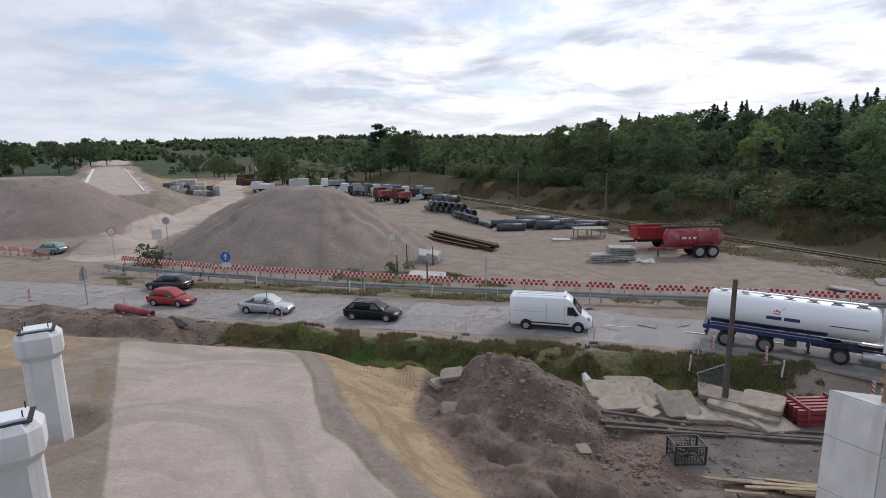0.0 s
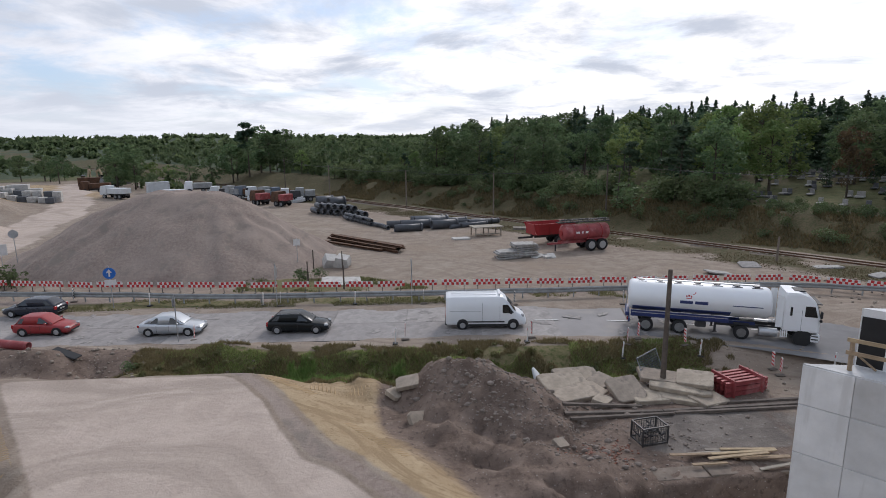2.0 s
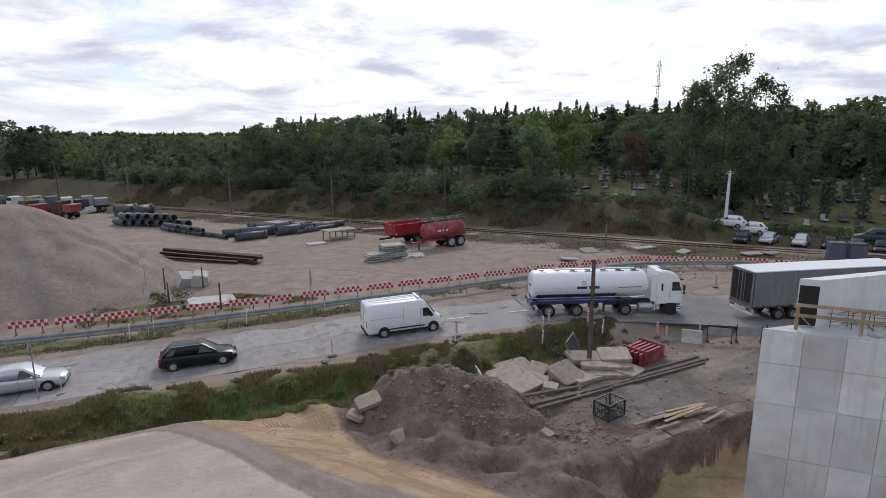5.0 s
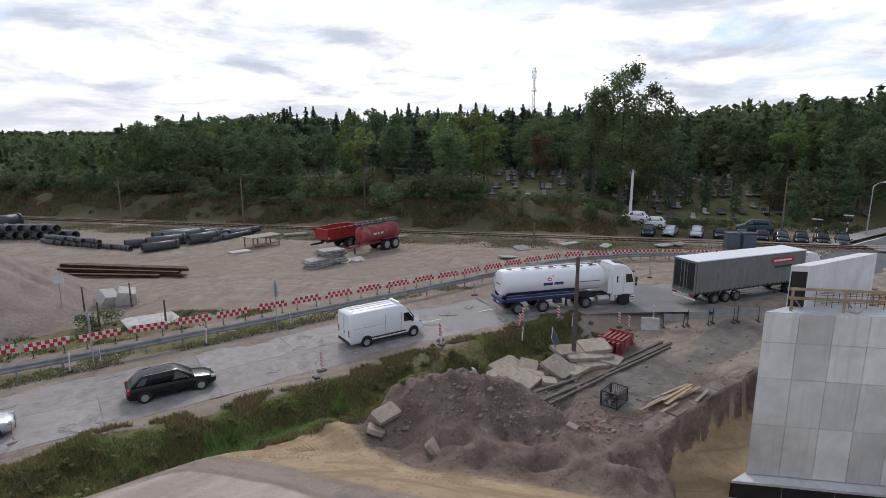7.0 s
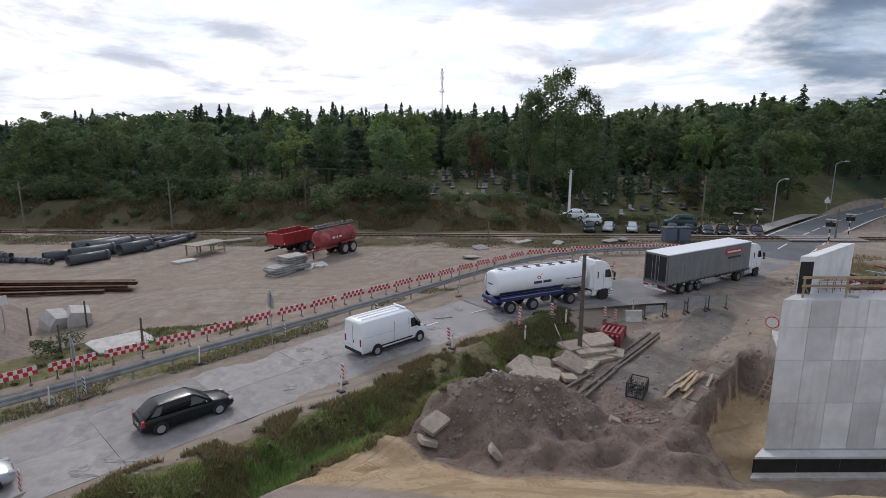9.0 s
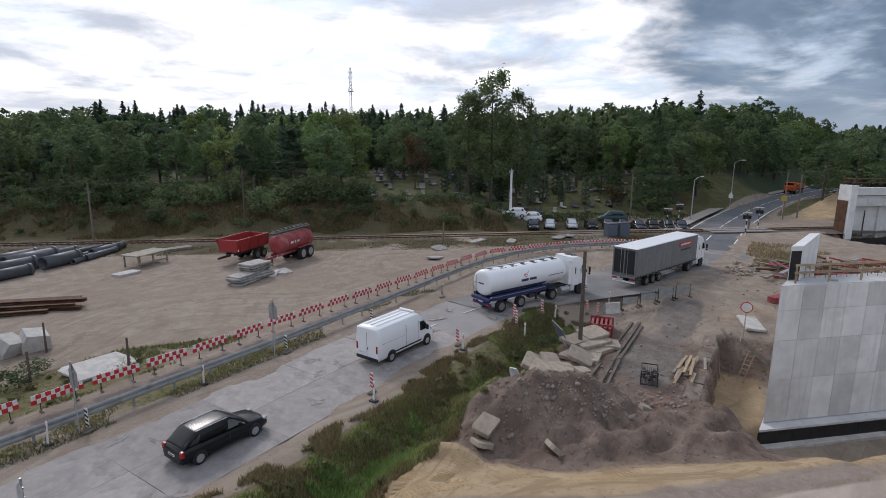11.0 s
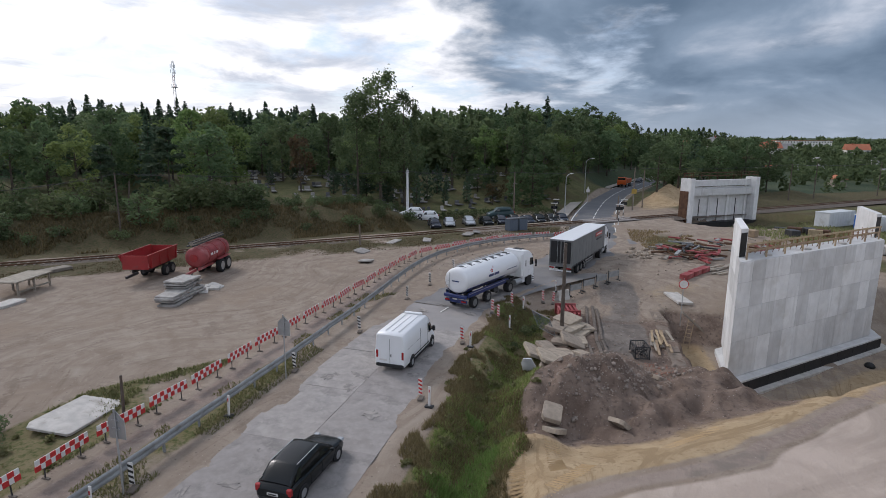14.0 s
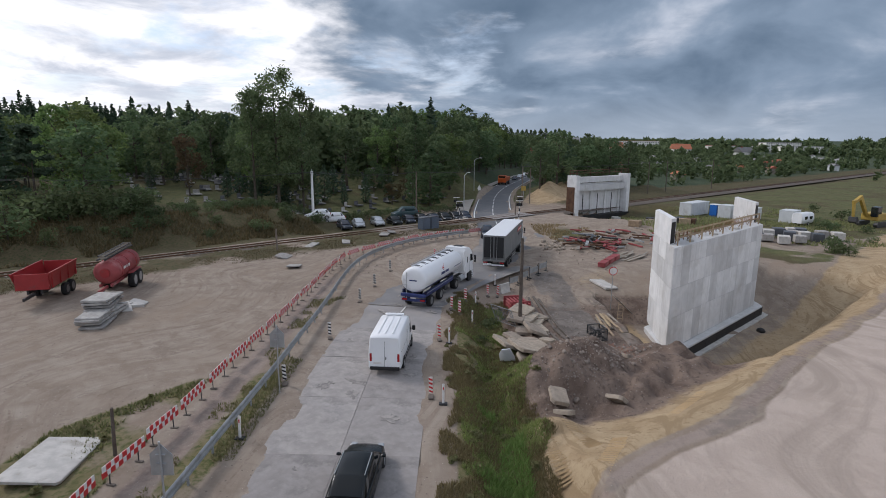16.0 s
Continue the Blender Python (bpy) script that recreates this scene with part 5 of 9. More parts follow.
    for i in range(44):
        s, d = rng.uniform(1, 50), rng.uniform(20, 44)
        x, y = rail_point(s, d)
        if free(x, y, 2.2):
            r = rng.uniform()
            plant("thuja" if r < 0.45 else "spruce" if r < 0.8 else "broad" if r < 0.9 else "column", x, y, rng.uniform(2.8, 5.0) + (3.0 if r > 0.8 else 0.0), rng, "trees among the graves", 1.2)
    # clipped hedge between the car park and the burial ground
    for i in range(44):
        x, y = rail_point(11 + i * 0.85, 11.6 - i * 0.02)
        plant("shrub", x, y, rng.uniform(1.5, 1.9), rng, "hedge behind the car park", 0.85)
    # young trees and scrub round the storage yard
    for x, y, h, kind in ((-96, 172, 11, "broad"), (-88, 165, 10, "broad"), (-84, 148, 12.5, "broad"), (-81, 151, 12, "broad"), (-87, 153, 11, "broad"), (-76, 151, 7.5, "light"), (-73, 153, 6.5, "light"), (-70, 160, 8, "broad"), (-65, 163, 9, "broad"), (-61, 169, 12, "broad"), (-56, 169, 16, "pine"), (-53, 171, 14.5, "broad"), (-50, 170, 12, "broad"), (-46, 175, 13, "broad"), (-136, 187, 9, "broad"), (-131, 191, 10, "broad"), (-127, 195, 8, "broad"), (-240, 226, 15, "broad"), (-236, 231, 14, "broad"), (-231, 236, 15, "broad"), (-226, 241, 14, "broad"), (-254, 211, 17, "broad"), (-250, 216, 16, "broad"), (-84, 158, 9, "broad"), (-118, 178, 9, "broad"), (-126, 186, 9, "broad"), (-60, 170, 10, "broad"), (-50, 178, 13, "pine"), (-46, 172, 9, "broad"), (-30, 165, 9, "broad"), (-14, 160, 8, "broad"), (-110, 190, 8, "broad"), (-38, 158, 7, "light"), (-41, 47.5, 2.6, "shrub"), (-39.5, 47, 2.0, "shrub"), (-14.8, 47.6, 1.5, "shrub"), (-13.6, 48.5, 1.1, "shrub"), (60, -32, 2.5, "shrub"), (47, -21, 2.2, "shrub"), (49, -23, 1.8, "shrub")):
        plant(kind, x, y, h, rng, "scrub round the site", 1.2)
    for i in range(13):
        plant("column", 352 - i * 0.5 + rng.normal(0, 1), -8 - i * 3.1 + rng.normal(0, 0.6), rng.uniform(16, 18.5), rng, "row of far poplars", 1.2)
    # allotment greenery past the second abutment
    for i in range(110):
        x, y = rng.uniform(150, 340), rng.uniform(-190, 5)
        s, d = rail_sd(x, y)
        if d < 14 or line_distance(np.array([x]), np.array([y]), ROAD)[0] < 10:
            continue
        plant("broad" if rng.uniform() < 0.6 else "light", x, y, rng.uniform(2.2, 4.2), rng, "garden trees", 1.2)


wood()


def far_woods():
    """Woods and scrub too far off to be counted: joined leaf clumps on the distant ground."""
    rng = np.random.default_rng(77)
    V, F, o = [], [], 0

    def grove(x, y, h, n, size):
        nonlocal o
        z = height(x, y)
        for i in range(len(x)):
            p = crown_points(rng, "broad" if rng.uniform() < 0.7 else "spruce", h[i], n)
            p += np.array([x[i], y[i], z[i] - h[i] * 0.12])
            v, f = blade_cards(rng, p, size, 0.8)
            V.append(v), F.append(f + o)
            o += len(v)

    # behind the front of the wood
    s, d = rng.uniform(-30, 330, 620), rng.uniform(85, 260, 620)
    x, y = rail_point(s, d)
    keep = (line_distance(x, y, ROAD) > 16) & (x > 4) & (y > 24)
    grove(x[keep], y[keep], rng.uniform(10.5, 14, keep.sum()), 80, 1.1)
    # right hand wood edge along the dark road
    x, y = rng.uniform(95, 300, 900), rng.uniform(-30, 110, 900)
    q = line_distance(x, y, ROAD)
    keep = (q > np.where(x > 205, 10, 30)) & (q < 95) & (y > np.interp(x, ROAD_X, ROAD_Y))
    grove(x[keep], y[keep], rng.uniform(13, 17, keep.sum()), 150, 0.9)
    # gardens past the second abutment
    x, y = rng.uniform(92, 430, 900), rng.uniform(-230, 6, 900)
    ss, dd = rail_sd(x, y)
    keep = (dd > 12) & (line_distance(x, y, ROAD) > 12)
    grove(x[keep], y[keep], rng.uniform(3.0, 7.0, keep.sum()), 90, 0.6)
    # scrub behind the yard
    x, y = rng.uniform(-72, 40, 520), rng.uniform(138, 330, 520)
    ss, dd = rail_sd(x, y)
    ev, eu = (x + 82) * -0.683 + (y - 88) * 0.730, (x + 82) * 0.730 + (y - 88) * 0.683
    keep = (np.abs(dd) > 11) & (eu > 30)
    grove(x[keep], y[keep], rng.uniform(3.5, 9.0, keep.sum()), 100, 0.7)
    # low scrub over the waste ground out to the woods
    x, y = rng.uniform(-190, 30, 1500), rng.uniform(128, 430, 1500)
    ss, dd = rail_sd(x, y)
    ev, eu = (x + 82) * -0.683 + (y - 88) * 0.730, (x + 82) * 0.730 + (y - 88) * 0.683
    keep = (np.abs(dd) > 12) & (np.abs(eu) > 22) & ((eu > 45) | (ev > 150)) & (vnoise(x, y, 45, 15) > -0.24) & (np.hypot(x + 62, y - 132) > 26)
    grove(x[keep], y[keep], rng.uniform(1.6, 5.0, keep.sum()), 60, 0.5)
    # belts out to the horizon
    for dist, n, h, size in ((210, 600, 6.0, 1.0), (300, 1150, 7.0, 1.4), (450, 1500, 8.5, 2.0), (680, 1500, 9.5, 3.0), (1000, 1400, 11, 4.8), (1600, 1300, 13, 8.5), (2500, 1100, 15, 14.0)):
        ang = rng.uniform(radians(-78), radians(178), n)
        r = dist * rng.uniform(0.8, 1.3, n)
        x, y = r * np.cos(ang), r * np.sin(ang)
        ss, dd = rail_sd(x, y)
        ev, eu = (x + 82) * -0.683 + (y - 88) * 0.730, (x + 82) * 0.730 + (y - 88) * 0.683
        keep = (np.abs(dd) > 16) & (line_distance(x, y, ROAD) > 20) & ((np.abs(eu) > 40) | (ev > 420))
        keep &= (vnoise(x, y, dist * 0.25, 5) > -0.3) & ~((x < -60) & (r < 260))
        low = np.where((x < -20) & (r < 900), 0.62, 1.0)[keep]
        grove(x[keep], y[keep], h * low * rng.uniform(0.55, 1.1, keep.sum()), 27, size * 1.15)
    me = quick_mesh("far_woods", np.concatenate(V), np.concatenate(F), M_LEAF_A)
    tagged(new("far_woods", me), "distant dark green woods and scrub out to the horizon", "woods", kind="stuff")


far_woods()


def grass_stuff():
    rng = np.random.default_rng(12)

    def field(name, x, y, tall, mat, label, width=0.035):
        z = height(x, y)
        n = len(x)
        ang = rng.uniform(0, 2 * np.pi, n)
        h = tall * rng.uniform(0.45, 1.25, n)
        lean = rng.normal(size=(n, 2)) * 0.35 * h[:, None]
        base = np.column_stack([x, y, z - 0.03])
        side = np.column_stack([np.cos(ang), np.sin(ang), np.zeros(n)]) * width * rng.uniform(0.6, 1.6, (n, 1))
        tip = base + np.column_stack([lean, h])
        v = np.stack([base - side, base + side, tip], 1).reshape(-1, 3)
        tagged(new(name, quick_mesh(name, v, np.arange(n * 3).reshape(n, 3), mat)), label, "grass", kind="stuff")

    def scatter(n, x0, x1, y0, y1, cut, size, seed):
        x, y = rng.uniform(x0, x1, n), rng.uniform(y0, y1, n)
        k = rough(x, y, size, seed) > cut
        return x[k], y[k]

    x, y = scatter(70000, -19, 11.5, 27.0, 31.4, -0.12, 2.6, 3)
    k = (np.abs(y - 29.3) < 1.75 + rough(x, y, 2.0, 9) * 1.6)
    field("verge_grass", x[k], y[k], 0.19, M_GRASS, "long green grass in the roadside ditch", 0.03)
    x, y = scatter(110000, -21, 13.5, 26.8, 31.9, -0.12, 1.4, 14)
    k = (np.abs(y - 29.4) < 2.0 + rough(x, y, 1.6, 19) * 1.8)
    field("dry_grass", x[k], y[k], 0.24, M_GRASS_DRY, "dry straw-coloured weeds on the roadside verge", 0.022)
    x, y = scatter(15000, -12.5, -5.5, 28.2, 31.0, -0.02, 2.0, 24)
    field("lush_grass", x, y, 0.36, M_LUSH, "tall bright green grass patch in the ditch", 0.03)
    for wx, wy, wh in ((-20.5, 29.0, 0.7), (-15.2, 28.9, 0.6), (5.4, 29.4, 0.6), (7.6, 29.0, 0.9), (8.6, 28.4, 0.8)):
        plant("shrub", wx, wy, wh, rng, "weeds in the ditch", 1.5)
    # ragged weeds
    V, F, o = [], [], 0
    for i in range(172):
        if i < 160:
            x, y = rng.uniform(-20, 12), rng.normal(29.4, 1.0)
        else:
            x, y = rng.uniform(-18, -6), rng.normal(45.8, 1.0)
        hh = rng.uniform(0.15, 0.4)
        p = crown_points(rng, "shrub", hh, 70) * np.array([1.4, 1.4, 1.0]) + np.array([x, y, gz(x, y) - 0.05])
        v, f = blade_cards(rng, p, 0.10, 0.9)
        V.append(v), F.append(f + o)
        o += len(v)
    tagged(new("weeds", quick_mesh("weeds", np.concatenate(V), np.concatenate(F), M_WEED)), "ragged olive-green weeds in the ditch and yard edge", "weeds", kind="stuff")
    x, y = scatter(26000, -44, 12, 39.9, 42.3, 0.03, 2.5, 15)
    field("strip_grass", x, y, 0.17, M_WEED, "thin dry weeds under the crash barrier", 0.03)
    x, y = scatter(17000, -20, -2, 43.9, 52.0, 0.0, 1.6, 16)
    k = (y < np.minimum(48.9 - (x + 10) * 0.75, 48.4)) & (height(x, y) < 0.35)
    x, y = x[k], y[k]
    field("yard_grass", x, y, 0.2, M_WEED, "tufts of weeds beside the barrier boards", 0.05)
    s, d = rng.uniform(-90, 16, 42000), rng.uniform(0.5, 11.5, 42000)
    x, y = rail_point(s, d)
    k = rough(x, y, 4.0, 17) > -0.15
    field("bank_grass", x[k], y[k], 0.5, M_BANK, "rough olive-brown grass on the railway bank", 0.07)
    s, d = rng.uniform(-60, 42, 26000), rng.uniform(-11, -5.2, 26000)
    x, y = rail_point(s, d)
    k = rough(x, y, 3.0, 18) > -0.08
    field("track_grass", x[k], y[k], 0.14, M_BANK, "sparse dry grass beside the track", 0.035)
    x, y = scatter(22000, 36, 75, -38, 4, -0.02, 5.0, 19)
    field("field_grass", x, y, 0.4, M_WEED, "rough green grass beyond the site track", 0.08)
    x, y = scatter(4000, 36, 52, 12, 20, 0.12, 3.0, 20)
    field("island_grass", x, y, 0.3, M_GRASS_DRY, "tufts of grass between the road and the site track", 0.06)


grass_stuff()


# ---- vehicles ----
def wheel(parent, x, y, r=0.32, w=0.21, rim=M_RIM, name="wheel", at=None):
    """Tyre with a dished rim; y gives the side that it faces."""
    s = 1 if y > 0 else -1
    rings = []
    for rr, yy in ((r * 0.62, -w / 2), (r * 0.93, -w / 2), (r, -w / 2 + 0.03), (r, w / 2 - 0.03), (r * 0.93, w / 2), (r * 0.64, w / 2)):
        rings.append([(x + rr * math.cos(a * math.pi / 9), y + yy * s, r + rr * math.sin(a * math.pi / 9)) for a in range(18)])
    tyre = part(name, Builder().loft(rings, caps=False), M_TYRE, parent)
    rr = r * 0.64
    d = Builder()
    face = [[(x + q * math.cos(a * math.pi / 9), y + yy * s, r + q * math.sin(a * math.pi / 9)) for a in range(18)] for q, yy in ((rr, w / 2 - 0.01), (rr * 0.9, w / 2 - 0.05), (rr * 0.35, w / 2 - 0.035), (rr * 0.22, w / 2 - 0.005))]
    d.loft(face, caps=True)
    part("rim", d, rim, tyre)
    if at is not None:
        tyre.matrix_basis = at


def car_rings(stations, width):
    """Cross sections of a car body: rows of x, sill height, shoulder height, share of the half width."""
    out = []
    for x, zb, zt, k in stations:
        w = width / 2 * k
        half = [(0.0, zb), (w * 0.86, zb), (w * 0.985, zb + 0.10), (w, zb + (zt - zb) * 0.45), (w * 0.985, zt - 0.16), (w * 0.94, zt - 0.04), (w * 0.80, zt + 0.012), (0.0, zt + 0.035)]
        out.append([(x, y, z) for y, z in half] + [(x, -y, z) for y, z in half[-2:0:-1]])
    return out


def car(m, paint, label, style="saloon", length=4.5, width=1.76, height=1.44, group="", rails=False):
    """A passenger car, front towards +x."""
    th = thing("car", m, label, "car", group)
    h = length / 2
    belt = 0.64 * height
    nose = 0.46 * height
    estate = style in ("estate", "suv", "hatch")
    rear = belt + 0.02 if estate else belt + 0.03
    rise = 0.06 if style == "suv" else 0.0
    st = [(-h, 0.38, rear - 0.22, 0.80), (-h + 0.07, 0.26, rear - 0.09, 0.90), (-h + 0.30, 0.22, rear, 0.965), (-h + 0.8, 0.20, rear, 1.0), (-0.3, 0.19, belt, 1.0), (h - 1.35, 0.20, belt - 0.04, 1.0), (h - 0.85, 0.21, belt - 0.13, 0.985), (h - 0.35, 0.22, nose + 0.06, 0.93), (h - 0.10, 0.24, nose - 0.04, 0.84), (h, 0.32, nose - 0.14, 0.72)]
    st = [(x, zb + rise, zt + rise, k) for x, zb, zt, k in st]
    body = part("body", Builder().loft(car_rings(st, width)), paint, th)
    # cabin: roof panel on pillars, glass between
    roof = height - 0.02
    xf0, xf1 = h - 1.18, h - 2.0
    if style == "estate":
        xr1, xr0 = -h + 0.78, -h + 0.20
    elif style in ("hatch", "suv"):
        xr1, xr0 = -h + 0.70, -h + 0.28
    else:
        xr1, xr0 = -h + 1.32, -h + 0.42
    wb, wt = width * 0.455, width * 0.36
    bz = belt + rise
    cab = [(xf0, wb, bz - 0.02), (xr0, wb * 0.95, bz + 0.01), (xf1, wt, roof), (xr1, wt, roof - 0.02)]
    (x0, w0, z0), (x1, w1, z1), (x2, w2, z2), (x3, w3, z3) = cab
    xm = (x2 + x3) / 2
    rings = []
    for x, w, wr, zl, zr in ((x0, w0, w0 * 0.9, z0 - 0.04, z0), (x2, w0, w2, bz - 0.02, z2), (x2 - 0.25, w0, w2 * 1.02, bz - 0.02, z2 + 0.022), (xm, w0, w2 * 1.03, bz - 0.02, roof + 0.035), (x3 + 0.2, w0 * 0.99, w3 * 1.01, bz - 0.02, z3 + 0.012), (x3, w1, w3, bz - 0.02, z3), (x1, w1, w1 * 0.9, z1 - 0.04, z1)):
        half = [(0.0, zl), (w, zl), (wr, zr - 0.0), (wr * 0.86, zr + 0.035), (wr * 0.5, zr + 0.055), (0.0, zr + 0.062)]
        rings.append([(x, y, z) for y, z in half] + [(x, -y, z) for y, z in half[-2:0:-1]])
    b = Builder().loft(rings)
    part("roof", b, paint, th)

    def pane(name, corners, lift, mat=M_GLASS):
        q = [Vector(c) for c in corners]
        n = (q[1] - q[0]).cross(q[3] - q[0]).normalized()
        q = [c + n * lift for c in q]
        part(name, Builder().add([tuple(c) for c in q] + [tuple(c - n * 0.004) for c in q], [(0, 1, 2, 3), (7, 6, 5, 4), (0, 4, 5, 1), (1, 5, 6, 2), (2, 6, 7, 3), (3, 7, 4, 0)]), mat, th)

    lerp = lambda a, c, t: tuple(a[i] + (c[i] - a[i]) * t for i in range(3))

    def window(name, a, c, d, e, i0, i1, j0, j1, lift=0.012):
        """A pane in the four-cornered face a c d e, inset by shares."""
        lo = lambda t: lerp(a, c, t)
        hi = lambda t: lerp(e, d, t)
        pane(name, [lerp(lo(i0), hi(i0), j0), lerp(lo(i1), hi(i1), j0), lerp(lo(i1), hi(i1), j1), lerp(lo(i0), hi(i0), j1)], lift)

    P = lambda k, s: (cab[k][0], s * cab[k][1], cab[k][2])
    window("windscreen", P(0, -1), P(0, 1), P(2, 1), P(2, -1), 0.05, 0.95, 0.06, 0.95, 0.02)
    window("rear_window", P(1, 1), P(1, -1), P(3, -1), P(3, 1), 0.07, 0.93, 0.16 if estate else 0.10, 0.92, 0.02)
    for s in (1, -1):
        A, B, C, D = P(0, s), P(1, s), P(3, s), P(2, s)
        if s > 0:
            spans = ((0.05, 0.44), (0.47, 0.78), (0.81, 0.95)) if estate else ((0.05, 0.46), (0.49, 0.86))
            for i0, i1 in spans:
                window("side_window", A, B, C, D, i0, i1, 0.12, 0.88)
        else:
            spans = ((0.05, 0.19), (0.22, 0.53), (0.56, 0.95)) if estate else ((0.14, 0.51), (0.54, 0.95))
            for i0, i1 in spans:
                window("side_window", B, A, D, C, i0, i1, 0.12, 0.88)
    wx = (h - 0.88, -h + 0.82)
    for x in wx:
        for s in (1, -1):
            arch = Builder()
            arc = [(x + 0.37 * math.cos(a), s * (width / 2 + 0.002), 0.31 + rise + 0.37 * math.sin(a)) for a in [math.pi * i / 10 for i in range(11)]]
            arc += [(x - 0.36, s * (width / 2 + 0.002), 0.19 + rise), (x + 0.36, s * (width / 2 + 0.002), 0.19 + rise)]
            inner = [(p[0], p[1] - s * 0.06, p[2]) for p in arc]
            k = len(arc)
            arch.add(arc + inner, [tuple(range(k)) if s < 0 else tuple(range(k - 1, -1, -1))] + [(i, (i + 1) % k, k + (i + 1) % k, k + i) for i in range(k)])
            part("wheel_arch", arch, M_PLASTIC, th)
            wheel(th, x, s * (width / 2 - 0.085), 0.315 + rise * 0.5)
    for s in (1, -1):
        part("headlight", Builder().box((h - 0.17, s * width * 0.345, nose + rise - 0.035), (0.30, 0.30, 0.13), bevel=0.04), M_LAMP, th)
        part("tail_light", Builder().box((-h + 0.09, s * width * 0.40, rear + rise - 0.20), (0.16, 0.22, 0.30 if estate else 0.17), bevel=0.03), M_LAMP_RED, th)
        part("wing_mirror", Builder().box((h - 1.55, s * (width / 2 + 0.09), bz + 0.06), (0.12, 0.20, 0.13), bevel=0.03), paint, th)
        part("door_seam", Builder().box((0.05, s * (width / 2 - 0.004), 0.58), (0.012, 0.02, 0.55)).box((-h + 1.45, s * (width / 2 - 0.004), 0.58), (0.012, 0.02, 0.5)), M_PLASTIC, th)
        part("door_handle", Builder().box((-0.12, s * (width / 2 - 0.003), bz - 0.16), (0.16, 0.035, 0.03)), paint, th)
        if rails:
            part("roof_rail", Builder().tube((x2 - 0.15, s * wt * 0.93, roof + 0.06), (x3 + 0.1, s * wt * 0.93, roof + 0.05), 0.022, n=6), M_STEEL, th)
    part("bumper_trim", Builder().box((-h + 0.05, 0, 0.36 + rise), (0.14, width * 0.72, 0.14), bevel=0.03), M_PLASTIC, th)
    part("bumper_trim", Builder().box((h - 0.07, 0, 0.34 + rise), (0.16, width * 0.6, 0.16), bevel=0.03), M_PLASTIC, th)
    part("grille", Builder().box((h - 0.055, 0, nose + rise - 0.12), (0.10, width * 0.36, 0.09), bevel=0.02), M_PLASTIC, th)
    part("number_plate", Builder().box((-h - 0.012, 0, 0.60 + rise), (0.03, 0.50, 0.11)), M_WHITE_SIGN, th)
    part("plate_bar", Builder().box((-h - 0.03, 0, 0.60 + rise), (0.012, 0.36, 0.05)), M_PLASTIC, th)
    return th


def drive(x, y, deg, z=0.02):
    return pose(x, y, z, 0, 0, deg) @ Matrix.Scale(1 / TRUE, 4)


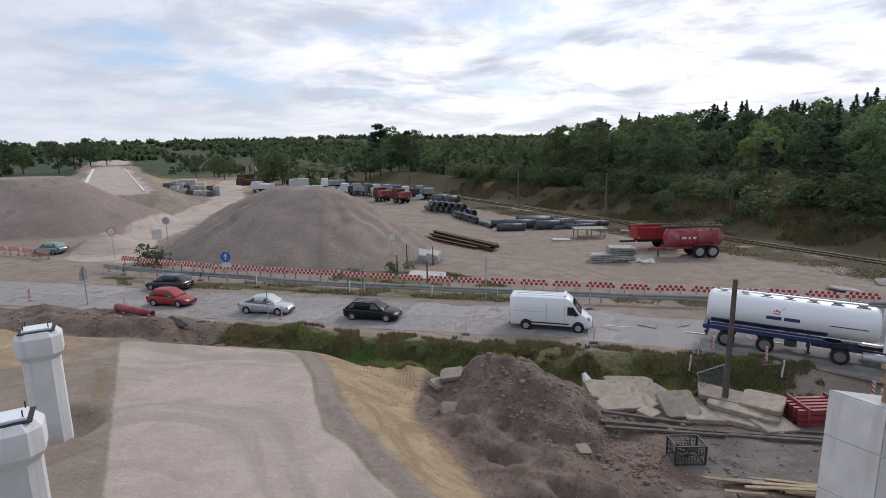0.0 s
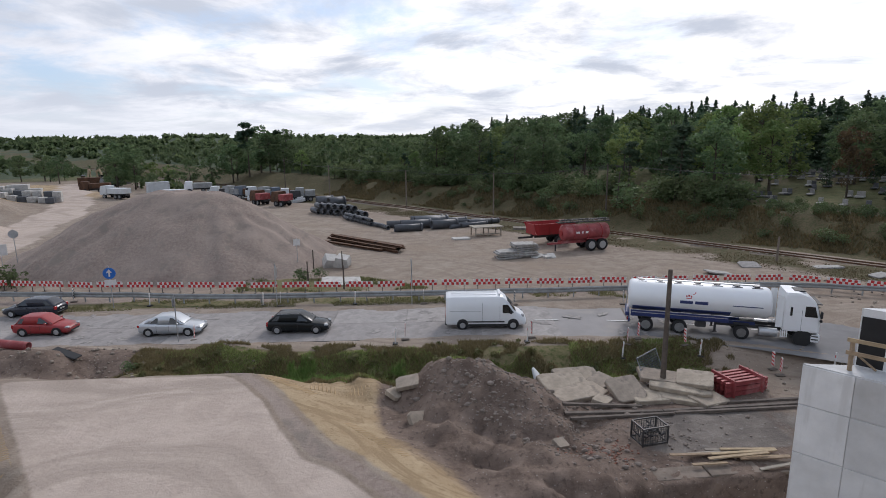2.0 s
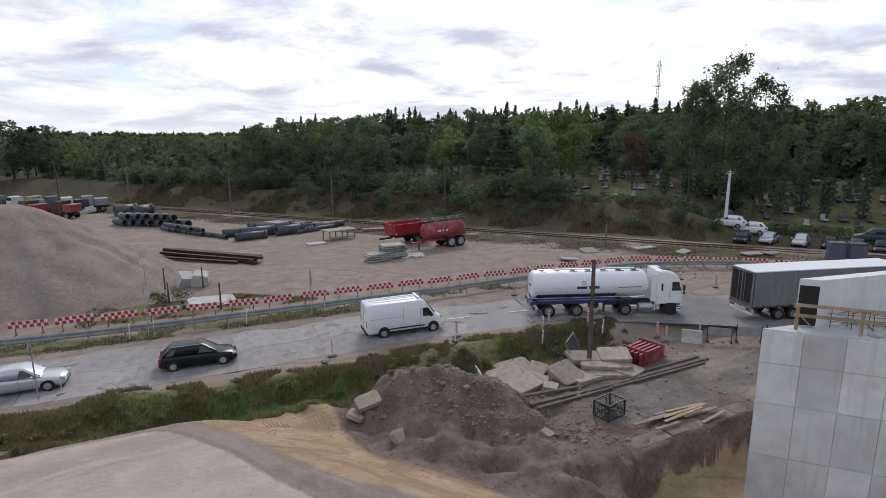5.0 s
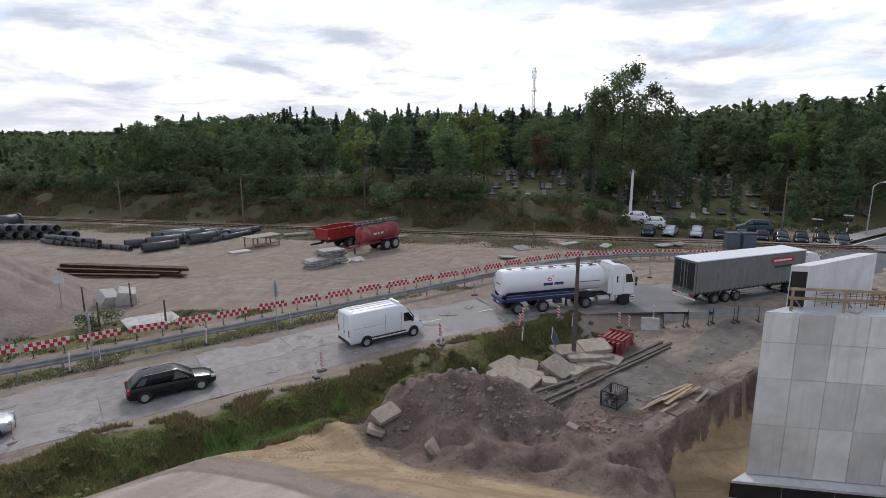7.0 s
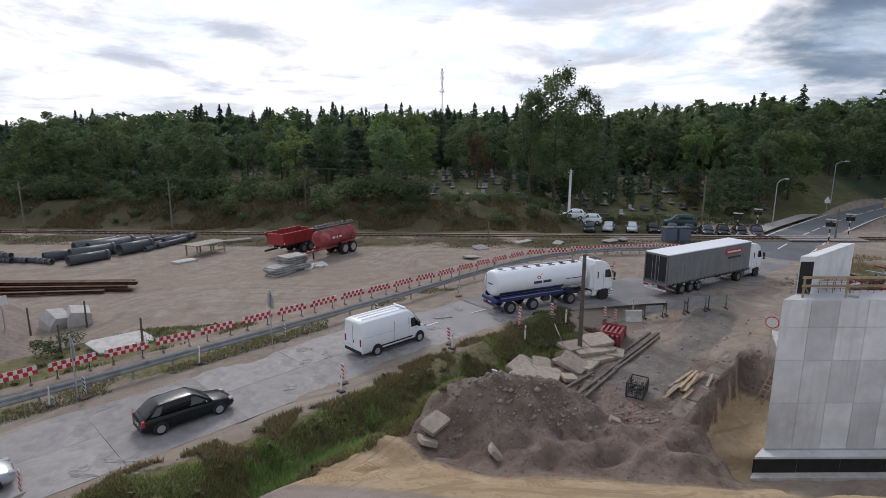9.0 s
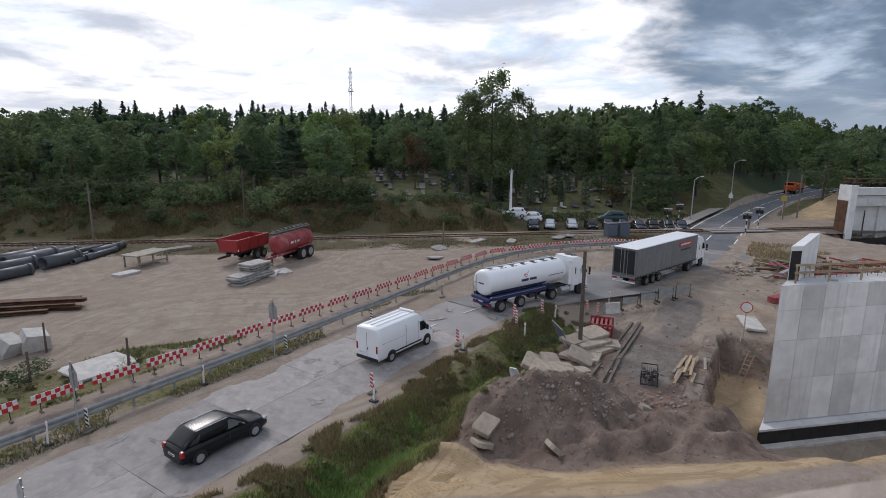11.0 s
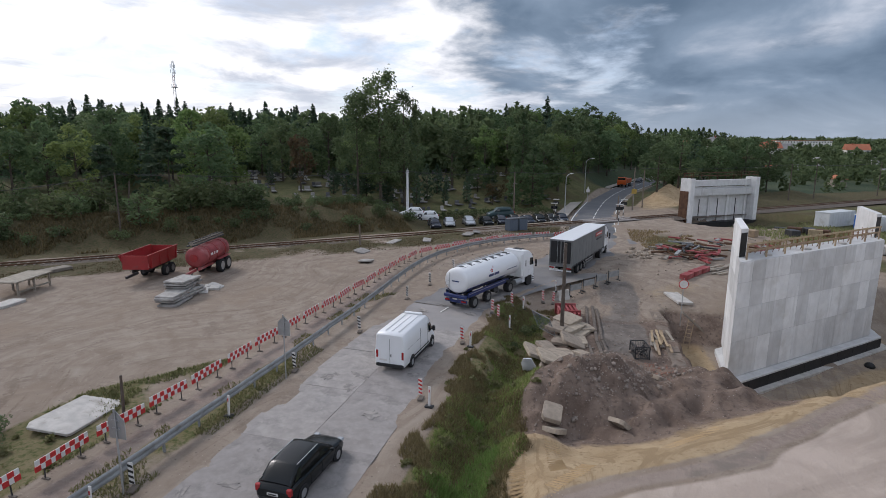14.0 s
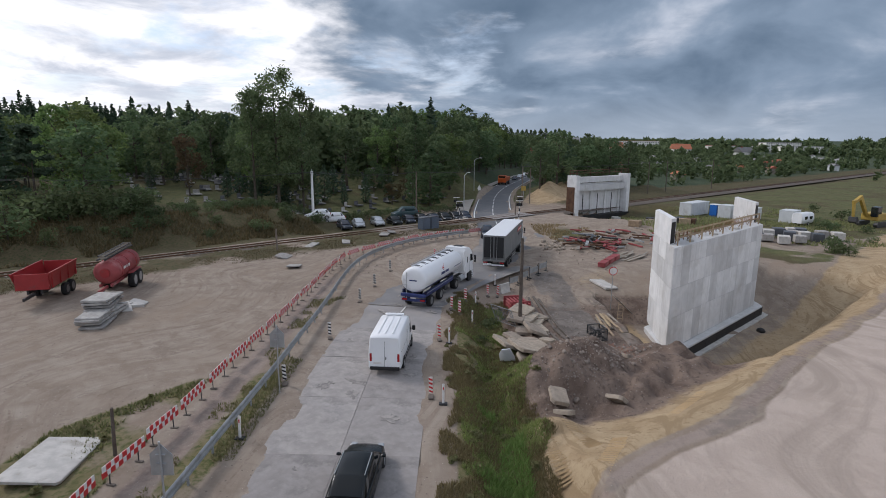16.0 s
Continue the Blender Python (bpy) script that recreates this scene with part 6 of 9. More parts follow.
def delivery_van(m):
    th = thing("delivery_van", m, "white high-roofed panel van on the road", "van")
    h, W, H = 3.1, 2.05, 2.6
    st = []
    for x, zb, zt, k, crown in ((-h, 0.42, 2.40, 0.94, 0.02), (-h + 0.06, 0.34, 2.48, 0.985, 0.04), (-h + 0.5, 0.34, 2.52, 1.0, 0.05), (0.9, 0.34, 2.54, 1.0, 0.05), (1.15, 0.34, 2.50, 1.0, 0.05), (1.5, 0.34, 2.22, 0.99, 0.04), (1.95, 0.34, 1.62, 0.98, 0.03), (2.2, 0.34, 1.30, 0.97, 0.03), (2.55, 0.32, 1.12, 0.93, 0.03), (2.85, 0.32, 0.92, 0.84, 0.03), (2.95, 0.38, 0.74, 0.74, 0.02)):
        w = W / 2 * k
        wt = w * (0.90 if zt > 1.7 else 0.86)
        half = [(0, zb), (w * 0.9, zb), (w, zb + 0.15), (w, zb + (zt - zb) * 0.45), (w * 0.985, zb + (zt - zb) * 0.6), (wt, zt - 0.06), (wt * 0.9, zt), (0, zt + crown)]
        st.append([(x, y, z) for y, z in half] + [(x, -y, z) for y, z in half[-2:0:-1]])
    part("body", Builder().loft(st), M_WHITE, th)

    def slab(name, pts, mat=M_GLASS, lift=0.012):
        q = [Vector(p) for p in pts]
        n = (q[1] - q[0]).cross(q[-1] - q[0]).normalized()
        k = len(q)
        part(name, Builder().add([tuple(c + n * lift) for c in q] + [tuple(c - n * 0.03) for c in q], [tuple(range(k))] + [(i, k + i, k + (i + 1) % k, (i + 1) % k) for i in range(k)]), mat, th)

    slab("windscreen", [(2.14, -0.84, 1.42), (2.14, 0.84, 1.42), (1.52, 0.76, 2.22), (1.52, -0.76, 2.22)], lift=0.03)
    for s in (1, -1):
        w = W / 2
        q = [(2.0, s * w * 0.965, 1.30), (1.15, s * w * 0.985, 1.30), (1.15, s * w * 0.95, 1.93), (1.55, s * w * 0.94, 1.93)]
        slab("side_window", q if s < 0 else q, M_GLASS, 0.012 if s > 0 else -0.045)
        part("side_strip", Builder().box((-0.3, s * (w - 0.0), 0.62), (3.2, 0.03, 0.10), bevel=0.012), M_PLASTIC, th)
        part("sill", Builder().box((-0.2, s * (w - 0.05), 0.36), (3.6, 0.08, 0.16)), M_PLASTIC, th)
        part("door_seam", Builder().box((0.95, s * (w + 0.0), 1.3), (0.015, 0.02, 1.5)).box((-0.35, s * (w + 0.0), 1.3), (0.015, 0.02, 1.6)).box((-1.6, s * (w - 0.01), 1.45), (2.4, 0.02, 0.015)), M_CURTAIN, th)
        part("wing_mirror", Builder().box((1.75, s * (w + 0.18), 1.45), (0.14, 0.22, 0.36), bevel=0.04).tube((1.75, s * w * 0.95, 1.4), (1.75, s * (w + 0.15), 1.4), 0.03, n=6), M_PLASTIC, th)
        part("tail_light", Builder().box((-h - 0.005, s * (w - 0.16), 1.15), (0.05, 0.14, 0.5), bevel=0.02), M_LAMP_RED, th)
        part("headlight", Builder().box((2.66, s * 0.68, 1.0), (0.28, 0.26, 0.22), bevel=0.05), M_LAMP, th)
        for x in (1.95, -1.85):
            arc = Builder().tube((x, s * (w - 0.06), 0.42), (x, s * (w + 0.006), 0.42), 0.43, n=20)
            part("wheel_arch", arc, M_PLASTIC, th)
            wheel(th, x, s * (w - 0.07), 0.345, 0.22, M_RIM)
    part("rear_bumper", Builder().box((-h + 0.02, 0, 0.44), (0.16, 1.86, 0.22), bevel=0.03), M_PLASTIC, th)
    part("front_bumper", Builder().box((2.86, 0, 0.48), (0.24, 1.5, 0.30), bevel=0.05), M_PLASTIC, th)
    part("rear_door_seam", Builder().box((-h - 0.004, 0, 1.35), (0.015, 0.02, 1.7)), M_CURTAIN, th)
    part("rear_door_handle", Builder().box((-h - 0.01, -0.08, 1.1), (0.03, 0.05, 0.2)), M_PLASTIC, th)
    part("number_plate", Builder().box((-h - 0.012, 0.45, 0.78), (0.03, 0.5, 0.11)), M_WHITE_SIGN, th)
    part("roof_lamp_bar", Builder().box((0.95, 0, 2.66), (0.22, 1.3, 0.12), bevel=0.04), M_WHITE, th)
    part("roof_ribs", Builder().box((-1.0, 0.45, 2.59), (3.4, 0.06, 0.03)).box((-1.0, -0.45, 2.59), (3.4, 0.06, 0.03)).box((-1.0, 0, 2.60), (3.4, 0.06, 0.03)), M_WHITE, th)


def tractor_unit(th, x0, turn, at):
    """Cab and chassis of a two-axle tractor under the thing; returns nothing. Local x forward from the pose at."""
    W = 2.45
    f = lambda b: b

    def put(name, b, mat, label=""):
        b.v = [tuple(at @ Vector(p)) for p in b.v]
        return part(name, b, mat, th, label)

    cab = []
    for z, xf, k in ((0.95, 2.25, 0.97), (1.05, 2.32, 1.0), (2.0, 2.30, 1.0), (2.1, 2.27, 1.0), (2.85, 2.08, 0.98), (3.15, 1.90, 0.96), (3.45, 1.55, 0.93), (3.62, 1.0, 0.88)):
        w = W / 2 * k
        xb = 0.12 if z < 3.2 else 0.16
        cab.append([(xf - 0.16, -w, z), (xf - 0.04, -w * 0.93, z), (xf, -w * 0.78, z), (xf, w * 0.78, z), (xf - 0.04, w * 0.93, z), (xf - 0.16, w, z), (xb + 0.08, w, z), (xb, w * 0.94, z), (xb, -w * 0.94, z), (xb + 0.08, -w, z)])
    put("cab", Builder().loft(cab, smooth=False), M_WHITE)
    put("windscreen", Builder().add([(2.315, -1.0, 2.05), (2.315, 1.0, 2.05), (2.105, 0.96, 2.84), (2.105, -0.96, 2.84), (2.2, -1.0, 2.05), (2.2, 1.0, 2.05), (1.98, 0.96, 2.84), (1.98, -0.96, 2.84)], [(0, 1, 2, 3), (0, 4, 5, 1), (2, 6, 7, 3), (1, 5, 6, 2), (0, 3, 7, 4)]), M_GLASS)
    put("sun_visor", Builder().box((2.18, 0, 2.93), (0.30, 2.1, 0.06)), M_PLASTIC)
    for s in (1, -1):
        put("side_window", Builder().add([(2.10, s * 1.234, 2.05), (1.35, s * 1.236, 2.05), (1.35, s * 1.214, 2.78), (1.90, s * 1.214, 2.78), (2.10, s * 1.18, 2.05), (1.35, s * 1.18, 2.05), (1.35, s * 1.16, 2.78), (1.90, s * 1.16, 2.78)], [(0, 1, 2, 3), (3, 2, 1, 0), (0, 4, 5, 1), (1, 5, 6, 2), (2, 6, 7, 3), (3, 7, 4, 0)]), M_GLASS)
        put("door_seam", Builder().box((1.18, s * 1.226, 1.75), (0.015, 0.02, 1.5)), M_CURTAIN)
        put("mirror", Builder().box((2.25, s * 1.42, 2.3), (0.14, 0.20, 0.5), bevel=0.04).box((2.25, s * 1.42, 1.9), (0.14, 0.20, 0.2), bevel=0.03).tube((2.2, s * 1.15, 2.55), (2.25, s * 1.42, 2.5), 0.02, n=5), M_PLASTIC)
        put("side_fairing", Builder().box((-0.12, s * 1.16, 2.25), (0.42, 0.05, 2.2), bevel=0.02), M_WHITE)
        put("rear_quarter_window", Builder().box((0.55, s * 1.222, 2.35), (0.14, 0.03, 0.6), bevel=0.012), M_GLASS)
        put("mudguard", Builder().tube((1.35, s * 0.95, 0.52), (1.35, s * 1.215, 0.52), 0.58, n=18), M_PLASTIC)
        put("step", Builder().box((2.05, s * 1.14, 0.55), (0.5, 0.16, 0.5), bevel=0.03), M_WHITE)
        put("step_tread", Builder().box((2.05, s * 1.225, 0.5), (0.4, 0.02, 0.08)).box((2.05, s * 1.225, 0.72), (0.4, 0.02, 0.08)), M_PLASTIC)
        put("fuel_tank", Builder().tube((-0.15, s * 0.98, 0.68), (-1.25, s * 0.98, 0.68), 0.30, n=14), M_STEEL)
        put("headlight", Builder().box((2.33, s * 0.9, 0.72), (0.08, 0.38, 0.18), bevel=0.03), M_LAMP)
        for i in range(4):
            put("battery_rib", Builder().box((0.05 + i * 0.12, s * 1.15, 0.72), (0.05, 0.10, 0.5)), M_WHITE)
    put("bumper", Builder().box((2.26, 0, 0.62), (0.22, 2.35, 0.5), bevel=0.05), M_WHITE)
    put("grille", Builder().box((2.33, 0, 1.35), (0.05, 1.7, 0.55), bevel=0.02), M_PLASTIC)
    put("chassis", Builder().box((-0.9, 0.42, 0.82), (6.0, 0.10, 0.28)).box((-0.9, -0.42, 0.82), (6.0, 0.10, 0.28)).box((-1.9, 0, 1.08), (0.9, 0.9, 0.12)), M_STEEL_DARK)
    for x in (1.35, -2.35):
        for s in (1, -1):
            wheel(th, x, s * (1.0 if x > 0 else 0.98), 0.50, 0.32 if x > 0 else 0.56, M_RIM_DIRTY, "wheel", at)
    for s in (1, -1):
        put("rear_mudguard", Builder().box((-2.35, s * 0.98, 1.06), (1.0, 0.55, 0.05), bevel=0.02), M_PLASTIC)
    put("roof_hatch", Builder().box((1.1, 0, 3.62), (0.7, 1.0, 0.08), bevel=0.03), M_PLASTIC)


def tank_lorry(rear, heading, cab_turn):
    """Milk tanker: the trailer's rear stands at the place given."""
    m = drive(rear[0], rear[1], heading)
    th = thing("tank_lorry", m, "white and blue articulated tank lorry with white cab", "lorry")
    L, rx, rz, cz = 9.5, 1.24, 1.12, 2.46
    rings = []
    for x, k in ((-0.02, 0.50), (0.0, 0.72), (0.06, 0.88), (0.16, 0.96), (0.30, 1.0), (L - 0.30, 1.0), (L - 0.16, 0.96), (L - 0.06, 0.88), (L, 0.72), (L + 0.02, 0.5)):
        rings.append([(x, rx * k * math.cos(a * math.pi / 16), cz + (0.05 if x < 4 else 0.0) + rz * k * math.sin(a * math.pi / 16)) for a in range(32)])
    part("tank", Builder().loft(rings), M_WHITE, th)
    b = Builder()
    part("blue_belly", b.loft([[(x, (rx + 0.012) * math.cos(a), cz + 0.02 + (rz + 0.012) * math.sin(a)) for a in [radians(212 + 116 * i / 16) for i in range(17)]] for x in (0.3, L - 2.6)], caps=False), M_BLUE, th, "deep blue painted underside")
    for s in (1, -1):
        part("side_skirt", Builder().box((3.5, s * 1.16, 1.34), (6.6, 0.06, 0.46), bevel=0.03), M_BLUE, th, "deep blue side skirt")
        part("side_stripe", Builder().box((3.5, s * 1.195, 1.42), (6.4, 0.02, 0.05)), M_STEEL, th)
        at_side = lambda z: rx * math.sqrt(max(0.0, 1 - ((z - cz) / rz) ** 2)) - 0.004
        # the maker's mark as plain bars, a red flower shape over it
        for c, w in ((3.95, 0.85), (4.95, 0.85)):
            part("lettering_bar", Builder().box((c if s < 0 else 9.2 - c, s * at_side(2.44), 2.44), (w, 0.03, 0.22), bevel=0.01), M_BLUE, th)
        for dx, z, w, hh in ((0.0, 2.86, 0.10, 0.26), (-0.15, 2.82, 0.09, 0.2), (0.15, 2.82, 0.09, 0.2), (0.0, 2.72, 0.34, 0.08), (0.32, 3.0, 0.14, 0.07), (0.42, 3.07, 0.06, 0.16)):
            part("emblem", Builder().box(((4.1 if s < 0 else 5.1) + dx, s * at_side(z), z), (w, 0.03, hh)), M_RED_SIGN, th, "red flower emblem")
        part("lettering_bar", Builder().box((7.9 if s < 0 else 1.6, s * at_side(2.4), 2.4), (1.9, 0.03, 0.06)), M_BLUE, th)
    for i in range(7):
        part("manhole_lid", Builder().tube((0.9 + i * 1.28, 0, cz + rz - 0.02), (0.9 + i * 1.28, 0, cz + rz + 0.06), 0.25, 0.23, 12).box((0.9 + i * 1.28, -0.34, cz + rz - 0.03), (0.7, 0.07, 0.06)), M_STEEL_DARK, th)
    part("walkway", Builder().box((L / 2, 0.38, cz + rz + 0.03), (8.2, 0.30, 0.05)).tube((0.6, 0.6, cz + rz + 0.12), (L - 0.6, 0.6, cz + rz + 0.12), 0.02, n=5), M_STEEL, th)
    part("ladder", Builder().tube((-0.1, 0.6, 0.9), (-0.06, 0.6, 3.2), 0.025, n=5).tube((-0.1, 0.95, 0.9), (-0.06, 0.95, 3.0), 0.025, n=5).box((-0.09, 0.78, 1.3), (0.03, 0.35, 0.03)).box((-0.09, 0.78, 1.7), (0.03, 0.35, 0.03)).box((-0.09, 0.78, 2.1), (0.03, 0.35, 0.03)).box((-0.09, 0.78, 2.5), (0.03, 0.35, 0.03)), M_STEEL, th)
    part("chassis", Builder().box((L / 2 - 0.3, 0.45, 1.0), (L - 1.2, 0.12, 0.22)).box((L / 2 - 0.3, -0.45, 1.0), (L - 1.2, 0.12, 0.22)).box((0.1, 0, 0.75), (0.14, 2.3, 0.30), bevel=0.03).box((-0.02, 0, 1.2), (0.3, 2.3, 0.30), bevel=0.05), M_BLUE, th)
    for s in (1, -1):
        part("tail_light", Builder().box((0.0, s * 0.85, 0.78), (0.10, 0.45, 0.14), bevel=0.02), M_LAMP_RED, th)
        for x in (1.3, 3.6):
            part("mudguard", Builder().box((x, s * 1.02, 1.12), (1.15, 0.45, 0.05), bevel=0.02), M_PLASTIC, th)
        for x in (1.3, 3.6):
            wheel(th, x, s * 1.02, 0.52, 0.40, M_RIM_GREY)
        part("landing_leg", Builder().box((6.0, s * 0.7, 0.7), (0.14, 0.14, 0.8)).box((6.0, s * 0.7, 0.28), (0.3, 0.3, 0.05)), M_STEEL_DARK, th)
        part("valve_box", Builder().box((5.0, s * 0.95, 0.85), (0.7, 0.45, 0.4), bevel=0.03), M_STEEL_DARK, th)
    part("plate_bar", Builder().box((-0.06, 0, 0.95), (0.02, 0.5, 0.11)), M_WHITE_SIGN, th)
    part("rear_lettering_bar", Builder().box((-0.02, 0, 2.5), (0.05, 0.7, 0.10)), M_BLUE, th)
    kingpin = Vector((7.9, 0, 0))
    at = Matrix.Translation(kingpin) @ Matrix.Rotation(radians(cab_turn), 4, "Z") @ Matrix.Translation((2.15, 0, 0))
    tractor_unit(th, 0, 0, at)


def curtain_lorry(rear, heading, cab_turn):
    m = drive(rear[0], rear[1], heading)
    th = thing("curtain_lorry", m, "long articulated lorry with grey curtain sides and white roof", "lorry")
    L, W, z0, z1 = 13.6, 2.55, 1.22, 4.0
    part("load_box", Builder().box((L / 2, 0, (z0 + z1) / 2), (L - 0.2, W - 0.06, z1 - z0 - 0.05)), M_CURTAIN, th)
    part("roof", Builder().box((L / 2, 0, z1), (L, W, 0.10), bevel=0.03), M_WHITE, th, "white tarpaulin roof")
    for s in (1, -1):
        n = 96
        b = Builder()
        vs = []
        for i in range(n + 1):
            x = 0.12 + (L - 0.24) * i / n
            off = 0.018 * math.sin(i * 1.9) + 0.012 * math.sin(i * 0.7)
            vs += [(x, s * (W / 2 + off), z0 - 0.02), (x, s * (W / 2 + off * 0.4), (z0 + z1) / 2), (x, s * (W / 2), z1 - 0.06)]
        fs = []
        for i in range(n):
            for k in (0, 1):
                q = (i * 3 + k, i * 3 + 3 + k, i * 3 + 4 + k, i * 3 + 1 + k)
                fs.append(q if s < 0 else q[::-1])
        part("curtain", b.add(vs, fs, True), M_CURTAIN, th, "grey tarpaulin curtain")
        for i in range(22):
            part("curtain_strap", Builder().box((0.4 + i * 0.60, s * (W / 2 + 0.03), z0 - 0.06), (0.05, 0.025, 0.30)), M_PLASTIC, th)
        part("side_rail", Builder().box((L / 2, s * (W / 2 - 0.04), z0 - 0.08), (L, 0.08, 0.14)), M_STEEL_DARK, th)
        part("side_guard", Builder().box((6.6, s * (W / 2 - 0.08), 0.88), (4.0, 0.04, 0.10)).box((6.6, s * (W / 2 - 0.08), 0.58), (4.0, 0.04, 0.10)), M_STEEL, th)
        part("sign_panel", Builder().box((10.4, s * (W / 2 + 0.035), 3.35), (2.9, 0.03, 0.42)), M_RED_SIGN, th, "red lettered panel")
        part("lettering_bar", Builder().box((10.4, s * (W / 2 + 0.055), 3.35), (2.3, 0.02, 0.16)), M_WHITE_SIGN, th)
        part("lettering_bar", Builder().box((10.6, s * (W / 2 + 0.035), 2.75), (2.2, 0.03, 0.18)), M_STEEL_DARK, th)
        part("rear_door", Builder().box((-0.0, s * 0.6, (z0 + z1) / 2 + 0.05), (0.08, 1.02, 2.35), bevel=0.02), M_PLASTIC, th, "dark rear door")
        part("door_post", Builder().box((-0.01, s * 1.19, (z0 + z1) / 2), (0.12, 0.12, z1 - z0), bevel=0.02), M_CURTAIN, th)
        part("lock_rod", Builder().tube((-0.07, s * 0.35, z0 + 0.05), (-0.07, s * 0.35, z1 - 0.1), 0.02, n=6), M_STEEL, th)
        part("tail_light", Builder().box((-0.02, s * 0.95, 0.92), (0.10, 0.5, 0.14), bevel=0.02), M_LAMP_RED, th)
        for x in (2.5, 3.8, 5.1):
            wheel(th, x, s * 1.04, 0.48, 0.38, M_RIM_DIRTY)
    part("rear_frame", Builder().box((0, 0, z1 - 0.08), (0.12, W, 0.16)).box((0, 0, z0 - 0.05), (0.14, W, 0.22)).box((-0.01, 0, (z0 + z1) / 2), (0.10, 0.10, z1 - z0)), M_CURTAIN, th)
    part("bumper_bar", Builder().box((0.1, 0, 0.62), (0.12, 2.4, 0.14)), M_WHITE, th)
    part("chassis", Builder().box((L / 2, 0.45, 0.98), (L - 0.6, 0.14, 0.26)).box((L / 2, -0.45, 0.98), (L - 0.6, 0.14, 0.26)), M_STEEL_DARK, th)
    part("pallet_box", Builder().box((7.0, 0.9, 0.75), (2.2, 0.5, 0.5), bevel=0.03), M_PLASTIC, th)
    part("plate_bar", Builder().box((-0.06, 0.5, 0.78), (0.02, 0.5, 0.11)), M_WHITE_SIGN, th)
    at = Matrix.Translation((12.0, 0, 0)) @ Matrix.Rotation(radians(cab_turn), 4, "Z") @ Matrix.Translation((2.1, 0, 0))
    tractor_unit(th, 0, 0, at)


curtain_lorry((21.7, 27.5), -15, 3)
tank_lorry((9.07, 34.35), -20, -3)
delivery_van(drive(-0.2, 34.85, -3))
car(drive(-12.45, 34.75, -2), M_BLACKPAINT, "black estate car with roof rails", "estate", 4.6, 1.78, 1.45, "cars in the queue", True)
car(drive(-20.6, 34.9, -1), M_SILVER, "silver-grey five-door liftback car", "saloon", 4.6, 1.80, 1.46, "cars in the queue")
car(drive(-29.0, 35.5, -1), M_RED, "dark red hatchback car", "hatch", 4.2, 1.72, 1.44, "cars in the queue")
car(drive(-32.5, 39.6, 178), M_NAVY, "dark blue estate car driving the other way", "estate", 4.6, 1.76, 1.46)
car(drive(-57.5, 51.5, 176, gz(-57.5, 51.5)), M_GREENPAINT, "pale green estate car parked before the gravel heap", "estate", 4.6, 1.74, 1.48)
car(drive(41.0, 27.0, 178), M_NAVY, "dark grey car coming towards the junction", "suv", 4.5, 1.80, 1.62)
SPOTS = [("suv", M_WHITE, "white off-road car parked by the hedge", 1.75), ("suv", M_WHITE, "white off-road car parked by the hedge", 1.75), ("hatch", M_NAVY, "dark car parked nose-out in the row", 1.46), ("saloon", M_SILVER, "silver car parked nose-out in the row", 1.44), ("hatch", M_SILVER, "silver hatchback parked in the row", 1.46), ("saloon", M_BLACKPAINT, "black car parked in the row", 1.44), ("hatch", M_NAVY, "dark blue car parked in the row", 1.46), ("estate", M_BLACKPAINT, "black estate car parked in the row", 1.46), ("saloon", M_NAVY, "dark car parked in the row", 1.44), ("hatch", M_BLACKPAINT, "black hatchback parked in the row", 1.46), ("saloon", M_BLACKPAINT, "black car parked in the row", 1.44), ("hatch", M_NAVY, "dark car parked at the row's end", 1.46)]
PLACES = ((51.1, 51.9), (52.6, 50.0), (47.6, 47.2), (50.1, 45.6), (52.0, 43.0), (53.4, 40.6), (54.7, 38.5), (55.7, 36.6), (56.8, 34.7), (58.1, 33.0), (59.6, 31.3), (61.1, 29.6))
for i, ((style, paint, label, hh), (x, y)) in enumerate(zip(SPOTS, PLACES)):
    car(drive(x, y, (205 if i > 1 else 120) + (i * 37 % 11 - 5), gz(x, y)), paint, label, style, 4.4, 1.78, hh, "parked cars")
car(drive(60.6, 39.6, 118, gz(60.6, 39.6)), M_TEAL, "dark teal van parked before the hedge", "suv", 5.2, 1.95, 2.1, "parked cars")


# ---- road furniture ----
def along_line(points, gap, start=0.0):
    """Places and headings at even steps along a smooth line."""
    pts = spline(points, 0.25)
    out, run, want = [], 0.0, start
    for p, q in zip(pts[:-1], pts[1:]):
        k = (q - p).length
        while want <= run + k:
            t = (want - run) / k
            c = p + (q - p) * t
            out.append((c.x, c.y, math.degrees(math.atan2(q.y - p.y, q.x - p.x))))
            want += gap
        run += k
    return out


def check_board():
    """A red and white chequered road board on two feet."""
    th = thing("barrier_board", pose(0, 0, 0), "red and white chequered road barrier board on steel feet", "barrier", "chequered barrier boards")
    L, n = 2.5, 11
    w = L / n
    for row, z in enumerate((0.68, 0.955)):
        bar = part("bar", Builder().box((0, 0, z), (L, 0.04, 0.255), bevel=0.01), M_WHITE_SIGN, th)
        b = Builder()
        for i in range(row, n, 2):
            b.box((-L / 2 + w * (i + 0.5), 0, z), (w * 1.14, 0.052, 0.249))
        tagged(part("red_field", b, M_RED_SIGN, bar, "red printed fields"), kind="stuff")
    for x in (-0.85, 0.85):
        part("post", Builder().box((x, 0.035, 0.56), (0.05, 0.03, 1.1)), M_STEEL_DARK, th)
        part("foot", Builder().box((x, 0, 0.04), (0.14, 0.4, 0.07), bevel=0.02), M_OLD_BEAM, th)
    return th


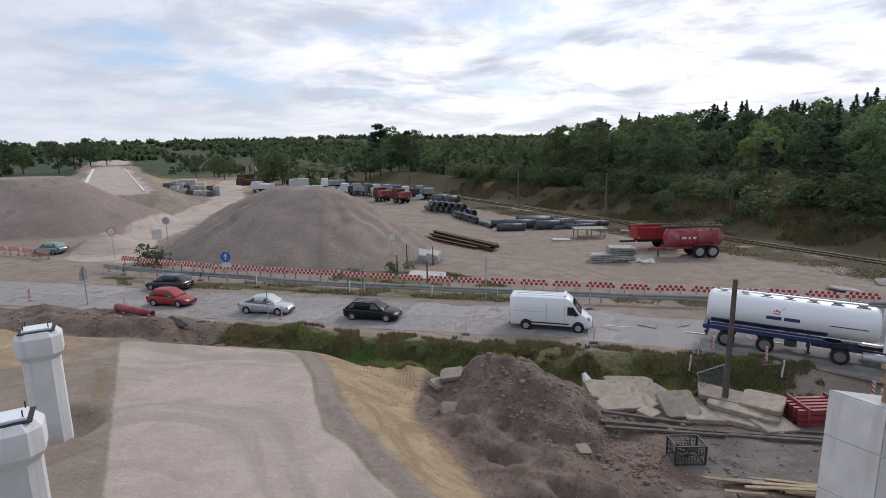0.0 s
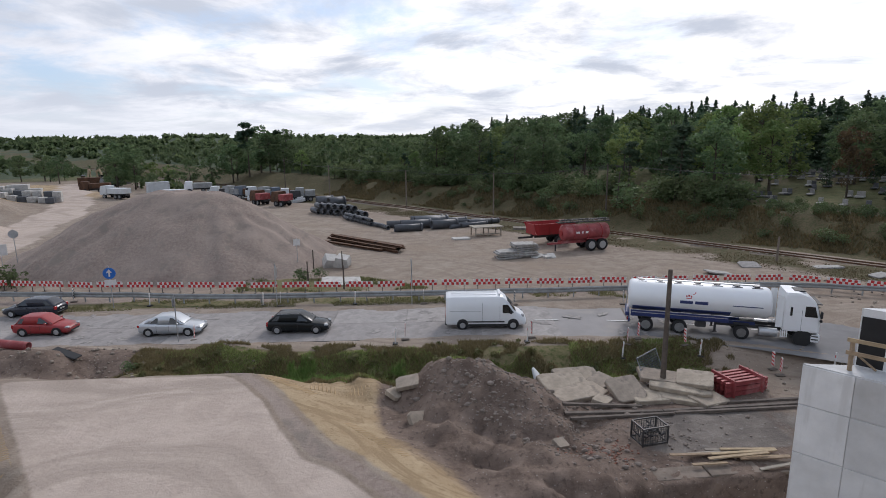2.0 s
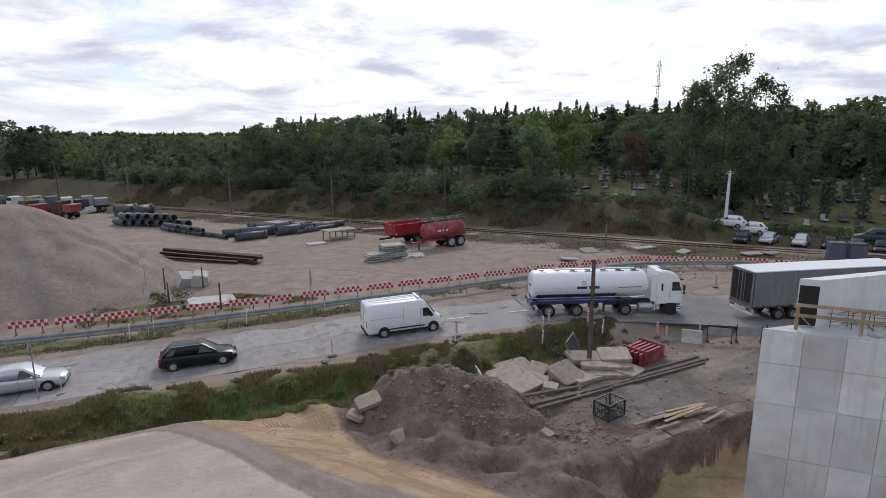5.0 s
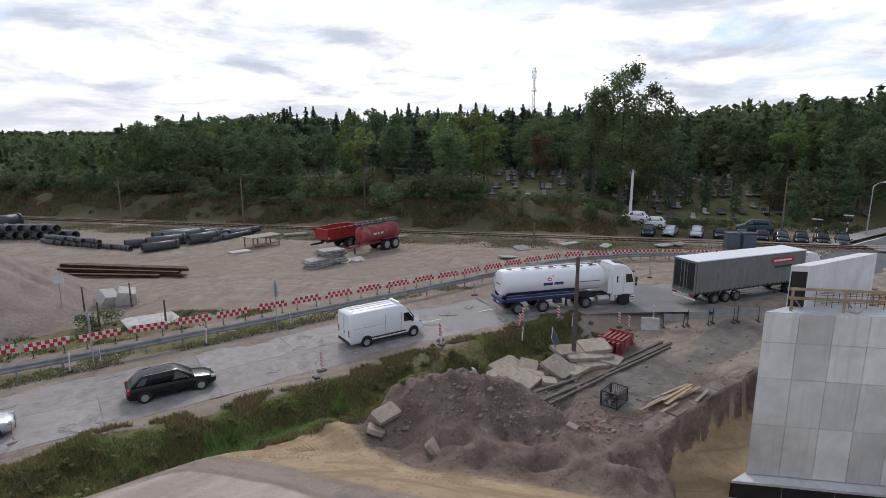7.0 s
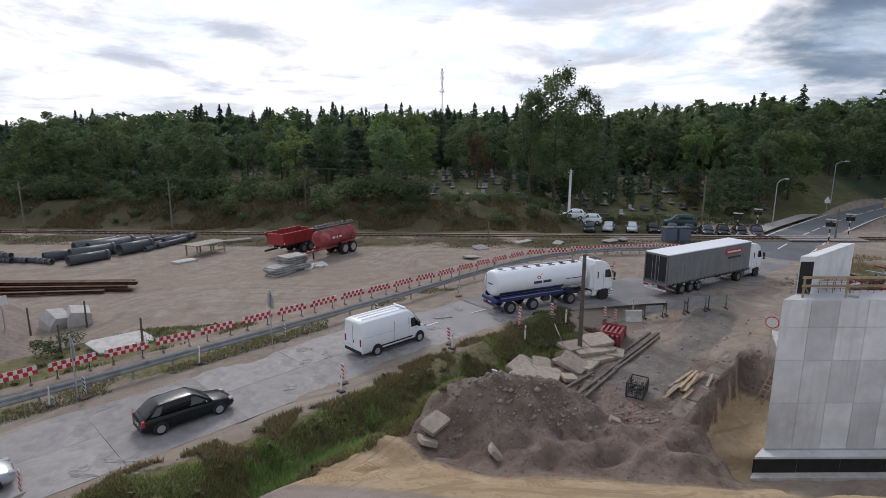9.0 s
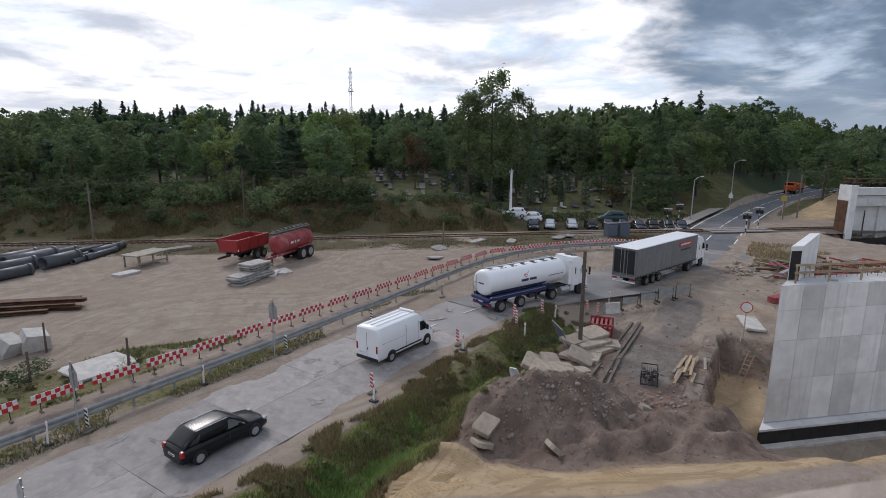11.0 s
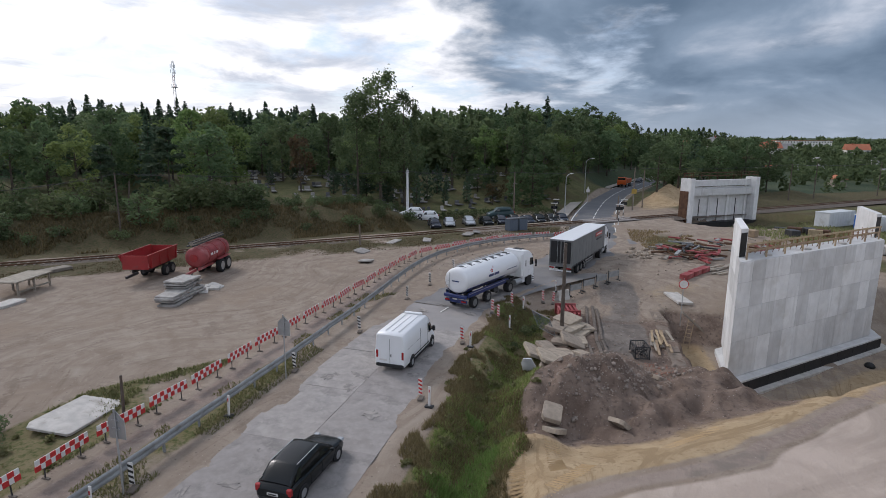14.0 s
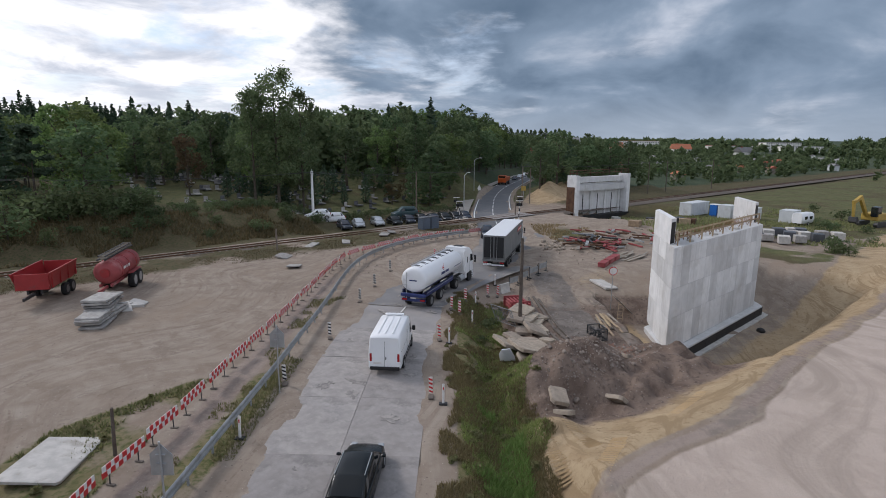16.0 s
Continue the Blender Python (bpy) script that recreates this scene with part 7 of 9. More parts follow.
BOARD_LINE = [(-44, 47.0), (-34, 45.4), (-26.2, 44.5), (-17.7, 43.8), (-8.4, 43.35), (3.9, 43.15), (14.3, 43.0), (22.2, 42.9), (26.6, 42.0), (30.2, 39.8), (34, 37.2), (37.1, 34.7), (39.8, 31.9), (41.9, 28.6)]
boards = along_line(BOARD_LINE, 2.58, 1.2)
first = check_board()
rng = np.random.default_rng(8)
for i, (x, y, a) in enumerate(boards):
    m = pose(x, y, gz(x, y), float(rng.normal(0, 1.5)), float(rng.normal(0, 0.8)), a + float(rng.normal(0, 2.2)))
    if i == 0:
        first.matrix_world = m @ Matrix.Scale(1 / TRUE, 4)
    else:
        copy_thing(first, m)
for i, (x, y, a) in enumerate(along_line([(-72, 52.0), (-55.6, 48.9)], 2.6, 1.0)):
    copy_thing(first, pose(x, y, gz(x, y), 0, 0, a))


def crash_barrier():
    th = thing("crash_barrier", pose(0, 0, 0), "galvanised steel crash barrier along the road", "barrier")
    line = [(-43, 43.8), (-30, 42.2), (-19.5, 41.0), (-8, 40.7), (2, 40.7), (9, 40.8), (15, 41.0), (20.5, 41.0), (26, 40.2), (32, 37.6), (37.5, 33.4), (41, 29.4)]
    rows = along_line(line, 1.0)
    prof = [(0.0, 0.42), (0.05, 0.46), (0.05, 0.52), (0.0, 0.56), (0.0, 0.60), (0.05, 0.64), (0.05, 0.70), (0.0, 0.74), (-0.015, 0.74), (0.03, 0.69), (0.03, 0.65), (-0.02, 0.59), (-0.02, 0.57), (0.03, 0.51), (0.03, 0.47), (-0.015, 0.42)]
    rings = []
    for x, y, a in rows:
        n = Vector((math.sin(radians(a)), -math.cos(radians(a))))
        z = gz(x, y)
        rings.append([(x + n.x * o, y + n.y * o, z + h * 1.3 - 0.16) for o, h in prof])
    part("beam", Builder().loft(rings, smooth=False), M_GALV_DULL, th)
    for x, y, a in along_line(line, 2.0, 0.5):
        m = pose(x, y, gz(x, y), 0, 0, a)
        part("post", Builder().box((0, 0.09, 0.25), (0.10, 0.06, 0.95), m).box((0, 0.04, 0.60), (0.12, 0.1, 0.14), m), M_GALV_DULL, th)


crash_barrier()


def marker_post(x, y, turn, stripes=True):
    """A red and white striped lane marker on a rubber foot."""
    label = ("red and white striped lane marker on a rubber foot" if y < 36 else "black and white striped lane marker on a rubber foot") if stripes else "slim white roadside post with a reflector"
    z = gz(x, y)
    if not stripes:
        th = thing("marker_post", pose(x, y, z, 0, 3, turn), label, "road marker", "roadside posts")
        part("stem", Builder().box((0, 0, 0.5), (0.06, 0.12, 1.05), bevel=0.02), M_WHITE_SIGN, th)
        part("reflector", Builder().box((-0.035, 0, 0.8), (0.012, 0.05, 0.14)), M_RED_SIGN, th)
        part("foot", Builder().box((0, 0, 0.03), (0.3, 0.4, 0.08), bevel=0.02), M_PLASTIC, th)
        return
    th = thing("marker_board", pose(x, y, z, random.uniform(-3, 3), random.uniform(-3, 3), turn + random.uniform(-8, 8)), label, "road marker", "striped lane markers")
    part("board", Builder().box((0, 0, 0.68), (0.035, 0.19, 0.85), bevel=0.012), M_WHITE_SIGN, th)
    for s in (1, -1):
        for k in range(4):
            z0 = 0.27 + k * 0.205
            y0, y1 = -0.093, 0.093
            v = [(s * 0.02, y0, z0), (s * 0.02, y1, z0 + 0.08), (s * 0.02, y1, z0 + 0.175), (s * 0.02, y0, z0 + 0.095)]
            v += [(s * 0.024, a, b) for _, a, b in v]
            part("stripe", Builder().add(v, [(0, 1, 2, 3), (7, 6, 5, 4), (0, 4, 5, 1), (1, 5, 6, 2), (2, 6, 7, 3), (3, 7, 4, 0)]), M_RED_SIGN if y < 36 else M_PLASTIC, th)
    part("foot", Builder().box((0, 0, 0.06), (0.5, 0.28, 0.08), bevel=0.03), M_OLD_BEAM, th)


for x, y in ((-15.0, 40.1), (-4.3, 39.9), (2.4, 39.1), (10.4, 38.6), (15.0, 38.1), (20.6, 37.4), (26.5, 33.4), (-5.5, 32.4), (2.3, 32.2), (7.8, 30.9), (8.7, 31.5), (11.1, 30.4), (15.2, 28.4), (-40.4, 43.3), (-31.4, 42.3), (-32.0, 34.0), (-41.4, 34.6), (-18.7, 33.4), (15.1, 27.6)):
    marker_post(x, y, random.choice((-6, 4, 10)))
for x, y in ((-6.1, 31.8), (1.9, 31.6), (7.2, 30.0), (11.6, 29.6), (-16.4, 40.4), (18.1, 27.6), (-25.0, 40.9), (-9.5, 40.2)):
    marker_post(x, y, 0, False)


def sign_post(name, x, y, shape, label, face=180, top=2.9, size=0.9, front=M_STEEL, plate=False):
    """A road sign on a pipe post: seen from behind as bare metal, or with its printed face."""
    z = gz(x, y)
    th = thing(name, pose(x, y, z, 0, 0, face), label, "road sign")
    part("post", Builder().tube((0, 0, -0.3), (0, 0, top + 0.1), 0.035, n=8), M_STEEL, th)
    r = size / 2
    c = top - r
    if shape == "round":
        part("plate", Builder().tube((0.03, 0, c), (0.05, 0, c), r, n=28), M_RED_SIGN if front is M_WHITE_SIGN else front, th)
        if front is M_WHITE_SIGN:
            part("white_face", Builder().tube((0.045, 0, c), (0.056, 0, c), r * 0.84, n=28), M_WHITE_SIGN, th)
    elif shape == "triangle":
        o = [(-r, c - r * 0.75), (r, c - r * 0.75), (0, c + r)]
        part("plate", Builder().prism(o, -0.06, -0.04, Matrix.Rotation(radians(90), 4, "Z")), front, th)
        part("plate_lower", Builder().box((0.05, 0, c - r * 1.15), (0.02, size * 0.8, size * 0.45)), front, th)
    elif shape == "house":
        o = [(-r * 0.7, c - r * 1.1), (r * 0.7, c - r * 1.1), (r * 0.7, c + r * 0.3), (0, c + r), (-r * 0.7, c + r * 0.3)]
        part("plate", Builder().prism(o, -0.06, -0.04, Matrix.Rotation(radians(90), 4, "Z")), front, th)
    else:
        part("plate", Builder().box((0.045, 0, c), (0.02, size, size), bevel=0.01), front, th)
    for k in (-0.15, 0.15):
        part("bracket", Builder().box((0.02, 0, c + k), (0.06, 0.3, 0.04)), M_STEEL, th)
    if plate:
        part("lower_plate", Builder().box((0.045, 0, c - r - 0.28), (0.02, size * 0.9, 0.42), bevel=0.01), M_WHITE_SIGN, th)
    return th


sign_post("warning_sign", -5.2, 39.9, "house", "grey metal back of a warning sign on a post", 0, 3.4, 1.0)
sign_post("warning_sign", -15.3, 40.2, "house", "grey metal back of a warning sign on a post", 0, 3.2, 1.0)
sign_post("warning_sign", -35.5, 34.2, "house", "grey metal back of a warning sign by the near verge", 180, 3.2, 1.05)
sign_post("warning_sign", -19.6, 33.2, "house", "narrow grey sign back by the near verge", 180, 3.0, 0.6)
arrow = sign_post("arrow_sign", -27.5, 40.6, "round", "round blue sign with a white arrow and plate below", -75, 3.1, 0.85, M_BLUE_SIGN, True)
part("arrow", Builder().box((0.062, 0, 2.62), (0.012, 0.10, 0.42)).prism([(-0.2, 2.72), (0.2, 2.72), (0, 2.98)], -0.068, -0.056, Matrix.Rotation(radians(90), 4, "Z")), M_WHITE_SIGN, arrow)
sign_post("prohibition_sign", 15.4, 17.8, "round", "round white prohibition sign with red rim on a post", 185, 1.96 - gz(15.4, 17.8), 0.74, M_WHITE_SIGN)
sign_post("prohibition_sign", -47.5, 50.0, "round", "round white sign on a tall post by the site entrance", -60, 3.4, 0.9, M_WHITE_SIGN)
sign_post("prohibition_sign", -43.4, 53.5, "round", "round grey sign on a post by the site track", -60, 3.2, 0.8, M_STEEL)
sign_post("notice_board", -46.0, 55.0, "square", "blank white notice board on a post", -60, 2.4, 1.1, M_WHITE_SIGN)
sign_post("notice_board", -16.2, 51.6, "square", "weathered white notice board beside the gravel heap", -80, 2.2, 0.6, M_WHITE_SIGN)


def timber_pole(x, y, top, lean=0.0, arm=False, mat=M_POLE, label="old dark timber pole beside the road", r=0.13):
    z = gz(x, y)
    th = thing("utility_pole", pose(x, y, z, lean, 0, 0), label, "pole")
    part("mast", Builder().tube((0, 0, -0.5), (0, 0, top - z), r * 1.15, r * 0.8, 10), mat, th)
    if arm:
        part("cross_arm", Builder().box((0, 0, top - z - 0.35), (1.5, 0.10, 0.12)).tube((-0.6, 0, top - z - 0.3), (-0.6, 0, top - z - 0.05), 0.05, n=6).tube((0.6, 0, top - z - 0.3), (0.6, 0, top - z - 0.05), 0.05, n=6).tube((0, 0, top - z), (0, 0, top - z + 0.25), 0.05, n=6), M_STEEL, th)
    return th


timber_pole(8.05, 26.5, 5.62)
timber_pole(-10.9, 44.6, 2.1, 2, label="short dark timber post beside the boards", r=0.07)
for x, y, t in ((7.2, 87.2, 7.0), (-22.5, 110, 7.5), (22.5, 78.5, 8.5), (30.5, 51.5, 2.5), (-7, 98, 7.0), (-38, 138, 8), (62, 21, 4.0), (82.9, 17.4, 7.6), (86.0, 15.4, 7.0), (104, -15.6, 8), (112, -23, 8.0), (128, -42, 8.0), (65, 38, 7.2)):
    timber_pole(x, y, t, mat=M_EDGE if t < 8 else M_POLE, label="weathered line pole beside the railway", r=0.11)
timber_pole(51.2, 52.6, 7.9, arm=True, mat=M_CONC, label="pale concrete line pole by the car park", r=0.2)
for x, y in ((-14.9, 52.4), (-12.0, 51.6), (-14.4, 47.3)):
    timber_pole(x, y, 1.9, random.uniform(-3, 3), label="slim dark fence post beside the gravel heap", r=0.06)
timber_pole(24.2, 79.0, 7.5, 9, label="leaning timber prop of the line pole", r=0.10)


def cables():
    """Slack wires from pole to pole."""
    th = thing("overhead_cables", pose(0, 0, 0), "thin dark overhead wires between the line poles", "cable")
    def span(p, q, sag):
        b = Builder()
        pts = [Vector(p).lerp(Vector(q), i / 14) - Vector((0, 0, sag * 4 * (i / 14) * (1 - i / 14))) for i in range(15)]
        b.loft([[p + Vector(o) * 0.018 for o in ((1, 0, 0), (0, 0, 1), (-1, 0, 0), (0, 0, -1))] for p in pts])
        part("wire", b, M_STEEL_DARK, th)
    row = [(-38, 138, 8.0), (-22.5, 110, 7.4), (-7, 98, 7.0), (7.2, 87.2, 7.0), (22.5, 78.5, 8.4), (51.2, 52.6, 7.8), (65, 38, 7.2), (82.9, 17.4, 7.5), (104, -15.6, 7.9), (128, -42, 7.9)]
    for p, q in zip(row[:-1], row[1:]):
        for o in (-0.6, 0.6):
            span((p[0] + o, p[1], p[2] - 0.05), (q[0] + o, q[1], q[2] - 0.05), 0.5)


cables()


def street_lamp(x, y, h, turn, curve=1.4):
    th = thing("street_lamp", pose(x, y, gz(x, y), 0, 0, turn), "tall grey steel street lamp with a curved arm", "lamp", "street lamps")
    part("column", Builder().tube((0, 0, -0.2), (0, 0, h - 0.6), 0.10, 0.06, 10), M_STEEL, th)
    b = Builder()
    prev = Vector((0, 0, h - 0.6))
    for i in range(1, 7):
        a = i / 6
        p = Vector((curve * a * a * 0.3 + curve * a * 0.7, 0, h - 0.6 + 0.6 * math.sin(a * math.pi / 2)))
        b.tube(prev, p, 0.045, n=8)
        prev = p
    part("arm", b, M_STEEL, th)
    part("head", Builder().box((curve + 0.3, 0, h), (0.75, 0.26, 0.14), bevel=0.05), M_WHITE_SIGN, th)


street_lamp(69.4, 29.6, 7.3, -30)
street_lamp(98.0, 26.8, 7.6, -60)


def crossing_gate(x, y, turn):
    z = gz(x, y)
    th = thing("level_crossing_signal", pose(x, y, z, 0, 0, turn), "striped level crossing signal post with dark lamp board", "signal", "level crossing signals")
    for k in range(6):
        part("mast_band", Builder().tube((0, 0, k * 0.5), (0, 0, k * 0.5 + 0.5), 0.07, n=8), M_PLASTIC if k % 2 else M_WHITE_SIGN, th)
    part("lamp_board", Builder().box((0.1, 0, 2.5), (0.10, 1.0, 0.5), bevel=0.08), M_PLASTIC, th)
    for s in (-0.3, 0.3):
        part("lamp_lens", Builder().tube((0.15, s, 2.5), (0.18, s, 2.5), 0.13, n=12), M_GLASS, th)
    part("cross_board", Builder().box((0.08, 0, 3.1), (0.03, 1.1, 0.14), Matrix.Rotation(0, 4, "X")), M_WHITE_SIGN, th)


crossing_gate(57.0, 21.0, 190)
crossing_gate(64.5, 20.0, 190)
crossing_gate(66.8, 31.0, 190)
crossing_gate(55.0, 30.5, 190)
sign_post("yellow_sign", 80.0, 17.5, "square", "small yellow sign on a post by the far road", 180, 4.2, 0.9, M_YELLOWPAINT)
sign_post("crossing_sign", 88.5, 26.0, "triangle", "triangular warning sign beyond the level crossing", 200, 3.2, 0.9, M_WHITE_SIGN)


def mesh_fence(x, y, turn, length, lean, label, height=1.1, mat=M_STEEL, name="site_barrier", n=14):
    """A low welded barrier panel with feet."""
    th = thing(name, pose(x, y, gz(x, y), lean, 0, turn), label, "barrier", "low grey site barriers")
    part("frame", Builder().tube((-length / 2, 0, 0.2), (length / 2, 0, 0.2), 0.025, n=6).tube((-length / 2, 0, height), (length / 2, 0, height), 0.025, n=6).tube((-length / 2, 0, 0), (-length / 2, 0, height), 0.025, n=6).tube((length / 2, 0, 0), (length / 2, 0, height), 0.025, n=6), mat, th)
    for i in range(n):
        xx = -length / 2 + length * (i + 1) / (n + 1)
        part("bar", Builder().tube((xx, 0, 0.2), (xx, 0, height), 0.010, n=4), mat, th)
    for s in (-1, 1):
        part("foot", Builder().box((s * length * 0.42, 0, 0.04), (0.12, 0.6, 0.07)), M_PLASTIC, th)


def panel_barrier(x, y, turn):
    th = thing("site_barrier", pose(x, y, gz(x, y), 0, 0, turn), "dark grey barrier panel across the closed lane", "barrier", "grey barriers across the closed lane")
    part("panel", Builder().box((0, 0, 0.72), (1.36, 0.03, 0.52), bevel=0.01), M_GALV_DULL, th)
    for s in (-1, 1):
        part("post", Builder().box((s * 0.7, 0.03, 0.55), (0.05, 0.05, 1.1)), M_STEEL_DARK, th)
        part("foot", Builder().box((s * 0.7, 0.03, 0.05), (0.16, 0.5, 0.1), bevel=0.03), M_PLASTIC, th)


for i in range(4):
    t = i / 3
    panel_barrier(17.9 + 3.9 * t, 25.9 - 3.2 * t, -40)
b = Builder().prism([(-0.28, 0), (0.28, 0), (0.14, 0.35), (0.09, 0.8), (-0.09, 0.8), (-0.14, 0.35)], -0.6, 0.6)
solid("concrete_barrier", b, M_CONC_PALE, pose(16.6, 26.9, gz(16.6, 26.9), 0, 0, 45), "short white concrete barrier block beside the road", "barrier")

# ---- the building ground ----
def rubble(bld, cx, cy, cz, size, rng, m=None):
    """One lump of stone with an uneven outline."""
    rings = []
    for k, (zz, r) in enumerate(((-0.5, 0.55), (-0.15, 1.0), (0.25, 0.9), (0.5, 0.45))):
        rings.append([(cx + size[0] * r * 0.5 * (0.8 + 0.4 * rng.uniform()) * math.cos(a), cy + size[1] * r * 0.5 * (0.8 + 0.4 * rng.uniform()) * math.sin(a), cz + size[2] * (zz + rng.uniform(-0.08, 0.08))) for a in [i * math.pi / 3.5 for i in range(7)]])
    bld.loft(rings, smooth=False, m=m)


def broken_slab(x, y, z, sx, sy, th_, rot, tilt, roll, rng, mat=M_CONC_OLD, label="broken piece of old concrete road slab"):
    cut = rng.uniform(0.06, 0.34, 4)
    pts = []
    for (cx, cy, fx, fy), c in zip(((1, -1, -1, 0), (1, 1, 0, -1), (-1, 1, 1, 0), (-1, -1, 0, 1)), cut):
        j = rng.uniform(0.88, 1.0)
        p, q = (cx * sx / 2 * j + fx * c * sx * 0.4, cy * sy / 2 + fy * c * sy * 0.4), (cx * sx / 2 + (1 - abs(fx)) * -cx * c * sx * 0.4, cy * sy / 2 * j + (1 - abs(fy)) * -cy * c * sy * 0.4)
        pts += [p, q]
    mid = sorted(pts, key=lambda p: math.atan2(p[1], p[0]))
    pts = mid
    top = [(px * 0.97, py * 0.97) for px, py in pts]
    b = Builder().loft([[(px, py, 0) for px, py in pts], [(px * 1.01, py * 1.01, th_ * 0.85) for px, py in pts], [(px, py, th_) for px, py in top]], smooth=False)
    solid("concrete_slab", b, mat, pose(x, y, z, tilt, roll, rot), label, "concrete slab", "broken road slabs")


def slab_pile():
    rng = np.random.default_rng(4)
    # the heap beside the pole: x, y, lift, sizes, turn, tilts
    for x, y, up, sx, sy, rot, tx, ty in ((3.4, 26.0, 0.02, 3.1, 1.5, 22, 4, 2), (2.9, 26.9, 0.30, 2.7, 1.4, 14, 14, 5), (3.9, 27.9, 0.35, 2.6, 1.3, 16, 22, 4), (5.0, 27.3, 0.20, 1.3, 1.1, 40, 10, -8), (5.8, 25.7, 0.25, 1.7, 1.6, 12, 24, -4), (7.0, 25.5, 0.05, 2.2, 1.3, 10, 4, 3), (6.4, 26.4, 0.02, 1.6, 1.2, -8, 3, 2), (8.8, 25.4, 0.02, 2.7, 1.5, -18, 3, 2), (9.7, 25.0, 0.05, 1.8, 1.2, 25, 6, 3), (8.7, 26.0, 0.30, 3.0, 1.5, -22, 4, 3), (9.6, 26.2, 0.56, 1.8, 1.5, -30, 8, -4), (8.0, 26.8, 0.40, 2.2, 1.2, -12, 8, 5), (1.6, 27.0, 0.05, 1.2, 0.9, 10, 26, -14), (4.4, 25.1, 0.0, 1.0, 0.8, 50, 6, 3), (-4.7, 23.2, 0.05, 1.1, 0.9, 40, 44, 14), (-5.2, 26.2, 0.15, 1.2, 0.9, 0, 14, -12), (-5.9, 26.0, 0.05, 0.9, 0.8, 60, 20, 10), (1.2, 20.9, 0.0, 0.6, 0.5, 30, 20, 8)):
        broken_slab(x, y, gz(x, y) + up, sx, sy, 0.22, rot, tx, ty, rng)
    b = Builder()
    for i in range(150):
        x, y = (rng.normal(3.4, 0.6), rng.normal(20.6, 0.5)) if i % 3 else (rng.normal(2.4, 0.7), rng.normal(20.6, 0.4))
        k = rng.uniform(0.03, 0.085)
        rubble(b, x, y, gz(x, y) + k * 0.3, (k * 1.6, k, k * 0.7), rng)
    tagged(new("brick_rubble", b.mesh("brick_rubble", M_BRICKBAT)), "broken red brick scraps beside the wire crate", "rubble", kind="stuff")
    # pale lumps and pebbles on the spoil heap
    b = Builder()
    for i in range(2200):
        x, y = rng.normal(-1.2, 4.4), rng.normal(22.8, 2.6)
        if abs(y - 24) > 6 or y > 27.6 or abut_vu(x, y)[1] > 2.6:
            continue
        k = rng.uniform(0.03, 0.11) if i % 14 else rng.uniform(0.13, 0.26)
        rubble(b, x, y, gz(x, y) + k * 0.2, (k * 1.4, k, k * 0.8), rng)
    tagged(new("rubble", b.mesh("rubble", M_CLOD)), "loose stones and rubble strewn over dark soil", "rubble", kind="stuff")
    b = Builder()
    for i in range(520):
        r = rng.uniform()
        if r < 0.4:
            x, y = rng.uniform(-38, -14), rng.uniform(27.5, 32)
        elif r < 0.7:
            x, y = rng.uniform(12, 34), rng.uniform(16, 30)
        else:
            x, y = rng.uniform(20, 38), rng.uniform(36, 44)
        k = rng.uniform(0.05, 0.2)
        rubble(b, x, y, gz(x, y) + k * 0.2, (k * 1.4, k, k * 0.8), rng)
    tagged(new("clods", b.mesh("clods", M_CONC_OLD)), "scattered stones and clods along the road edges", "rubble", kind="stuff")


slab_pile()


def leaning_net(x, y, turn, lean):
    th = thing("mesh_panel", pose(x, y, gz(x, y) + 0.05, lean, 0, turn) @ Matrix.Scale(0.86, 4), "green-grey wire mesh panel leaning on the broken slabs", "fence panel", "leaning mesh panels")
    part("frame", Builder().tube((-1.2, 0, 0), (1.2, 0, 0), 0.03, n=6).tube((-1.2, 0, 1.7), (1.2, 0, 1.7), 0.03, n=6).tube((-1.2, 0, 0), (-1.2, 0, 1.7), 0.03, n=6).tube((1.2, 0, 0), (1.2, 0, 1.7), 0.03, n=6), M_GALV_DULL, th)
    b = Builder()
    for i in range(24):
        b.tube((-1.2 + i * 0.1, 0, 0), (-1.2 + i * 0.1, 0, 1.7), 0.008, n=3, caps=False)
    for i in range(12):
        b.tube((-1.2, 0, 0.1 + i * 0.14), (1.2, 0, 0.1 + i * 0.14), 0.008, n=3, caps=False)
    part("mesh", tagged_stuff(b, "mesh", M_SLATE), None, th)


def tagged_stuff(b, name, mat):
    return b.mesh(name, mat)


leaning_net(8.1, 27.5, 40, -24)
solid("plastic_sheet", Builder().loft([[(-0.5, -0.03, 0), (0.5, 0.03, 0), (0.5, 0.10, 0), (-0.5, 0.04, 0)], [(-0.45, 0.05, 0.6), (0.55, -0.02, 0.55), (0.55, 0.05, 0.55), (-0.45, 0.12, 0.6)], [(-0.2, 0.0, 1.15), (0.3, 0.06, 1.05), (0.3, 0.12, 1.05), (-0.2, 0.07, 1.15)]]), M_CONTAINER, pose(2.0, 27.9, gz(2.0, 27.9), -24, 0, 70), "crumpled pale plastic sheet against the broken slabs", "plastic sheet")


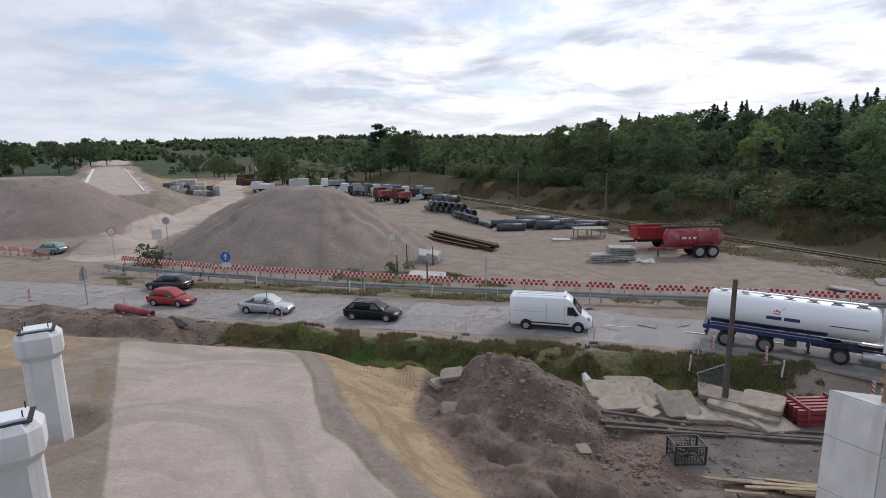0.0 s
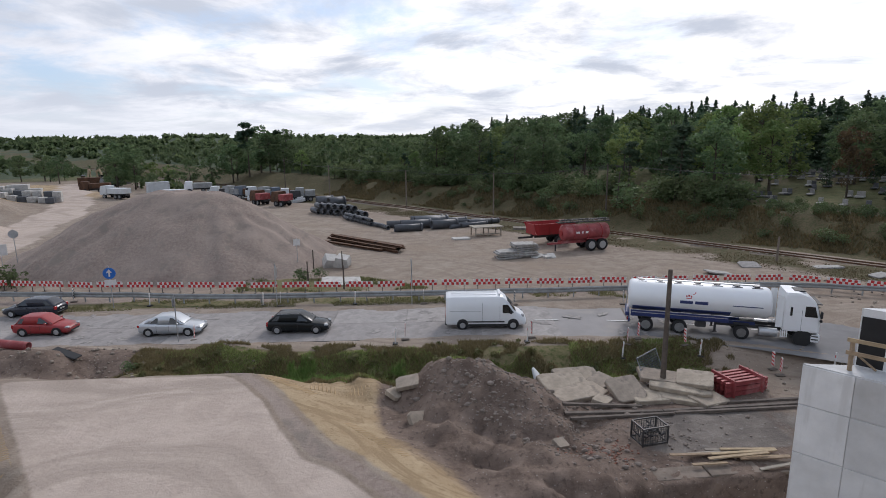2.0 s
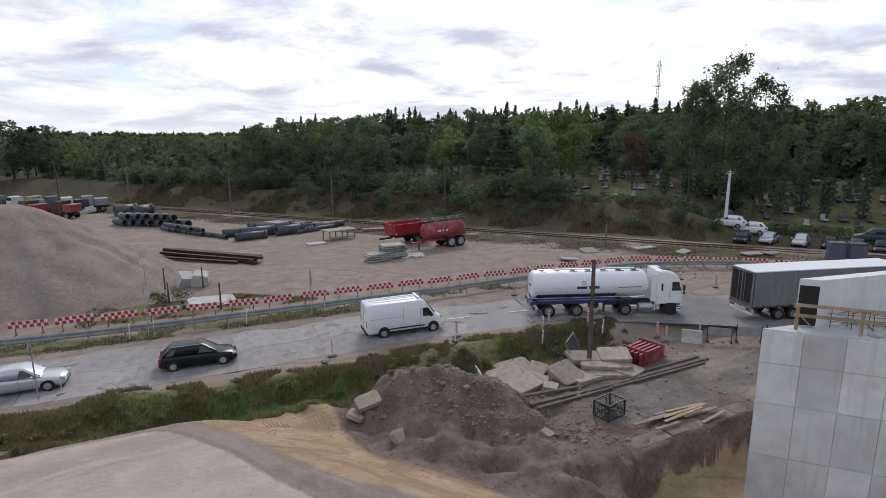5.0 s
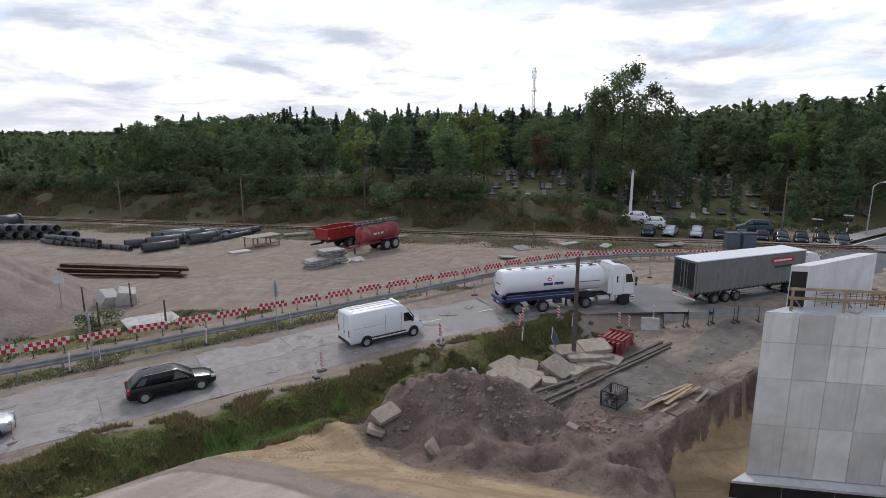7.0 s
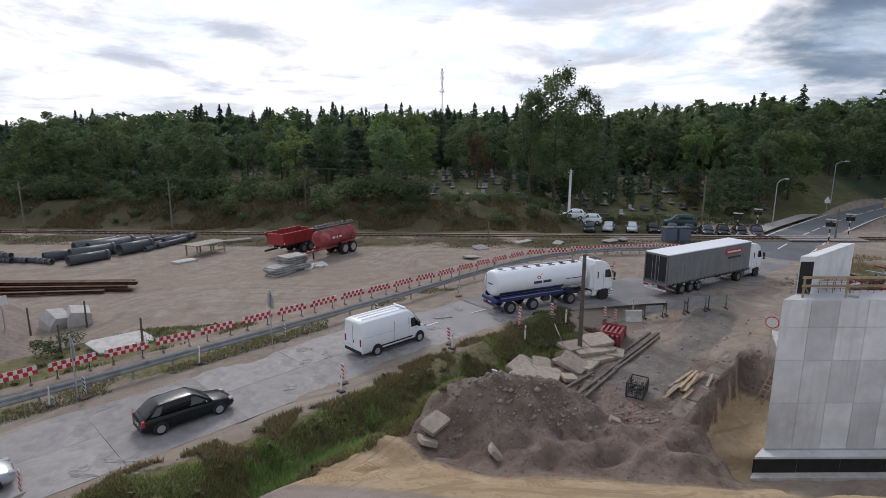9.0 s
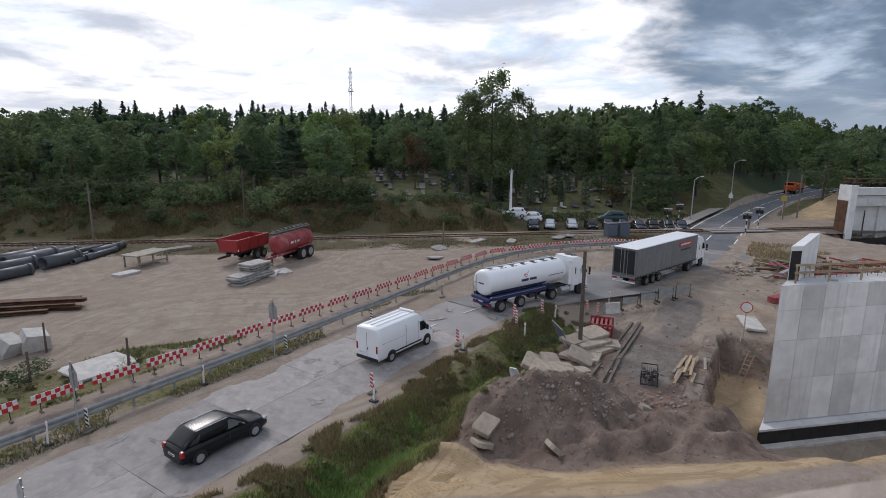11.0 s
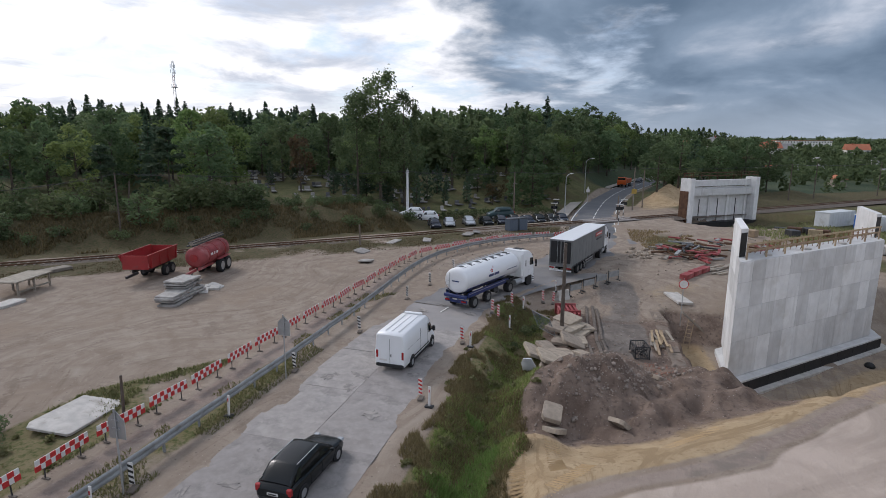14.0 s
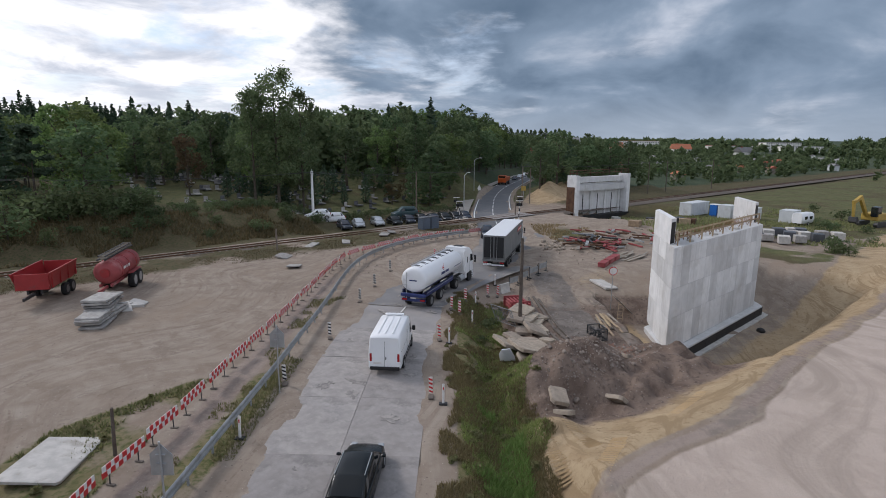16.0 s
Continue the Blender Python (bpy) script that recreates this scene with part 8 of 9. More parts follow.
def red_formwork():
    th = thing("formwork_stack", pose(11.9, 26.3, gz(11.9, 26.3), 0, 0, 14), "stack of red steel formwork panels", "formwork")
    for k in range(3):
        for i in range(5):
            part("beam", Builder().box((0, -0.6 + i * 0.3, 0.12 + k * 0.27), (2.6, 0.10, 0.2)).box((0, -0.6 + i * 0.3, 0.03 + k * 0.27), (2.6, 0.16, 0.03)).box((0, -0.6 + i * 0.3, 0.22 + k * 0.27), (2.6, 0.16, 0.03)), M_RED_OLD, th)
    for x in (-0.9, 0.9):
        part("strut", Builder().box((x, 0, 0.45), (0.08, 1.6, 0.9)), M_RED_OLD, th)


red_formwork()


def crate():
    th = thing("wire_crate", pose(5.3, 21.6, gz(5.3, 21.6), 0, 0, 12), "black wire crate filled with scrap fittings", "crate")
    W, D, H = 1.2, 0.85, 0.8
    fr = Builder()
    for x in (-W / 2, W / 2):
        for y in (-D / 2, D / 2):
            fr.box((x, y, H / 2), (0.06, 0.06, H))
    for z in (0.06, H):
        for y in (-D / 2, D / 2):
            fr.box((0, y, z), (W, 0.05, 0.05))
        for x in (-W / 2, W / 2):
            fr.box((x, 0, z), (0.05, D, 0.05))
    part("frame", fr, M_STEEL_DARK, th)
    for s in (-1, 1):
        b = Builder()
        for i in range(11):
            b.tube((-W / 2 + W * i / 10, s * D / 2, 0), (-W / 2 + W * i / 10, s * D / 2, H), 0.009, n=4)
        for i in range(8):
            b.tube((-W / 2, s * D / 2, H * i / 7), (W / 2, s * D / 2, H * i / 7), 0.009, n=4)
        part("mesh_side", b, M_STEEL_DARK, th)
        b = Builder()
        for i in range(9):
            b.tube((s * W / 2, -D / 2 + D * i / 8, 0), (s * W / 2, -D / 2 + D * i / 8, H), 0.009, n=4)
        part("mesh_side", b, M_STEEL_DARK, th)
    rng = np.random.default_rng(3)
    b = Builder()
    for i in range(38):
        p = Vector((rng.uniform(-0.5, 0.5), rng.uniform(-0.36, 0.36), rng.uniform(0.06, 0.62)))
        q = p + Vector((rng.uniform(-0.25, 0.25), rng.uniform(-0.2, 0.2), rng.uniform(-0.05, 0.2)))
        b.tube(p, q, rng.uniform(0.02, 0.05), n=6)
    part("scrap", b, M_STEEL_DARK, th, "tangled dark metal fittings")


crate()


def plank(name, p, q, w, t, mat, label, category, group=""):
    p, q = Vector(p), Vector(q)
    d = q - p
    m = Matrix.Translation((p + q) / 2) @ d.to_track_quat("X", "Z").to_matrix().to_4x4()
    solid(name, Builder().box((0, 0, 0), (d.length, w, t), bevel=0.012), mat, m, label, category, group)


rng = np.random.default_rng(6)
for i in range(11):
    a = radians(rng.normal(-2, 10))
    x, y, L = 8.2 + rng.normal(0, 0.8), 20.1 + rng.normal(0, 0.3), rng.uniform(1.2, 2.8)
    z = gz(x, y) + 0.08 + 0.07 * (i % 3)
    plank("plank", (x - math.cos(a) * L / 2, y - math.sin(a) * L / 2, z), (x + math.cos(a) * L / 2, y + math.sin(a) * L / 2, z + rng.uniform(0, 0.08)), 0.16, 0.05, M_WOOD if i % 3 else M_WOOD_GREY, "rough timber plank lying on the soil", "plank", "loose planks")
for (x0, y0), (x1, y1), w in (((2.1, 23.55), (7.0, 24.1), 0.26), ((7.05, 24.12), (15.3, 24.5), 0.26), ((2.3, 23.2), (7.4, 23.78), 0.2), ((7.5, 23.8), (14.6, 24.15), 0.2), ((9.2, 24.75), (15.0, 24.95), 0.22), ((2.2, 24.25), (6.2, 24.6), 0.2)):
    plank("steel_beam", (x0, y0, gz(x0, y0) + 0.05), (x1, y1, gz(x1, y1) + 0.05), w * 0.8, 0.12, M_OLD_BEAM, "long old steel beam half sunk in the soil", "beam", "old beams in the soil")
for i in range(5):
    x = 4.6 + i * 2.15
    b = Builder().box((0, 0, 0), (2.12, 0.8, 0.14), bevel=0.02)
    solid("kerb_slab", b, M_EDGE, pose(x + 1.0, 19.34 + 0.09 * i, gz(x + 1.0, 19.9) - 0.07, rng.normal(0, 0.8), rng.normal(0, 0.8), 2.5), "worn concrete edge slab above the excavation", "concrete slab", "edge slabs")
# ladder and sheet scraps in the excavation
th = thing("ladder", pose(13.4, 17.6, gz(13.4, 17.6) + 0.05, 0, -38, 160), "short wooden ladder leaning in the excavation", "ladder")
for s in (-0.2, 0.2):
    part("rail", Builder().box((0, s, 1.1), (0.06, 0.06, 2.4)), M_WOOD, th)
for i in range(7):
    part("rung", Builder().box((0, 0, 0.2 + i * 0.31), (0.04, 0.4, 0.04)), M_WOOD, th)
for i in range(5):
    plank("plank", (14.6 + i * 0.22, 16.2, -1.9), (14.0 + i * 0.2, 17.9, -0.35), 0.18, 0.05, M_WOOD_GREY, "grey board leaning against the excavation side", "plank", "leaning boards")
solid("concrete_slab", Builder().box((0, 0, 0.1), (2.6, 1.3, 0.2), bevel=0.03), M_CONC_PALE, pose(18.8, 17.6, gz(18.8, 17.6), 3, -4, 20), "pale concrete slab beside the sand bank", "concrete slab")

# orange pipe and hose west of the piers
th = thing("drain_pipe", pose(0, 0, 0), "orange plastic drain pipe lying on the spoil", "pipe")
part("barrel", Builder().pipe((-30.2, 31.4, gz(-30.2, 31.4) + 0.3), (-27.2, 31.2, gz(-27.2, 31.2) + 0.3), 0.26, 0.03), M_RED_OLD, th)
solid("rubber_mat", Builder().box((0, 0, 0), (1.8, 0.5, 0.08), bevel=0.03), M_PLASTIC, pose(-24.2, 29.8, gz(-24.2, 29.8) + 0.08, 8, 10, -20), "curled black rubber strip on the soil", "scrap")

# ---- storage yard ----
def concrete_pipe(x, y, r, L, turn, z=0.0, mat=M_PIPE, group="stored pipes"):
    th = thing("pipe", pose(x, y, gz(x, y) + z, 0, 0, turn), "grey drainage pipe lying in the yard", "pipe", group)
    part("barrel", Builder().pipe((-L / 2, 0, r), (L / 2, 0, r), r, r * 0.16), mat, th)
    part("socket", Builder().pipe((L / 2 - 0.02, 0, r), (L / 2 + 0.25, 0, r), r * 1.12, r * 0.2), mat, th)


RAIL_TURN = math.degrees(math.atan2(RAIL_D[1], RAIL_D[0]))
rng = np.random.default_rng(9)
for i in range(17):
    t = i / 16
    concrete_pipe(-16.2 + 6.6 * t, 86.2 - 9.6 * t, 0.27, 3.0, -66 + rng.normal(0, 4))
for i in range(9):
    t = i / 8
    concrete_pipe(-15.6 + 3.4 * t, 85.6 - 5.2 * t, 0.25, 3.0, -66 + rng.normal(0, 5), 0.52)
for i in range(8):
    concrete_pipe(-22.5 + 1.2 * i, 94.5 - 0.75 * i, 0.5, 3.2, -64 + rng.normal(0, 3))
for i in range(6):
    concrete_pipe(-21.9 + 1.2 * i, 94.1 - 0.75 * i, 0.45, 3.2, -64 + rng.normal(0, 3), 0.9)
for x, y, r, L, a in ((-3.6, 78.6, 0.62, 4.0, 8), (-1.4, 80.0, 0.75, 4.6, 14), (0.4, 78.2, 0.62, 3.6, 20), (-4.6, 76.2, 0.5, 3.6, 12), (2.4, 82.6, 0.45, 4.2, 10), (-6.0, 79.6, 0.5, 3.2, 5), (-2.0, 83.0, 0.6, 4.5, 10), (4.6, 80.2, 0.30, 4.0, 30), (5.4, 79.4, 0.30, 4.2, 28), (6.4, 80.6, 0.42, 3.6, 24), (3.6, 78.8, 0.28, 4.0, 36), (7.6, 81.5, 0.35, 3.4, 26), (5.0, 82.6, 0.30, 4.4, 15)):
    concrete_pipe(x - (2.4 if x > 2 else 1.7), y - 2.6, r, L, a)


def rusty_beams():
    rng = np.random.default_rng(2)
    for i in range(13):
        k = i % 5
        z = 0.12 + 0.22 * (i // 5)
        x, y = -10.9 + rng.normal(0, 0.9) + (k - 2) * 0.3, 63.9 + (k - 2) * 0.4
        a = radians(-45 + rng.normal(0, 2.6))
        L = rng.uniform(10, 13)
        d = Vector((math.cos(a), math.sin(a)))
        m = pose(x, y, gz(x, y) + z, 0, 0, math.degrees(a))
        b = Builder().prism([(-0.2, 0), (0.2, 0), (0.2, 0.03), (0.02, 0.03), (0.02, 0.18), (0.2, 0.18), (0.2, 0.21), (-0.2, 0.21), (-0.2, 0.18), (-0.02, 0.18), (-0.02, 0.03), (-0.2, 0.03)], -L / 2, L / 2, Matrix.Rotation(radians(90), 4, "Z"))
        solid("steel_beam", b, M_RUST, m, "long rusty steel beam in a low pile", "beam", "rusty beams")
    for x, y in ((-12.5, 65.5), (-8.5, 62.0)):
        solid("timber_bearer", Builder().box((0, 0, 0.08), (0.2, 3.2, 0.16)), M_WOOD_GREY, pose(x, y, gz(x, y) - 0.05, 0, 0, -38), "timber bearer under the rusty beams", "timber")


rusty_beams()


def yard_table():
    th = thing("work_table", pose(3.9, 69.6, gz(3.9, 69.6), 0, 0, 14), "large bare timber work table in the yard", "table")
    part("tabletop", Builder().box((0, 0, 1.15), (4.0, 2.2, 0.10), bevel=0.02), M_WOOD_GREY, th)
    for x in (-1.7, 0, 1.7):
        for y in (-0.9, 0.9):
            part("leg", Builder().box((x, y, 0.55), (0.12, 0.12, 1.1)), M_WOOD_GREY, th)
    part("stretcher", Builder().box((0, -0.9, 0.3), (3.4, 0.08, 0.12)), M_WOOD_GREY, th)


yard_table()
broken_slab(0.5, 66.8, gz(0.5, 66.8), 2.2, 1.3, 0.2, 10, 0, 0, np.random.default_rng(1), M_CONC_PALE, "flat pale concrete slab in the yard")
solid("timber_stack", Builder().box((0, 0, 0.15), (3.0, 1.2, 0.3), bevel=0.03), M_WOOD_GREY, pose(9.6, 73.5, gz(9.6, 73.5), 0, 0, -10), "low stack of grey boards by the track", "timber stack")


def slab_stack():
    rng = np.random.default_rng(14)
    for x, y, n, w, d, turn in ((4.6, 55.4, 4, 2.3, 1.5, 14), (6.2, 55.9, 7, 2.6, 1.7, 10)):
        for k in range(n):
            b = Builder().box((0, 0, 0.13), (w + rng.normal(0, 0.12), d, 0.16), bevel=0.03)
            solid("concrete_slab", b, M_CONC_WORN, pose(x + rng.normal(0, 0.16), y + rng.normal(0, 0.12), gz(x, y) + k * 0.2, 0, rng.normal(0, 0.8), turn + rng.normal(0, 6)), "worn grey concrete road slab in a low stack", "concrete slab", "stacked road slabs")
            for s in (-1, 1):
                solid("timber_spacer", Builder().box((0, 0, 0.0), (0.1, d * 0.9, 0.06)), M_WOOD_GREY, pose(x + s * w * 0.32, y, gz(x, y) + k * 0.2 + 0.0, 0, 0, turn), "thin timber spacer between slabs", "timber")
    for i in range(5):
        x, y = 8.0 + rng.normal(0, 0.8), 55.4 + rng.normal(0, 0.8)
        broken_slab(x, y, gz(x, y), 1.2, 0.8, 0.2, rng.uniform(0, 180), rng.normal(0, 10), rng.normal(0, 10), rng, M_CONC_PALE, "loose broken concrete piece beside the stack")


slab_stack()
for x, y, a, lean in ((-13.5, 53.2, 20, 24), (-12.2, 52.8, -8, 12)):
    b = Builder().prism([(-0.65, 0), (0.65, 0), (0.75, 0.5), (0.6, 1.15), (-0.5, 1.25), (-0.72, 0.6)], -0.6, 0.6)
    solid("concrete_block", b, M_CONC_PALE, pose(x, y, gz(x, y) - 0.1, lean, 6, a), "pale precast concrete block tipped at the heap's foot", "concrete block", "tipped concrete blocks")
rng = np.random.default_rng(15)
for x, y, sx, sy, tilt in ((-11.4, 46.7, 3.4, 2.2, 5), (22.5, 47.2, 2.8, 1.3, 0), (26.5, 49.5, 1.8, 1.4, 12), (33.2, 48.2, 2.4, 1.0, 0), (40.5, 40.5, 3.0, 1.2, 2), (42.5, 39.8, 2.6, 1.0, 5), (35.0, 44.5, 1.6, 1.0, 6)):
    broken_slab(x, y, gz(x, y) + (0.08 if tilt else 0.0), sx, sy, 0.13, rng.uniform(-20, 20), tilt, rng.normal(0, 4), rng, M_CONC_PALE if x < 0 else M_CONC_WORN, "pale concrete slab lying by the boards" if x < 0 else "flat worn concrete slab on the sand")


def dump_trailer():
    """Red open-topped tipping trailer."""
    th = thing("tipping_trailer", pose(10.8, 63.2, gz(10.5, 63.6), 0, 0, 196), "red open tipping trailer on four wheels", "trailer")
    L, W = 4.8, 2.2
    for s in (-1, 1):
        part("side", Builder().add([(-L / 2, s * W / 2, 1.3), (L / 2, s * W / 2, 1.3), (L / 2 + 0.5, s * (W / 2 + 0.15), 2.45), (-L / 2 - 0.1, s * (W / 2 + 0.15), 2.45), (-L / 2, s * (W / 2 - 0.06), 1.3), (L / 2, s * (W / 2 - 0.06), 1.3), (L / 2 + 0.5, s * (W / 2 + 0.09), 2.45), (-L / 2 - 0.1, s * (W / 2 + 0.09), 2.45)], [(0, 1, 2, 3), (7, 6, 5, 4), (0, 4, 5, 1), (1, 5, 6, 2), (2, 6, 7, 3), (3, 7, 4, 0)]), M_RED, th)
        for i in range(4):
            part("rib", Builder().box((-2.2 + i * 1.5, s * (W / 2 + 0.1), 1.85), (0.10, 0.10, 1.1), Matrix.Rotation(0, 4, "X")), M_RED, th)
        part("top_rail", Builder().box((0.2, s * (W / 2 + 0.13), 2.48), (L + 0.6, 0.10, 0.10)), M_RED, th)
        for x in (-1.6, -0.5):
            wheel(th, x, s * 0.95, 0.5, 0.36, M_RIM_DIRTY)
    part("floor", Builder().box((0, 0, 1.28), (L, W, 0.08)), M_RED, th)
    part("front_wall", Builder().box((L / 2 + 0.25, 0, 1.85), (0.08, W, 1.2)), M_RED, th)
    part("rear_wall", Builder().box((-L / 2 - 0.05, 0, 1.85), (0.08, W, 1.2)), M_RED, th)
    part("chassis", Builder().box((0, 0.45, 1.0), (L, 0.14, 0.3)).box((0, -0.45, 1.0), (L, 0.14, 0.3)).box((L / 2 + 0.9, 0, 0.9), (1.8, 0.15, 0.2)), M_STEEL_DARK, th)


def slurry_tanker():
    th = thing("tank_trailer", pose(13.6, 59.3, gz(13.6, 59.3), 0, 0, 194), "faded red tank trailer with a pipe boom on top", "trailer")
    L, r, cz = 5.2, 0.92, 1.95
    rings = []
    for x, k in ((-L / 2 - 0.25, 0.45), (-L / 2 - 0.15, 0.78), (-L / 2, 1.0), (L / 2, 1.0), (L / 2 + 0.15, 0.78), (L / 2 + 0.25, 0.45)):
        rings.append([(x, r * k * math.cos(a * math.pi / 12), cz + r * k * math.sin(a * math.pi / 12)) for a in range(24)])
    part("tank", Builder().loft(rings), M_RED_OLD, th)
    for x in (-1.7, 0.0, 1.7):
        part("band", Builder().pipe((x - 0.06, 0, cz), (x + 0.06, 0, cz), r + 0.03, 0.04, 24), M_RED, th)
    part("boom", Builder().box((0.2, 0.25, cz + r + 0.25), (6.4, 0.12, 0.12)).box((0.2, -0.25, cz + r + 0.25), (6.4, 0.12, 0.12)).box((0.2, 0.25, cz + r + 0.5), (6.0, 0.08, 0.08)).box((0.2, -0.25, cz + r + 0.5), (6.0, 0.08, 0.08)), M_STEEL_DARK, th)
    b = Builder()
    for i in range(9):
        x = -2.8 + i * 0.72
        b.box((x, 0, cz + r + 0.37), (0.06, 0.55, 0.3))
    part("boom_braces", b, M_WOOD_GREY, th)
    for s in (-1, 1):
        for x in (-1.65, -0.3):
            wheel(th, x, s * 0.94, 0.64, 0.46, M_RIM)
        part("mudguard", Builder().box((-0.95, s * 0.95, 1.34), (2.5, 0.4, 0.05)), M_RED_OLD, th)
        for i, w in ((0, 0.35), (1, 0.2), (2, 0.45)):
            part("lettering_bar", Builder().box((0.2 + i * 0.55, s * (r + 0.005), cz + 0.1), (w, 0.02, 0.22)), M_WHITE_SIGN, th)
    part("manhole", Builder().tube((L / 2 + 0.2, 0, cz), (L / 2 + 0.34, 0, cz), 0.35, n=16), M_RED, th)
    part("chassis", Builder().box((0.4, 0.4, 0.98), (L, 0.14, 0.24)).box((0.4, -0.4, 0.98), (L, 0.14, 0.24)).box((L / 2 + 1.0, 0, 0.85), (1.8, 0.16, 0.2)), M_RED_OLD, th)
    part("prop", Builder().box((L / 2 + 0.9, 0, 0.45), (0.12, 0.12, 0.9)), M_STEEL_DARK, th)


dump_trailer()
slurry_tanker()

# grey-blue site boxes by the boards
for i in range(2):
    th = thing("site_box", pose(45.9 + i * 1.3, 35.6 - i * 1.2, gz(46.5, 35.1) - 0.2, 0, 0, -42), "slate-blue plastic site cabin beside the boards", "cabin", "site toilets")
    part("body", Builder().box((0, 0, 0.95), (1.4, 1.1, 1.7), bevel=0.04), M_SLATE, th)
    part("roof", Builder().box((0, 0, 1.86), (1.5, 1.2, 0.14), bevel=0.05), M_PIPE, th)
    part("door", Builder().box((0, -0.56, 0.95), (0.7, 0.03, 1.5), bevel=0.01), M_SLATE, th)


# ---- machines and stores far up the yard ----
def shed_box(x, y, L, W, H, turn, mat, label, name="container", category="container", roof=None):
    th = thing(name, pose(x, y, gz(x, y), 0, 0, turn), label, category)
    part("body", Builder().box((0, 0, H / 2), (L, W, H), bevel=0.05), mat, th)
    n = max(3, int(L / 0.6))
    for s in (-1, 1):
        b = Builder()
        for i in range(n):
            b.box((-L / 2 + L * (i + 0.5) / n, s * W / 2, H / 2), (L / n * 0.45, 0.05, H * 0.86))
        part("ribs", b, mat, th)
    part("roof", Builder().box((0, 0, H + 0.04), (L * 1.01, W * 1.01, 0.08)), roof or mat, th)
    part("door", Builder().box((L / 2 + 0.01, 0, H * 0.46), (0.05, W * 0.8, H * 0.84), bevel=0.01), roof or mat, th)
    return th


def works_lorry(x, y, turn, cab, body, label, L=6.5):
    th = thing("works_lorry", pose(x, y, gz(x, y), 0, 0, turn), label, "lorry")
    part("cab", Builder().loft([[(L / 2, -1.15, 0.8), (L / 2, 1.15, 0.8), (L / 2 - 1.9, 1.15, 0.8), (L / 2 - 1.9, -1.15, 0.8)], [(L / 2, -1.15, 1.8), (L / 2, 1.15, 1.8), (L / 2 - 1.9, 1.15, 1.8), (L / 2 - 1.9, -1.15, 1.8)], [(L / 2 - 0.35, -1.05, 2.8), (L / 2 - 0.35, 1.05, 2.8), (L / 2 - 1.9, 1.05, 2.8), (L / 2 - 1.9, -1.05, 2.8)]], smooth=False), cab, th)
    part("windscreen", Builder().box((L / 2 - 0.16, 0, 2.25), (0.1, 1.9, 0.75), Matrix.Translation((0, 0, 0))), M_GLASS, th)
    part("load_bed", Builder().box((-1.0, 0, 1.7), (L - 2.1, 2.4, 1.2), bevel=0.05), body, th)
    part("chassis", Builder().box((0, 0, 0.85), (L, 0.9, 0.3)), M_STEEL_DARK, th)
    for xx in (L / 2 - 1.2, -L / 2 + 1.0, -L / 2 + 2.2):
        for s in (-1, 1):
            wheel(th, xx, s * 1.02, 0.5, 0.36, M_RIM_GREY)


def digger(x, y, turn, paint, label, swing=25):
    th = thing("excavator", pose(x, y, gz(x, y), 0, 0, turn), label, "excavator")
    for s in (-1, 1):
        part("track", Builder().prism([(-1.6, 0.15), (-1.3, 0), (1.3, 0), (1.6, 0.15), (1.7, 0.45), (1.5, 0.75), (-1.5, 0.75), (-1.7, 0.45)], s * 1.2 - 0.25, s * 1.2 + 0.25), M_STEEL_DARK, th)
    part("house", Builder().box((-0.4, 0, 1.5), (2.8, 2.3, 1.1), bevel=0.12), paint, th)
    part("counterweight", Builder().box((-1.9, 0, 1.5), (0.6, 2.3, 1.0), bevel=0.15), M_STEEL_DARK, th)
    part("cab", Builder().box((0.6, 0.65, 2.3), (1.3, 0.95, 1.5), bevel=0.08), M_GLASS, th)
    part("boom", Builder().prism([(0.8, 1.6), (1.3, 1.5), (3.6, 4.2), (5.4, 3.6), (5.4, 4.0), (3.4, 4.8)], -0.6, -0.2), paint, th)
    part("stick", Builder().prism([(5.0, 4.2), (5.5, 4.1), (5.0, 1.6), (4.7, 1.6)], -0.55, -0.25), paint, th)
    part("bucket", Builder().prism([(4.6, 1.7), (5.1, 1.7), (5.2, 1.0), (4.6, 0.7), (4.1, 1.0)], -0.9, 0.1), M_STEEL_DARK, th)


